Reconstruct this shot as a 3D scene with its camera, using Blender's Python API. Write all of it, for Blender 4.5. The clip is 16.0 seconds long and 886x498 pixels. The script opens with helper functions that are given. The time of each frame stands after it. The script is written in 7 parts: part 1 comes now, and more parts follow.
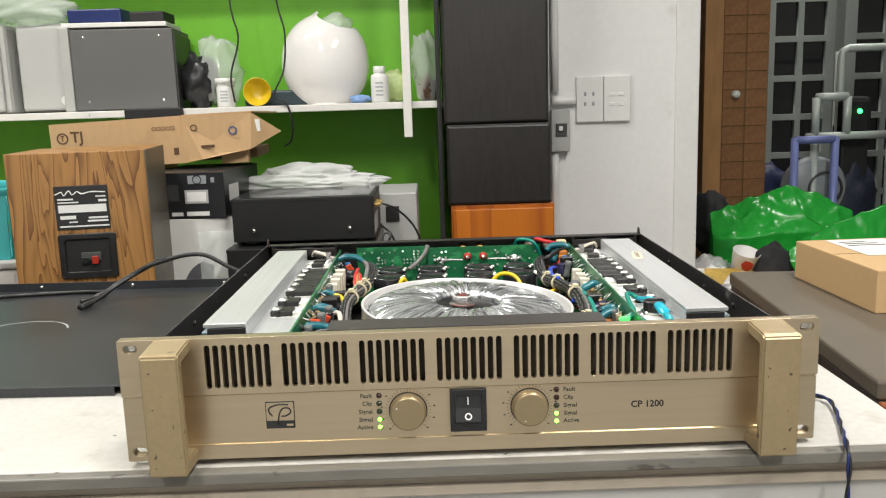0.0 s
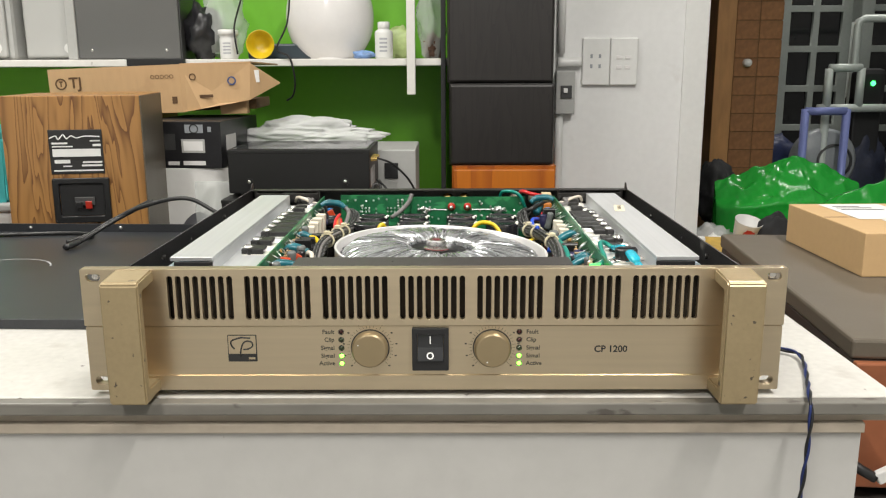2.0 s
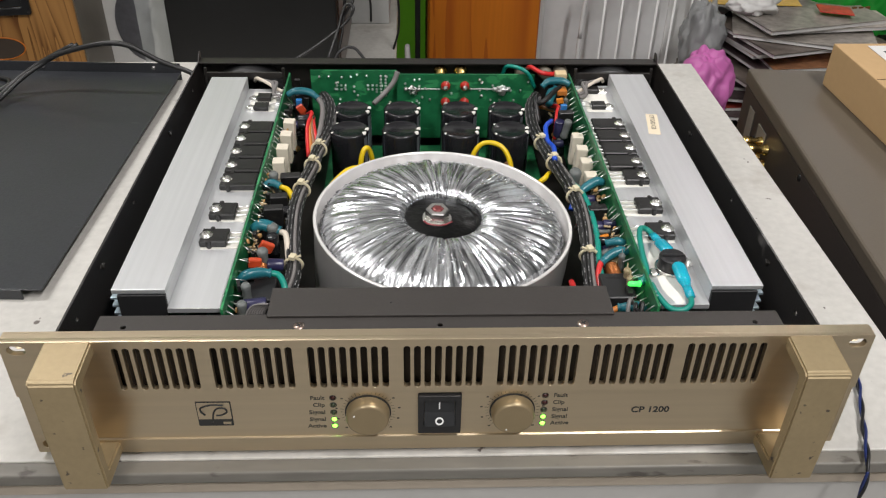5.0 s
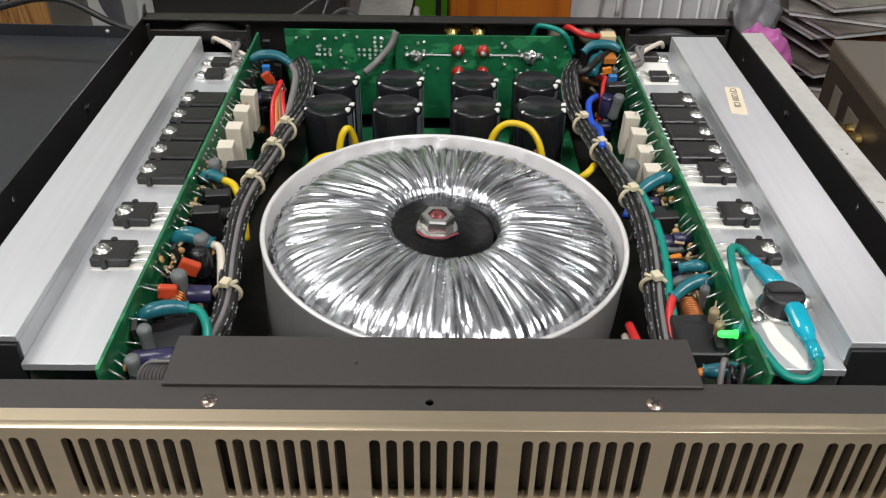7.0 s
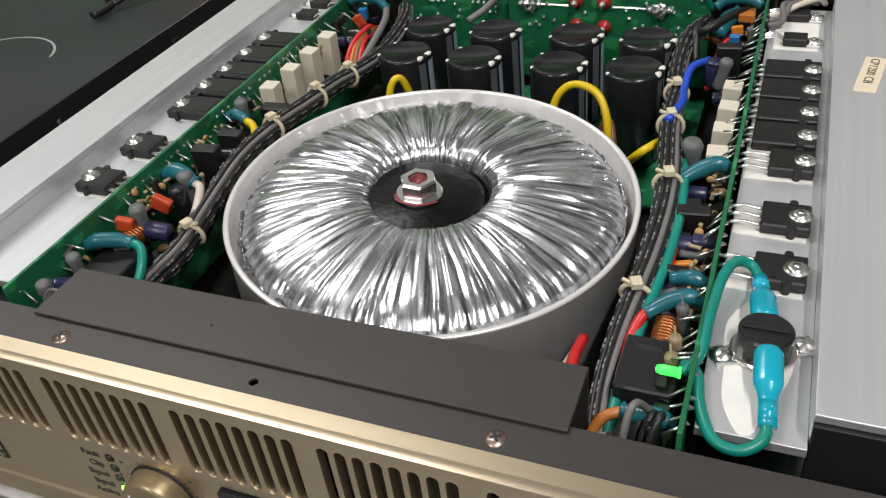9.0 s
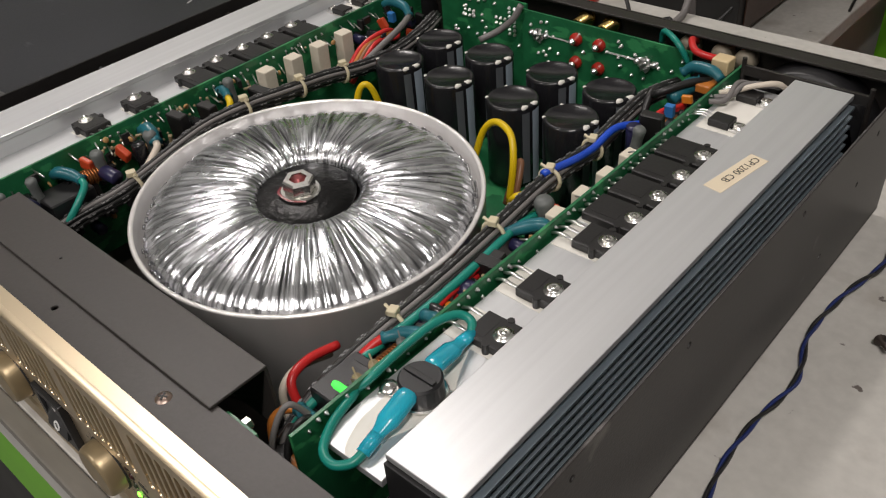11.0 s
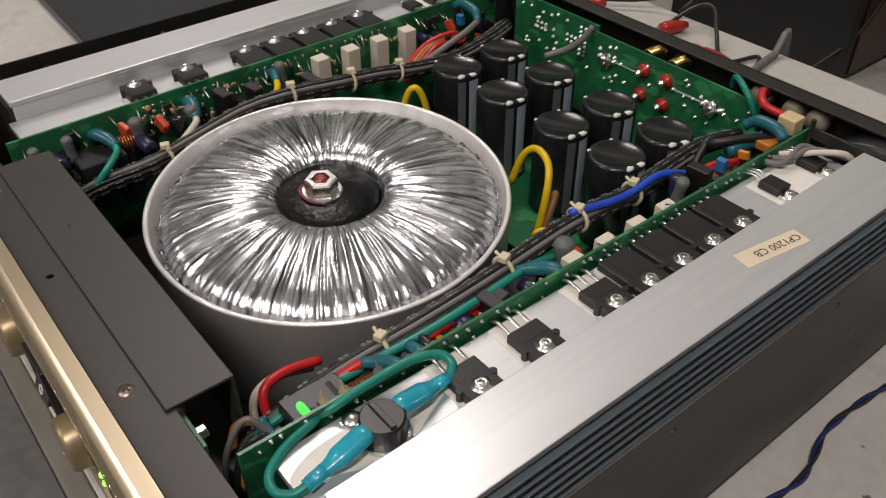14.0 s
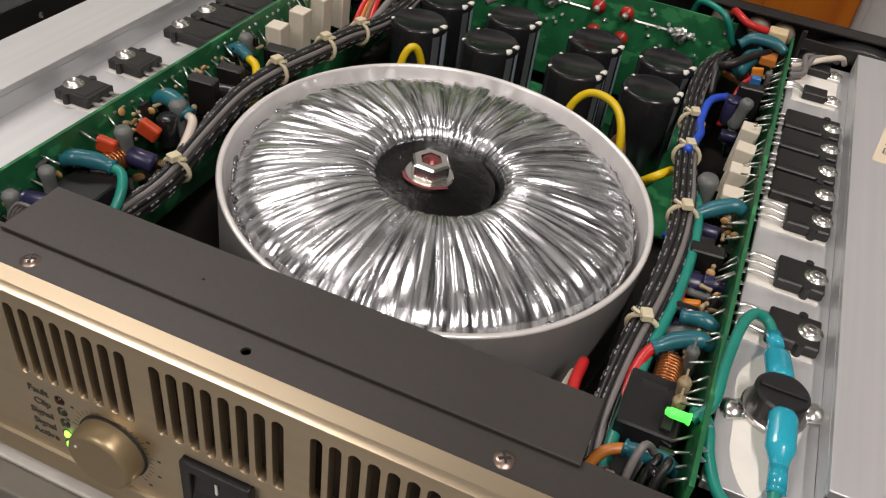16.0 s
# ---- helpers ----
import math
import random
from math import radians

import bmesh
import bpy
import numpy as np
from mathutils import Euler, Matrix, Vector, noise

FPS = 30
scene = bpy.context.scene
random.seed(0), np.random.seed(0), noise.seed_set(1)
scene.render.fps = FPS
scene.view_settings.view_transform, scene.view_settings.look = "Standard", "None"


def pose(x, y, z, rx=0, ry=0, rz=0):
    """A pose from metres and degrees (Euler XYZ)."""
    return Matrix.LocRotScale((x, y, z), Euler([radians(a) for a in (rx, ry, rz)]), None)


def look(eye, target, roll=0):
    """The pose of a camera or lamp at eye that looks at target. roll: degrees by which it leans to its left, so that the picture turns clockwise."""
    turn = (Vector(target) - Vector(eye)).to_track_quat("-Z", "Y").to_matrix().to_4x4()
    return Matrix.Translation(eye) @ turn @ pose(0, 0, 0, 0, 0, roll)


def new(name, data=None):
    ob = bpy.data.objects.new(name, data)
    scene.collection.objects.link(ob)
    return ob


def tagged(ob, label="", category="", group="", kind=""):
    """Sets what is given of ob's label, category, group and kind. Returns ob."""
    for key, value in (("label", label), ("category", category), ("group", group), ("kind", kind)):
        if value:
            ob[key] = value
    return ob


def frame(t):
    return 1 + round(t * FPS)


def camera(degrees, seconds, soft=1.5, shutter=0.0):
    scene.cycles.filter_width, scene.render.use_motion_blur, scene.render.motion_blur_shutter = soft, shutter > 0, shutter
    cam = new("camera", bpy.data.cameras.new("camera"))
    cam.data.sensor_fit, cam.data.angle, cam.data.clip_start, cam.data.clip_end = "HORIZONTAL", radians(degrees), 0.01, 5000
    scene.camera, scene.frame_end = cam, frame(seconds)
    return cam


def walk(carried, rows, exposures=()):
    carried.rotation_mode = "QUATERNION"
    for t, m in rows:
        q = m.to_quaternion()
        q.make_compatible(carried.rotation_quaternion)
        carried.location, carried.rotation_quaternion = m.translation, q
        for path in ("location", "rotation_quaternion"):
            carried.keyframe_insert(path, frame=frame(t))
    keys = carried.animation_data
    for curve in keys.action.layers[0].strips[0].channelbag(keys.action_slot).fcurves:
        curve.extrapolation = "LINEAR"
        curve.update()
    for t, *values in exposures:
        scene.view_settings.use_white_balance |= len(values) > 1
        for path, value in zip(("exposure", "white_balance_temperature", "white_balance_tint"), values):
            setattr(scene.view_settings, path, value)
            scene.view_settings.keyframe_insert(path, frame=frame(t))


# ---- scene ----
cam = camera(55.8, 16.0, soft=1.2)
PATH = [
    (0, (-0.021, -0.561, 0.246), (-0.004, 1.409, -0.1), -1.8),
    (0.5, (-0.009, -0.589, 0.225), (0.011, 1.375, -0.153), -1.4),
    (1, (-0.001, -0.592, 0.209), (-0.011, 1.372, -0.167), -0.4),
    (1.5, (0.007, -0.584, 0.189), (-0.011, 1.384, -0.17), -0.1),
    (2, (0.01, -0.56, 0.225), (-0.001, 1.395, -0.197), -0.2),
    (2.5, (0.011, -0.54, 0.279), (0.006, 1.379, -0.283), -0.2),
    (3, (0.015, -0.524, 0.32), (0.009, 1.331, -0.427), -0.1),
    (3.5, (0.012, -0.487, 0.36), (0.015, 1.314, -0.511), 0.3),
    (4, (0.0, -0.433, 0.379), (0.03, 1.311, -0.6), 0.4),
    (4.5, (-0.016, -0.402, 0.397), (0.041, 1.275, -0.692), 0.8),
    (5, (-0.018, -0.354, 0.395), (0.057, 1.283, -0.75), 1.2),
    (5.2, (-0.013, -0.335, 0.397), (0.059, 1.292, -0.763), 1.3),
    (7.3, (0.006, -0.189, 0.294), (-0.01, 1.434, -0.875), 0.5),
    (7.5, (0.013, -0.181, 0.286), (-0.077, 1.434, -0.89), -0.6),
    (8, (0.039, -0.152, 0.27), (-0.119, 1.442, -0.927), -0.6),
    (8.2, (0.063, -0.14, 0.271), (-0.221, 1.43, -0.935), -2.5),
    (10.3, (0.246, -0.131, 0.292), (-0.67, 1.159, -0.932), -4.0),
    (10.5, (0.268, -0.118, 0.296), (-0.678, 1.143, -0.935), -3.6),
    (11, (0.308, -0.065, 0.311), (-0.805, 1.052, -0.918), -5.5),
    (11.5, (0.325, -0.038, 0.31), (-0.837, 1.03, -0.918), -4.4),
    (12, (0.339, -0.03, 0.318), (-0.863, 0.994, -0.909), -3.7),
    (12.5, (0.349, -0.026, 0.327), (-0.879, 0.965, -0.902), -2.9),
    (13, (0.352, -0.024, 0.33), (-0.894, 0.944, -0.9), -2.3),
    (13.5, (0.336, -0.019, 0.324), (-0.905, 0.938, -0.919), -1.4),
    (14, (0.313, -0.025, 0.316), (-0.912, 0.941, -0.936), -0.6),
    (14.5, (0.268, -0.056, 0.308), (-0.844, 1.023, -0.957), 2.2),
    (15, (0.226, -0.103, 0.31), (-0.704, 1.136, -0.956), 4.1),
    (15.5, (0.171, -0.127, 0.304), (-0.555, 1.242, -0.96), 5.9),
    (16, (0.1, -0.132, 0.272), (-0.377, 1.348, -0.986), 8.5),
]
walk(cam, [(t, look(eye, target, roll)) for t, eye, target, roll in PATH],
     exposures=[(0.0, 0.55, 7000, 9), (2.0, 0.51, 7050, 9), (3.5, 0.25, 7000, 9), (5.0, 0.01, 6800, 12), (8.0, -0.08, 6650, 11), (10.5, -0.48, 7050, 14), (14.5, -0.67, 7300, 18), (16.0, -0.42, 7300, 18)])

# ---- light ----
world = bpy.data.worlds.new("world")
scene.world = world
world.use_nodes = True
world.node_tree.nodes["Background"].inputs[0].default_value = (0.5, 0.6, 0.8, 1)
world.node_tree.nodes["Background"].inputs[1].default_value = 0.03


def tube_light(name, x, y, turn, watts, length=1.2):
    data = bpy.data.lights.new(name, "AREA")
    data.shape, data.size, data.size_y = "RECTANGLE", length, 0.09
    data.energy, data.color = watts, (0.97, 0.98, 1.0)
    ob = new(name, data)
    ob.matrix_world = pose(x, y, 1.86, 0, 0, turn)
    return ob


tube_light("tube_glow", -1.15, 0.62, 0, 29)
tube_light("tube_glow", 0.75, -0.75, 90, 42)
tube_light("tube_glow", -0.75, -1.75, 90, 32)
# Unseen lamp added to brighten the far room.
tube_light("tube_glow", 1.60, 2.75, 0, 15)


# ---- materials ----
def mat(name, color, rough=0.5, metal=0.0, vary=0.12, scale=8.0, grain=90.0, bump=0.02, stretch=(1, 1, 1), tint=None, coat=0.0, spec=0.5, rvary=0.15):
    """A surface with broad stains, fine grain and slight relief; stretch draws the grain out along an axis."""
    m = bpy.data.materials.new(name)
    m.use_nodes = True
    nt = m.node_tree
    b = nt.nodes["Principled BSDF"]
    b.inputs["Metallic"].default_value = metal
    b.inputs["Coat Weight"].default_value = coat
    b.inputs["Specular IOR Level"].default_value = spec
    co = nt.nodes.new("ShaderNodeTexCoord")
    mp = nt.nodes.new("ShaderNodeMapping")
    mp.inputs["Scale"].default_value = stretch
    nt.links.new(co.outputs["Object"], mp.inputs["Vector"])
    n1 = nt.nodes.new("ShaderNodeTexNoise")
    n1.inputs["Scale"].default_value, n1.inputs["Detail"].default_value = scale, 5
    n2 = nt.nodes.new("ShaderNodeTexNoise")
    n2.inputs["Scale"].default_value, n2.inputs["Detail"].default_value = grain, 4
    nt.links.new(co.outputs["Object"], n1.inputs["Vector"])
    nt.links.new(mp.outputs[0], n2.inputs["Vector"])
    mix = nt.nodes.new("ShaderNodeMath")
    mix.operation = "ADD"
    nt.links.new(n1.outputs["Fac"], mix.inputs[0])
    nt.links.new(n2.outputs["Fac"], mix.inputs[1])
    ramp = nt.nodes.new("ShaderNodeMapRange")
    ramp.inputs["From Min"].default_value, ramp.inputs["From Max"].default_value = 0.65, 1.35
    nt.links.new(mix.outputs[0], ramp.inputs["Value"])
    cm = nt.nodes.new("ShaderNodeMix")
    cm.data_type = "RGBA"
    dark = tint or tuple(c * (1 - vary) for c in color)
    light = tuple(min(1, c * (1 + vary)) for c in color)
    cm.inputs["A"].default_value, cm.inputs["B"].default_value = (*dark, 1), (*light, 1)
    nt.links.new(ramp.outputs[0], cm.inputs["Factor"])
    nt.links.new(cm.outputs["Result"], b.inputs["Base Color"])
    rr = nt.nodes.new("ShaderNodeMapRange")
    rr.inputs["To Min"].default_value, rr.inputs["To Max"].default_value = max(0.02, rough * (1 - rvary)), min(1, rough * (1 + rvary))
    nt.links.new(n1.outputs["Fac"], rr.inputs["Value"])
    nt.links.new(rr.outputs[0], b.inputs["Roughness"])
    if bump:
        bp = nt.nodes.new("ShaderNodeBump")
        bp.inputs["Strength"].default_value, bp.inputs["Distance"].default_value = min(1, bump * 10), 0.0006
        nt.links.new(n2.outputs["Fac"], bp.inputs["Height"])
        nt.links.new(bp.outputs[0], b.inputs["Normal"])
    return m


def glow(name, color, strength):
    m = mat(name, color, 0.3, vary=0.02, bump=0)
    b = m.node_tree.nodes["Principled BSDF"]
    b.inputs["Emission Color"].default_value = (*color, 1)
    b.inputs["Emission Strength"].default_value = strength
    return m


def spotted(m, color, scale, low, high, rough=None, stretch=(1, 1, 1)):
    """Lays marks with a shape of their own (scuffs, chips, spots) over a material."""
    nt = m.node_tree
    b = nt.nodes["Principled BSDF"]
    co = nt.nodes.new("ShaderNodeTexCoord")
    mp = nt.nodes.new("ShaderNodeMapping")
    mp.inputs["Scale"].default_value = stretch
    nt.links.new(co.outputs["Object"], mp.inputs["Vector"])
    n = nt.nodes.new("ShaderNodeTexNoise")
    n.inputs["Scale"].default_value, n.inputs["Detail"].default_value = scale, 8
    nt.links.new(mp.outputs[0], n.inputs["Vector"])
    r = nt.nodes.new("ShaderNodeMapRange")
    r.inputs["From Min"].default_value, r.inputs["From Max"].default_value = low, high
    nt.links.new(n.outputs["Fac"], r.inputs["Value"])
    cm = nt.nodes.new("ShaderNodeMix")
    cm.data_type = "RGBA"
    old = b.inputs["Base Color"].links[0].from_socket
    nt.links.new(r.outputs[0], cm.inputs["Factor"])
    nt.links.new(old, cm.inputs["A"])
    cm.inputs["B"].default_value = (*color, 1)
    nt.links.new(cm.outputs["Result"], b.inputs["Base Color"])
    return m


def wood(name, light, dark, scale, rings):
    """Veneer with drawn-out figure: bent bands and fine pores along z."""
    m = mat(name, light, 0.42, vary=0.1, scale=3, grain=160, bump=0.01, stretch=(1, 1, 0.06))
    nt = m.node_tree
    b = nt.nodes["Principled BSDF"]
    co = nt.nodes.new("ShaderNodeTexCoord")
    mp = nt.nodes.new("ShaderNodeMapping")
    mp.inputs["Scale"].default_value = (scale, scale, scale * 0.09)
    n = nt.nodes.new("ShaderNodeTexNoise")
    n.inputs["Scale"].default_value, n.inputs["Detail"].default_value, n.inputs["Distortion"].default_value = 1.0, 3, 0.6
    nt.links.new(co.outputs["Object"], mp.inputs["Vector"])
    nt.links.new(mp.outputs[0], n.inputs["Vector"])
    k = nt.nodes.new("ShaderNodeMath")
    k.operation = "MULTIPLY"
    k.inputs[1].default_value = rings
    nt.links.new(n.outputs["Fac"], k.inputs[0])
    s = nt.nodes.new("ShaderNodeMath")
    s.operation = "FRACT"
    nt.links.new(k.outputs[0], s.inputs[0])
    p = nt.nodes.new("ShaderNodeMath")
    p.operation = "POWER"
    p.inputs[1].default_value = 3.0
    nt.links.new(s.outputs[0], p.inputs[0])
    cm = nt.nodes.new("ShaderNodeMix")
    cm.data_type = "RGBA"
    old = b.inputs["Base Color"].links[0].from_socket
    nt.links.new(p.outputs[0], cm.inputs["Factor"])
    nt.links.new(old, cm.inputs["A"])
    cm.inputs["B"].default_value = (*dark, 1)
    nt.links.new(cm.outputs["Result"], b.inputs["Base Color"])
    return m


def film(name, tint, rough, weight):
    """Thin clear plastic: mostly see-through, with a glossy skin."""
    m = bpy.data.materials.new(name)
    m.use_nodes = True
    nt = m.node_tree
    b = nt.nodes["Principled BSDF"]
    b.inputs["Base Color"].default_value = (*tint, 1)
    b.inputs["Roughness"].default_value = rough
    tr = nt.nodes.new("ShaderNodeBsdfTransparent")
    tr.inputs[0].default_value = (*[0.6 + 0.4 * c for c in tint], 1)
    mx = nt.nodes.new("ShaderNodeMixShader")
    mx.inputs[0].default_value = weight
    nt.links.new(tr.outputs[0], mx.inputs[1])
    nt.links.new(b.outputs[0], mx.inputs[2])
    nt.links.new(mx.outputs[0], nt.nodes["Material Output"].inputs[0])
    return m


gold = mat("champagne_anodised", (0.66, 0.545, 0.385), 0.34, 0.94, vary=0.06, scale=5, grain=220, bump=0.006, stretch=(0.03, 1, 1))
gold_paint = spotted(mat("champagne_paint", (0.35, 0.270, 0.155), 0.42, 0.4, vary=0.08, scale=12, grain=300, bump=0.01), (0.10, 0.08, 0.06), 140, 0.655, 0.69)
gold_knob = mat("champagne_knob", (0.33, 0.255, 0.15), 0.36, 0.55, vary=0.05, bump=0.004)
black_metal = spotted(mat("black_powder_coat", (0.0165, 0.0140, 0.0125), 0.42, 0.0, vary=0.25, scale=9, grain=700, bump=0.02), (0.16, 0.15, 0.14), 26, 0.70, 0.78)
lid_metal = spotted(mat("black_lid_paint", (0.028, 0.030, 0.034), 0.34, 0.0, vary=0.3, scale=6, grain=500, bump=0.015), (0.13, 0.13, 0.14), 22, 0.68, 0.80, stretch=(1, 2.6, 1))
shield_metal = mat("charcoal_satin_steel", (0.047, 0.042, 0.039), 0.44, 0.15, vary=0.08, scale=20, grain=500, bump=0.008)
hifi_black = mat("black_hifi_enamel", (0.008, 0.008, 0.008), 0.46, vary=0.2, grain=600, bump=0.01)
black_plastic = mat("black_plastic", (0.014, 0.014, 0.015), 0.38, vary=0.2, bump=0.006)
matte_black = mat("matte_black", (0.012, 0.012, 0.013), 0.6, vary=0.2, bump=0.01)
sink_top = mat("brushed_aluminium", (0.70, 0.71, 0.72), 0.40, 0.68, vary=0.07, scale=6, grain=260, bump=0.012, stretch=(1, 0.02, 1))
sink_fin = mat("dark_aluminium", (0.42, 0.51, 0.57), 0.4, 0.85, vary=0.08, grain=200, bump=0.008, stretch=(1, 0.03, 1))
can_metal = mat("can_aluminium", (0.84, 0.82, 0.80), 0.24, 0.40, vary=0.06, scale=7, grain=120, bump=0.006, stretch=(1, 1, 0.05))
foil_dark = mat("grey_gathered_film", (0.34, 0.34, 0.35), 0.2, 0.9, vary=0.5, scale=90, grain=300, bump=0.02)


def foil_streaks(cx, cy):
    """Silver film drawn tight over the winding: thin radial strands, with dark reflections painted between."""
    m = mat("silver_film", (0.78, 0.80, 0.83), 0.26, 0.95, vary=0.10, scale=60, grain=420, bump=0.01, rvary=0.5)
    nt = m.node_tree
    b = nt.nodes["Principled BSDF"]
    co = nt.nodes.new("ShaderNodeTexCoord")
    sep = nt.nodes.new("ShaderNodeSeparateXYZ")
    nt.links.new(co.outputs["Object"], sep.inputs[0])
    vals = []
    for socket, c in ((sep.outputs[1], cy), (sep.outputs[0], cx)):
        k = nt.nodes.new("ShaderNodeMath")
        k.operation = "SUBTRACT"
        k.inputs[1].default_value = c
        nt.links.new(socket, k.inputs[0])
        vals.append(k)
    ang = nt.nodes.new("ShaderNodeMath")
    ang.operation = "ARCTAN2"
    nt.links.new(vals[0].outputs[0], ang.inputs[0])
    nt.links.new(vals[1].outputs[0], ang.inputs[1])
    comb = nt.nodes.new("ShaderNodeCombineXYZ")
    nt.links.new(ang.outputs[0], comb.inputs[0])
    ln = nt.nodes.new("ShaderNodeVectorMath")
    ln.operation = "LENGTH"
    off = nt.nodes.new("ShaderNodeCombineXYZ")
    nt.links.new(vals[1].outputs[0], off.inputs[0])
    nt.links.new(vals[0].outputs[0], off.inputs[1])
    nt.links.new(off.outputs[0], ln.inputs[0])
    nt.links.new(ln.outputs["Value"], comb.inputs[1])
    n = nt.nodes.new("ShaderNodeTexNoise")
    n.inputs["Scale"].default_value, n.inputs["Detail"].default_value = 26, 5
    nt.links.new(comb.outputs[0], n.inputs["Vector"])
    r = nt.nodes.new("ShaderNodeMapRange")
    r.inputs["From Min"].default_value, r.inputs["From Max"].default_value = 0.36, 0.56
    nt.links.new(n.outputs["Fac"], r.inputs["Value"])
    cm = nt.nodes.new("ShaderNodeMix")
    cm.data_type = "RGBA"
    # Dark tone stands in for dark reflections between the strands.
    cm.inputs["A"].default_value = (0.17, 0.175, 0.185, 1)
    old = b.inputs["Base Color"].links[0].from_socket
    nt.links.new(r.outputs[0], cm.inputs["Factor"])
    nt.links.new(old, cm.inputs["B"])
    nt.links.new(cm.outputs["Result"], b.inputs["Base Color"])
    return m


steel = mat("zinc_steel", (0.70, 0.69, 0.66), 0.26, 1.0, vary=0.1, grain=300, bump=0.004)
solder = mat("solder", (0.75, 0.75, 0.74), 0.28, 0.95, vary=0.1, bump=0.0)
brass = mat("brass", (0.68, 0.47, 0.17), 0.25, 1.0, vary=0.1, bump=0.0)
copper = mat("enamelled_copper", (0.42, 0.15, 0.05), 0.36, 0.8, vary=0.15, bump=0.0)
pcb = spotted(mat("green_solder_mask", (0.010, 0.13, 0.050), 0.32, vary=0.25, scale=30, grain=150, bump=0.01), (0.03, 0.24, 0.09), 55, 0.56, 0.6, stretch=(1, 1, 2))
cap_black = mat("capacitor_sleeve", (0.012, 0.012, 0.014), 0.22, vary=0.2, bump=0.004)
cap_grey = mat("capacitor_stripe", (0.33, 0.40, 0.47), 0.35, vary=0.1, bump=0.0)
chip = mat("transistor_epoxy", (0.011, 0.0105, 0.0105), 0.42, vary=0.25, grain=600, bump=0.01)
paste = mat("white_paste", (0.74, 0.72, 0.66), 0.6, vary=0.06, scale=80)
ceramic = mat("cement_resistor", (0.66, 0.60, 0.49), 0.7, vary=0.06, scale=60, grain=400, bump=0.02)
white_print = mat("white_print", (0.80, 0.80, 0.78), 0.5, vary=0.03, bump=0)
black_print = mat("black_print", (0.02, 0.02, 0.02), 0.5, vary=0.05, bump=0)
grey_print = mat("grey_print", (0.045, 0.040, 0.032), 0.5, vary=0.05, bump=0)
wire_red = mat("red_wire", (0.55, 0.02, 0.02), 0.36, vary=0.12, bump=0)
wire_teal = mat("teal_wire", (0.0, 0.22, 0.17), 0.36, vary=0.12, bump=0)
wire_blue = mat("blue_wire", (0.01, 0.07, 0.50), 0.36, vary=0.12, bump=0)
wire_navy = mat("navy_wire", (0.010, 0.022, 0.11), 0.4, vary=0.2, bump=0)
wire_yellow = mat("yellow_wire", (0.68, 0.47, 0.01), 0.36, vary=0.1, bump=0)
wire_orange = mat("orange_wire", (0.48, 0.16, 0.03), 0.4, vary=0.1, bump=0)
wire_white = mat("cream_wire", (0.62, 0.55, 0.46), 0.4, vary=0.08, bump=0)
wire_grey = mat("grey_wire", (0.16, 0.15, 0.145), 0.45, vary=0.1, bump=0)
wire_black = mat("black_wire", (0.014, 0.014, 0.014), 0.42, vary=0.15, bump=0)
wire_brown = mat("brown_wire", (0.22, 0.10, 0.05), 0.42, vary=0.1, bump=0)
sleeve_blue = mat("blue_spade_sleeve", (0.0, 0.33, 0.45), 0.2, vary=0.15, scale=60, bump=0, coat=0.3)
shrink = mat("teal_shrink_tube", (0.01, 0.12, 0.15), 0.3, vary=0.2, scale=60, bump=0)
tie_plastic = mat("nylon_tie", (0.62, 0.55, 0.38), 0.45, vary=0.06, bump=0)
braid = mat("braided_sleeve", (0.030, 0.030, 0.032), 0.5, vary=0.3, bump=0)
part_red = mat("red_film_capacitor", (0.50, 0.06, 0.02), 0.35, vary=0.15, bump=0)
part_orange = mat("orange_film_capacitor", (0.62, 0.20, 0.02), 0.35, vary=0.15, bump=0)
part_violet = mat("violet_sleeve", (0.022, 0.021, 0.062), 0.3, vary=0.15, bump=0)
part_grey = mat("grey_resistor", (0.12, 0.13, 0.125), 0.5, vary=0.15, bump=0)
part_tan = mat("tan_resistor", (0.34, 0.26, 0.15), 0.45, vary=0.15, bump=0)
part_blue = mat("blue_trimmer", (0.02, 0.16, 0.42), 0.4, vary=0.1, bump=0)
label_paper = mat("cream_label", (0.72, 0.62, 0.46), 0.6, vary=0.05, bump=0)
led_green = glow("led_green", (0.22, 1.0, 0.08), 3.5)
led_board = glow("board_lamp_green", (0.04, 0.85, 0.10), 1.6)
led_dark = mat("led_off_green", (0.03, 0.04, 0.02), 0.25, vary=0.1, bump=0)
led_red = mat("led_off_red", (0.035, 0.006, 0.005), 0.25, vary=0.1, bump=0)

table_top = spotted(spotted(mat("white_laminate", (0.51, 0.495, 0.46), 0.42, vary=0.12, scale=9, grain=140, bump=0.006), (0.33, 0.30, 0.26), 17, 0.59, 0.76), (0.12, 0.10, 0.09), 60, 0.69, 0.715)
# Worn edge strip; its dark grey also holds the front panel's shadow.
table_edge = spotted(mat("grey_edge_band", (0.17, 0.16, 0.14), 0.5, vary=0.16, scale=16, grain=120, bump=0.015, stretch=(0.2, 1, 1)), (0.08, 0.07, 0.06), 70, 0.62, 0.68, stretch=(0.5, 1, 1))
table_trim = mat("tan_edge_trim", (0.42, 0.36, 0.29), 0.55, vary=0.1, scale=10, grain=80)
table_panel = spotted(mat("white_front_board", (0.48, 0.47, 0.45), 0.5, vary=0.05, scale=4, grain=60, bump=0.004), (0.25, 0.22, 0.19), 60, 0.74, 0.76)
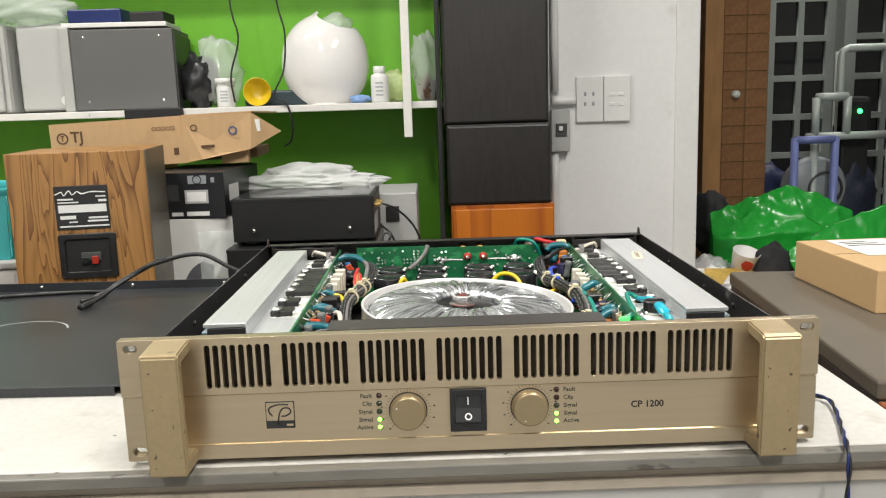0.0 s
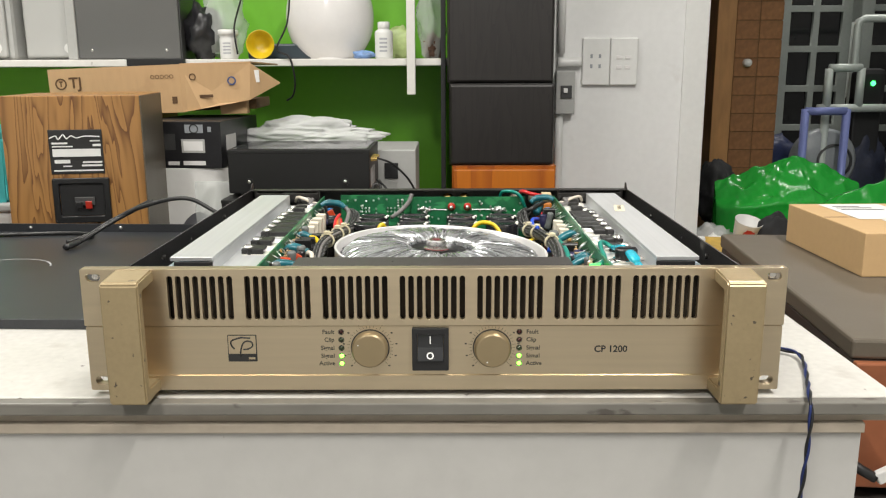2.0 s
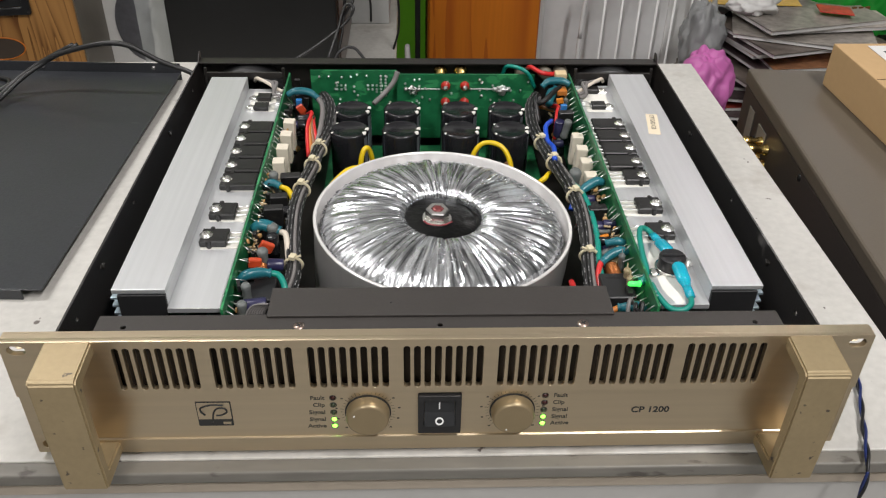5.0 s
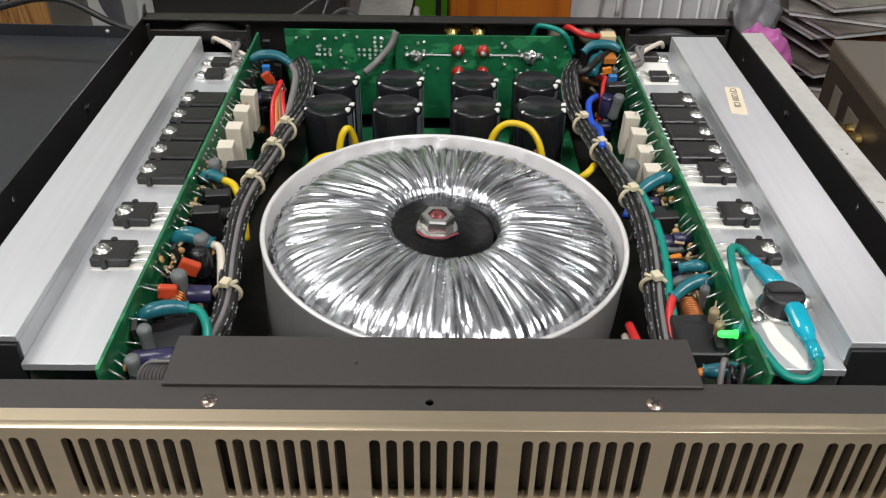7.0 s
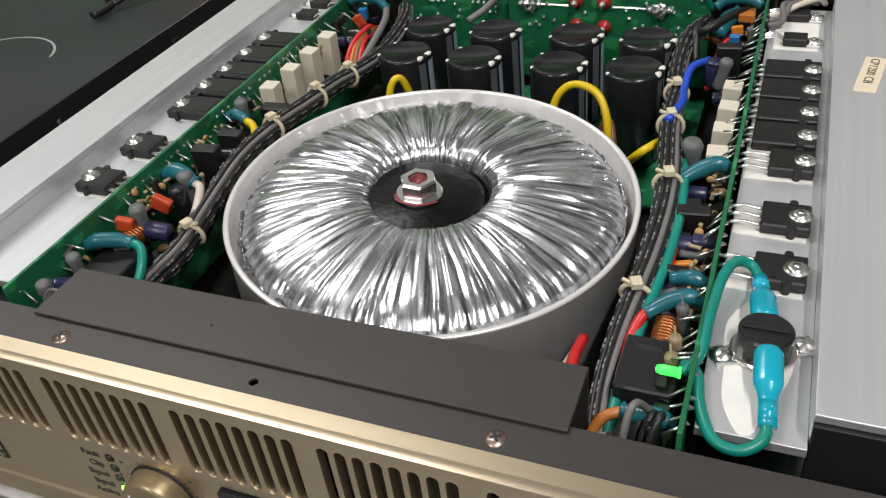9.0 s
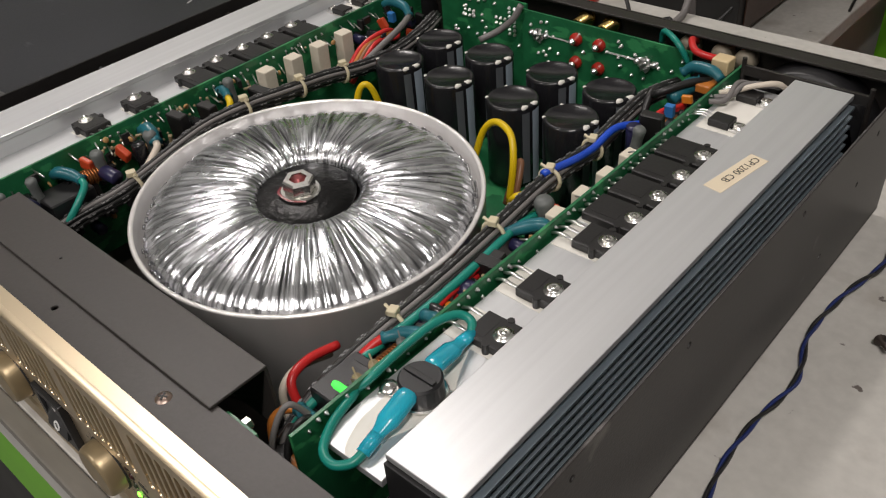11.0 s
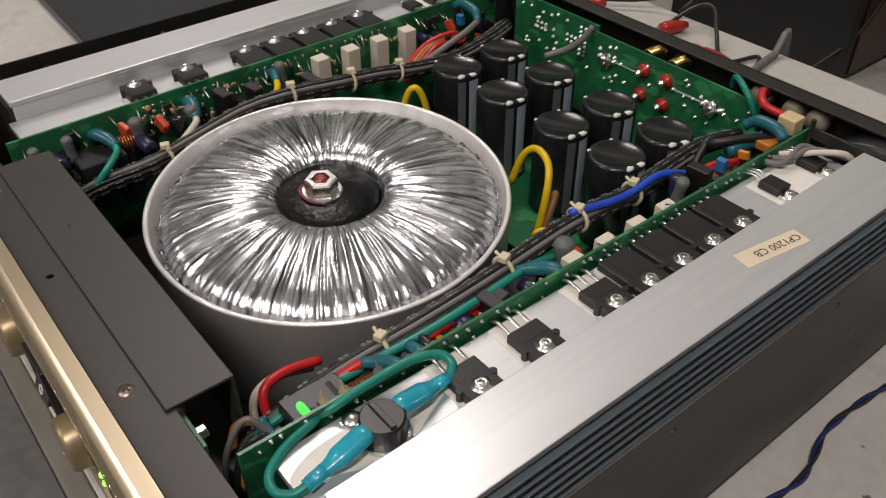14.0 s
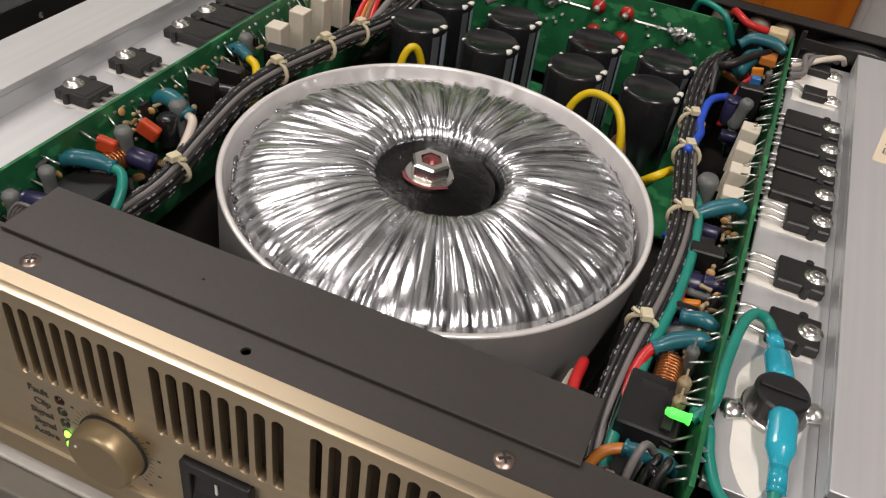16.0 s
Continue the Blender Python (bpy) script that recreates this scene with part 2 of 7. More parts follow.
green_paint = mat("green_wall_paint", (0.14, 0.44, 0.022), 0.5, vary=0.06, scale=3, grain=40, bump=0.01)
white_paint = spotted(mat("white_wall_paint", (0.76, 0.76, 0.75), 0.5, vary=0.04, scale=3, grain=50, bump=0.008), (0.60, 0.57, 0.53), 7, 0.64, 0.76)
white_gloss = mat("white_gloss_paint", (0.74, 0.74, 0.72), 0.35, vary=0.04, scale=6, grain=60, bump=0.005)
shelf_paint = spotted(mat("white_shelf_paint", (0.74, 0.72, 0.68), 0.45, vary=0.05, scale=9, grain=80), (0.30, 0.26, 0.22), 30, 0.68, 0.74)
floor_tile = mat("grey_floor", (0.24, 0.235, 0.225), 0.4, vary=0.2, scale=3, grain=40)
ceiling_paint = mat("ceiling_paint", (0.72, 0.72, 0.71), 0.7, vary=0.04)
oak = wood("oak_veneer", (0.39, 0.195, 0.062), (0.13, 0.050, 0.015), 17, 13)
orange_wood = wood("orange_stained_wood", (0.52, 0.15, 0.012), (0.36, 0.085, 0.008), 7, 4)
speaker_ash = wood("black_ash_vinyl", (0.017, 0.014, 0.013), (0.010, 0.008, 0.008), 26, 6)
grey_vinyl = mat("grey_vinyl", (0.11, 0.11, 0.106), 0.6, vary=0.06, grain=500, bump=0.02)
dark_side = mat("dark_grey_side", (0.045, 0.045, 0.045), 0.5, vary=0.1)
pale_grey = mat("pale_grey_plastic", (0.41, 0.41, 0.395), 0.5, vary=0.05)
cardboard = spotted(mat("cardboard", (0.50, 0.32, 0.165), 0.75, vary=0.06, scale=6, grain=110, bump=0.012, stretch=(1, 1, 0.2)), (0.36, 0.22, 0.11), 9, 0.62, 0.8)
carton_tan = mat("tan_carton", (0.52, 0.34, 0.17), 0.7, vary=0.04, scale=8, grain=120, bump=0.008)
card_brown = mat("brown_print", (0.10, 0.05, 0.02), 0.7, vary=0.05, bump=0)
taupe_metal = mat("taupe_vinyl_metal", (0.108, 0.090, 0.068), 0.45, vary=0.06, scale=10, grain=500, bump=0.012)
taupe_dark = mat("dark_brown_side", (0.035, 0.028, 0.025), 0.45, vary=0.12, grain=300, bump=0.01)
copper_front = spotted(mat("rust_front", (0.30, 0.10, 0.045), 0.45, 0.3, vary=0.12, scale=14), (0.02, 0.02, 0.02), 30, 0.64, 0.66)
porcelain = mat("white_porcelain", (0.80, 0.78, 0.77), 0.12, vary=0.02, bump=0, coat=0.5)
yellow_plastic = mat("yellow_plastic", (0.66, 0.46, 0.02), 0.35, vary=0.05, bump=0)
teal_plastic = mat("teal_basket", (0.05, 0.42, 0.43), 0.4, vary=0.06, bump=0)
clear_film = film("clear_plastic", (0.85, 0.88, 0.86), 0.12, 0.34)
white_film = film("milky_plastic", (0.85, 0.85, 0.85), 0.25, 0.5)
bag_green = film("green_plastic_bag", (0.012, 0.34, 0.040), 0.24, 0.86)
bag_pink = film("pink_plastic_bag", (0.75, 0.20, 0.55), 0.4, 0.85)
brick_brown = mat("brown_brick", (0.25, 0.115, 0.045), 0.75, vary=0.3, scale=4, grain=60, bump=0.04)
window_frame_paint = mat("grey_window_paint", (0.27, 0.30, 0.28), 0.5, vary=0.08)
night_glass = mat("night_glass", (0.012, 0.013, 0.014), 0.08, vary=0.1, bump=0)
blue_steel = mat("blue_steel_tube", (0.20, 0.24, 0.52), 0.4, 0.2, vary=0.08, bump=0)
pale_tube = mat("pale_steel_tube", (0.50, 0.55, 0.52), 0.4, 0.2, vary=0.08, bump=0)
fan_grey = mat("fan_grey", (0.28, 0.30, 0.32), 0.4, vary=0.1)
paper_white = mat("paper_white", (0.72, 0.71, 0.69), 0.7, vary=0.04, grain=60)
red_plastic = mat("red_plastic", (0.40, 0.025, 0.015), 0.3, vary=0.08, bump=0)


# ---- building helpers ----
def part(name, bm, material, parent=None, label="", smooth=False):
    """Links a bmesh as one mesh object under a thing or a part."""
    me = bpy.data.meshes.new(name)
    bmesh.ops.recalc_face_normals(bm, faces=bm.faces)
    bm.to_mesh(me)
    bm.free()
    return piece(name, me, material, parent, None, label, smooth)


def piece(name, me, material=None, parent=None, m=None, label="", smooth=False):
    if material and not me.materials:
        me.materials.append(material)
    if smooth:
        me.polygons.foreach_set("use_smooth", [True] * len(me.polygons))
    ob = new(name, me)
    if parent:
        ob.parent = parent
    if m is not None:
        ob.matrix_basis = m
    if label:
        ob["label"] = label
    return ob


def thing(name, label, category, m=None, group="", kind=""):
    ob = new(name)
    ob.empty_display_size = 0.02
    if m is not None:
        ob.matrix_basis = m
    return tagged(ob, label, category, group, kind)


def box(x0, x1, y0, y1, z0, z1, bevel=0.0, bm=None, seg=2):
    bm = bm or bmesh.new()
    geo = bmesh.ops.create_cube(bm, size=1)
    vs = geo["verts"]
    bmesh.ops.scale(bm, vec=(abs(x1 - x0), abs(y1 - y0), abs(z1 - z0)), verts=vs)
    bmesh.ops.translate(bm, vec=((x0 + x1) / 2, (y0 + y1) / 2, (z0 + z1) / 2), verts=vs)
    if bevel:
        es = list({e for v in vs for e in v.link_edges})
        bmesh.ops.bevel(bm, geom=es, offset=bevel, segments=seg, affect="EDGES", profile=0.5)
    return bm


AXES = {"z": Matrix.Identity(4), "x": Matrix.Rotation(math.pi / 2, 4, "Y"), "y": Matrix.Rotation(-math.pi / 2, 4, "X")}


def lathe(profile, centre=(0, 0, 0), axis="z", n=32, bm=None):
    """A turned form from (radius, height) pairs along an axis."""
    bm = bm or bmesh.new()
    m = Matrix.Translation(centre) @ AXES[axis]
    rings = []
    for r, h in profile:
        if r < 1e-6:
            rings.append([bm.verts.new(m @ Vector((0, 0, h)))])
        else:
            rings.append([bm.verts.new(m @ Vector((r * math.cos(2 * math.pi * i / n), r * math.sin(2 * math.pi * i / n), h))) for i in range(n)])
    for a, b in zip(rings, rings[1:]):
        for i in range(n):
            j = (i + 1) % n
            q = [a[i % len(a)], a[j % len(a)], b[j % len(b)], b[i % len(b)]]
            q = list(dict.fromkeys(q))
            if len(q) > 2:
                bm.faces.new(q)
    return bm


def cyl(centre, r, h, axis="z", n=20, bevel=0.0, bm=None):
    e = min(bevel, r * 0.6, h * 0.45)
    prof = [(0, 0), (r - e, 0), (r, e), (r, h - e), (r - e, h), (0, h)] if e else [(0, 0), (r, 0), (r, h), (0, h)]
    return lathe(prof, centre, axis, n, bm)


def spline(pts, per=6):
    """Points of a smooth curve through pts."""
    p = [Vector(q) for q in pts]
    p = [2 * p[0] - p[1], *p, 2 * p[-1] - p[-2]]
    out = []
    for i in range(1, len(p) - 2):
        for k in range(per):
            t = k / per
            a, b, c, d = p[i - 1], p[i], p[i + 1], p[i + 2]
            out.append(0.5 * (2 * b + (c - a) * t + (2 * a - 5 * b + 4 * c - d) * t * t + (3 * b - a - 3 * c + d) * t ** 3))
    out.append(p[-2])
    return out


def tube(pts, r, n=8, per=6, bm=None, flat=1.0):
    """A wire or hose swept along a smooth curve; r may be one radius or one for each point given."""
    bm = bm or bmesh.new()
    path = spline(pts, per) if per > 1 else [Vector(q) for q in pts]
    radii = [r] * len(path)
    if isinstance(r, (list, tuple)):
        radii = [r[min(i // per, len(r) - 2)] * (1 - i % per / per) + r[min(i // per + 1, len(r) - 1)] * (i % per / per) for i in range(len(path))]
    rings, up = [], None
    for i, c in enumerate(path):
        d = (path[min(i + 1, len(path) - 1)] - path[max(i - 1, 0)]).normalized()
        if up is None:
            up = d.orthogonal().normalized()
            if flat != 1.0:
                up = Vector((0, 0, 1)) if abs(d.z) < 0.9 else Vector((1, 0, 0))
        up = (up - d * up.dot(d)).normalized()
        side = d.cross(up)
        rings.append([bm.verts.new(c + radii[i] * (flat * math.cos(a) * up + math.sin(a) * side)) for a in (2 * math.pi * k / n for k in range(n))])
    for a, b in zip(rings, rings[1:]):
        for k in range(n):
            bm.faces.new((a[k], a[(k + 1) % n], b[(k + 1) % n], b[k]))
    bm.faces.new(rings[0][::-1])
    bm.faces.new(rings[-1])
    return bm


def wire(name, pts, r, material, parent, label="", n=8, per=6):
    return part(name, tube(pts, r, n, per), material, parent, label, True)


def plate(name, outline, holes, depth, material, parent=None, m=None, bevel=0.0, label=""):
    """A flat plate of that depth with holes through it, outline and holes being 2D point lists."""
    cu = bpy.data.curves.new(name, "CURVE")
    cu.dimensions, cu.fill_mode, cu.extrude, cu.bevel_depth, cu.bevel_resolution, cu.offset = "2D", "BOTH", depth / 2 - bevel, bevel, 1, -bevel
    for loop in (outline, *holes):
        sp = cu.splines.new("POLY")
        sp.points.add(len(loop) - 1)
        for q, (x, y) in zip(sp.points, loop):
            q.co = (x, y, 0, 1)
        sp.use_cyclic_u = True
    return from_curve(name, cu, material, parent, m, label)


def from_curve(name, cu, material, parent=None, m=None, label=""):
    tmp = bpy.data.objects.new(name, cu)
    scene.collection.objects.link(tmp)
    me = bpy.data.meshes.new_from_object(tmp.evaluated_get(bpy.context.evaluated_depsgraph_get()))
    bpy.data.objects.remove(tmp)
    me.name = name
    me.materials.clear()
    bm = bmesh.new()
    bm.from_mesh(me)
    bmesh.ops.remove_doubles(bm, verts=bm.verts, dist=0.00001)
    bm.to_mesh(me)
    bm.free()
    if m is not None:
        me.transform(m)
    return piece(name, me, material, parent, None, label)


def lettering(text, size, material, parent, m, align="LEFT", name="lettering", bold=0.0, depth=0.00012):
    cu = bpy.data.curves.new(name, "FONT")
    cu.body, cu.size, cu.align_x, cu.align_y, cu.extrude, cu.offset, cu.resolution_u = text, size, align, "CENTER", depth, bold, 3
    return from_curve(name, cu, material, parent, m)


def rounded(x0, x1, z0, z1, r, n=4):
    pts = []
    for cx, cz, a in ((x1 - r, z1 - r, 0), (x0 + r, z1 - r, 90), (x0 + r, z0 + r, 180), (x1 - r, z0 + r, 270)):
        pts += [(cx + r * math.cos(radians(a + 90 * k / n)), cz + r * math.sin(radians(a + 90 * k / n))) for k in range(n + 1)]
    return pts


UPRIGHT = pose(0, 0, 0, 90, 0, 0)  # turns a plate in x and y into one in x and z that faces -y


def sheet(nx, ny, f, bm=None, close=False):
    """A surface of nx by ny cells through f(u, v), u and v from 0 to 1."""
    bm = bm or bmesh.new()
    rows = [[bm.verts.new(f(i / nx, j / ny)) for i in range(nx + (0 if close else 1))] for j in range(ny + 1)]
    w = len(rows[0])
    for j in range(ny):
        for i in range(nx):
            k = (i + 1) % w
            bm.faces.new((rows[j][i], rows[j][k], rows[j + 1][k], rows[j + 1][i]))
    return bm


def crumple(centre, size, seed, amount=0.25, n=28, m=14, freq=2.2, sharp=1.0):
    """A crumpled bag or heap of film: a squashed ball with folds."""
    c, s = Vector(centre), Vector(size)

    def f(u, v):
        a, b = 2 * math.pi * u, math.pi * (v - 0.5)
        d = Vector((math.cos(a) * math.cos(b), math.sin(a) * math.cos(b), math.sin(b)))
        q = d * freq + Vector((seed * 3.7, seed * 1.3, seed * 2.1))
        k = 1 + amount * (noise.noise(q) + 0.6 * abs(noise.noise(q * 2.3)) * sharp + 0.3 * noise.noise(q * 5))
        return c + Vector((d.x * s.x, d.y * s.y, d.z * s.z)) * k

    return sheet(n, m, f, close=True)


# ---- structure (the table top is z = 0, the floor z = -0.78) ----
FLOOR, CEIL = -0.78, 1.92


def setting(name, bm, material, label, category, smooth=False):
    return tagged(part(name, bm, material, None, "", smooth), label, category, kind="structure")


setting("floor", box(-3.0, 4.2, -3.0, 5.2, FLOOR - 0.1, FLOOR), floor_tile, "worn grey floor of the workshop", "floor")
setting("ceiling", box(-3.0, 4.2, -3.0, 5.2, CEIL, CEIL + 0.1), ceiling_paint, "plain white ceiling", "ceiling")
# Unseen upper wall, made white so the transformer reflects no green.
setting("wall_north_upper", box(-3.0, 0.285, 1.90, 2.02, 0.82, CEIL), white_paint, "unseen upper back wall, white to keep green out of reflections", "wall")
setting("wall_north", box(-3.0, 0.285, 1.90, 2.02, FLOOR, 0.8195), green_paint, "bright green painted back wall", "wall")
setting("wall_column", box(0.285, 0.636, 1.72, 2.02, FLOOR, CEIL), white_paint, "white painted wall beside the doorway", "wall")
setting("trim", box(0.6365, 0.700, 1.715, 2.03, FLOOR, CEIL, 0.003), white_gloss, "white door jamb", "door jamb")
# Unseen walls: grey sides cut the fill light, white south brightens panel reflections.
grey_wall = mat("grey_wall_paint", (0.30, 0.30, 0.29), 0.6, vary=0.06, scale=3)
setting("wall_west", box(-3.1, -3.0, -3.0, 2.02, FLOOR, CEIL), grey_wall, "unseen side wall, grey to keep fill light down", "wall")
setting("wall_south", box(-3.0, 4.2, -3.1, -3.0, FLOOR, CEIL), white_paint, "unseen white wall added for the front panel to reflect", "wall")
setting("wall_east", box(4.2, 4.3, -3.0, 5.2, FLOOR, CEIL), grey_wall, "unseen side wall, grey to keep fill light down", "wall")
setting("wall_partition", box(1.75, 1.87, 1.72, 2.02, FLOOR, CEIL), white_paint, "white wall on the far side of the doorway", "wall")
setting("wall_partition_east", box(1.872, 4.2, 1.76, 2.02, FLOOR, CEIL), white_paint, "white wall beyond the doorway", "wall")
# The far room's darkness is put into these two wall colours.
setting("wall_far", box(0.2, 4.2, 5.1, 5.2, FLOOR, CEIL), mat("dark_far_wall", (0.05, 0.05, 0.05), 0.7), "back wall of the far room, near black for the room's darkness", "wall")
setting("wall_far_west", box(0.20, 0.28, 2.03, 5.1, FLOOR, CEIL), mat("dark_side_wall", (0.06, 0.055, 0.05), 0.7), "side wall of the far room, near black for the room's darkness", "wall")


def ceiling_lamp(x, y, turn):
    lamp = thing("ceiling_light", "white fluorescent batten light on the ceiling", "ceiling light", pose(x, y, 1.868, 0, 0, turn), "ceiling lights")
    part("housing", box(-0.62, 0.62, -0.04, 0.04, 0.022, 0.052, 0.006), white_gloss, lamp)
    for s in (-1, 1):
        part("end_cap", box(s * 0.61 - 0.008, s * 0.61 + 0.008, -0.03, 0.03, 0.0, 0.0215, 0.003), white_gloss, lamp)


ceiling_lamp(-1.15, 0.62, 0)
ceiling_lamp(0.75, -0.75, 90)
ceiling_lamp(-0.75, -1.75, 90)
# Housing for the added far-room lamp, which is unseen.
ceiling_lamp(1.60, 2.75, 0)

# ---- work table ----
table = thing("work_table", "white laminate work table with worn grey edge", "table")
part("tabletop", box(-1.45, 0.325, -0.0088, 0.604, -0.004, 0.0, 0.001), table_top, table, "white laminate top with scuffs and stains")
part("edge_band", box(-1.45, 0.3253, -0.0195, -0.0090, -0.0095, -0.0003, 0.0012), table_edge, table, "worn edge strip, its grey including the front panel's shadow")
part("substrate", box(-1.449, 0.324, -0.0087, 0.603, -0.018, -0.0042), table_trim, table)
part("front_rail", box(-1.44, 0.302, -0.013, 0.0, -0.0258, -0.0182, 0.001), table_trim, table, "tan strip below the top")
part("front_board", box(-1.44, 0.3015, -0.0095, 0.006, -0.106, -0.0260, 0.001), table_panel, table, "white front board with drips")
part("green_band", box(-1.44, 0.3013, -0.0093, 0.006, -0.208, -0.1062, 0.001), green_paint, table, "green band under the white board")
part("lower_board", box(-1.44, 0.3011, -0.0088, 0.006, FLOOR + 0.002, -0.2082, 0.001), matte_black, table, "black lower board")
part("side_board", box(0.290, 0.3012, 0.0065, 0.59, FLOOR + 0.002, -0.0185, 0.001), table_panel, table)
part("side_board", box(-1.44, -1.43, 0.0065, 0.59, FLOOR + 0.002, -0.0185, 0.001), table_panel, table)

# ---- back bench ----
bench = thing("back_bench", "low white bench along the back wall", "bench")
part("bench_top", box(-2.6, -0.045, 0.74, 1.60, -0.232, -0.205, 0.003), table_top, bench)
for x in (-2.5, -1.3, -0.12):
    part("bench_side", box(x - 0.012, x + 0.012, 0.78, 1.58, FLOOR + 0.001, -0.2325, 0.001), table_panel, bench)

# ---- wall shelf ----
shelf = thing("wall_shelf", "white painted wall shelf with upright post", "shelf")
part("shelf_board", box(-2.6, 0.012, 1.62, 1.895, 0.232, 0.250, 0.002), shelf_paint, shelf)
part("upright_post", box(-0.092, -0.0705, 1.602, 1.6195, 0.160, 1.0, 0.0015), shelf_paint, shelf)
part("shelf_board", box(-2.6, 0.012, 1.62, 1.895, 0.80, 0.818, 0.002), shelf_paint, shelf)
for x in (-1.6, -0.80):
    part("bracket", box(x - 0.008, x + 0.008, 1.64, 1.896, 0.205, 0.2315, 0.001), shelf_paint, shelf)


# ---- the amplifier ----
amp = thing("power_amplifier", "opened champagne rack power amplifier on the white work table", "amplifier")
HX = 0.2413
FACE = -0.0052  # the front panel's face


def front_panel():
    slots = []
    for g in range(7):
        for s in range(8):
            cx = -0.1802 + 0.0531 * g + 0.00585 * s
            slots.append(rounded(cx - 0.0019, cx + 0.0019, 0.0560, 0.0870, 0.00185, 4))
    ears = [rounded(x - 0.005, x + 0.005, z - 0.0031, z + 0.0031, 0.003) for x in (-0.2325, 0.2325) for z in (0.0862, 0.0110)]
    face = plate("front_panel", rounded(-HX, HX, 0.0515, 0.092, 0.0010), slots + ears[:1] + ears[2:3], 0.0036, gold, amp,
                 Matrix.Translation((0, -0.0050, 0)) @ UPRIGHT, 0.0001, "champagne brushed aluminium front panel with vent slots")
    part("top_rail", box(-HX, HX, -0.0042, 0.0026, 0.0878, 0.0918), gold, face)
    for s in (-1, 1):
        part("ear_block", box(s * 0.2150, s * 0.2265, -0.0031, 0.0040, 0.0520, 0.0877, 0.0003), gold, face)
    plate("lower_panel", rounded(-HX, HX, 0.004, 0.0508, 0.0012), ears[1:2] + ears[3:], 0.0085, gold, face, Matrix.Translation((0, -0.0010, 0)) @ UPRIGHT, 0.0003)
    bm = bmesh.new()  # sloping ledge along the foot of the panel
    prof = [(-0.0050, 0.0156), (-0.0064, 0.0150), (-0.0066, 0.0046), (-0.0050, 0.0046)]
    a = [bm.verts.new((-0.2128, y, z)) for y, z in prof]
    b = [bm.verts.new((0.2128, y, z)) for y, z in prof]
    for i in range(4):
        bm.faces.new((a[i], a[(i + 1) % 4], b[(i + 1) % 4], b[i]))
    bm.faces.new(a)
    bm.faces.new(b)
    part("ledge", bm, gold, face)
    part("slot_backing", box(-0.206, 0.206, 0.0010, 0.0018, 0.0520, 0.0876), mat("brown_mesh", (0.026, 0.017, 0.009), 0.7), amp)
    for s in (-1, 1):
        for z, y in ((0.0862, 0.0050), (0.0110, 0.0050)):
            if z > 0.05:
                part("ear_bolt", cyl((s * 0.2325, -0.0030, z), 0.0027, 0.003, "y", 6, 0.0004), steel, face)


front_panel()


def handle(s):
    o = [(-0.0295, 0.0045), (0.0, 0.0045), (0.0, 0.0130), (-0.0215, 0.0140), (-0.0225, 0.0150), (-0.0230, 0.0805), (-0.0220, 0.0815),
         (0.0, 0.0830), (0.0, 0.0918), (-0.0285, 0.0895), (-0.0305, 0.0875), (-0.0306, 0.048)]
    bm = bmesh.new()
    x0, x1 = s * 0.1915, s * 0.2168
    a = [bm.verts.new((x0, y - 0.0050, z)) for y, z in o]
    b = [bm.verts.new((x1, y - 0.0050, z)) for y, z in o]
    for i in range(len(o)):
        j = (i + 1) % len(o)
        bm.faces.new((a[i], a[j], b[j], b[i]))
    bm.faces.new(a)
    bm.faces.new(b)
    bmesh.ops.recalc_face_normals(bm, faces=bm.faces)
    bmesh.ops.bevel(bm, geom=[e for e in bm.edges if e.calc_face_angle(0) > 0.6], offset=0.0011, segments=2, affect="EDGES")
    return part("handle", bm, gold_paint, amp, "scratched champagne painted rack handle")


handle(-1)
handle(1)


def knob(x, dot):
    k = part("knob", lathe([(0, -0.0082), (0.0108, -0.0082), (0.0117, -0.0078), (0.0123, -0.0066), (0.0126, -0.0048), (0.0128, -0.001), (0.0128, 0.0)], (x, 0.0, 0.0350), "y", 48), gold_knob, amp, "champagne volume knob", True)
    k.data.polygons.foreach_set("use_smooth", [abs(p.normal.y) < 0.97 for p in k.data.polygons])
    k.location.y = FACE
    a = radians(dot)
    part("pointer_dot", cyl((x + 0.0088 * math.cos(a), -0.0085, 0.0350 + 0.0088 * math.sin(a)), 0.0005, 0.0005, "y", 10), white_print, k)
    part("knob_gap", cyl((x, -0.0008, 0.0350), 0.0135, 0.0009, "y", 40), black_print, k)
    for i in range(31):
        a = radians(225 - 270 * i / 30)
        r = 0.0158 if i % 3 else 0.0163
        tick = box(-0.00012, 0.00012, -0.0001, 0.0002, 0.0143, r if i % 3 else 0.0166)
        bmesh.ops.transform(tick, matrix=Matrix.Translation((x, 0.0, 0.0350)) @ Matrix.Rotation(-(a - math.pi / 2), 4, "Y"), verts=tick.verts)
        if i % 3 == 0:
            box(x + 0.0185 * math.cos(a) - 0.0007, x + 0.0185 * math.cos(a) + 0.0007, -0.0001, 0.0002, 0.0350 + 0.0185 * math.sin(a) - 0.0005, 0.0350 + 0.0185 * math.sin(a) + 0.0005, bm=tick)
        part("scale_mark", tick, grey_print, k)


knob(-0.0440, 150)
knob(0.0408, 245)


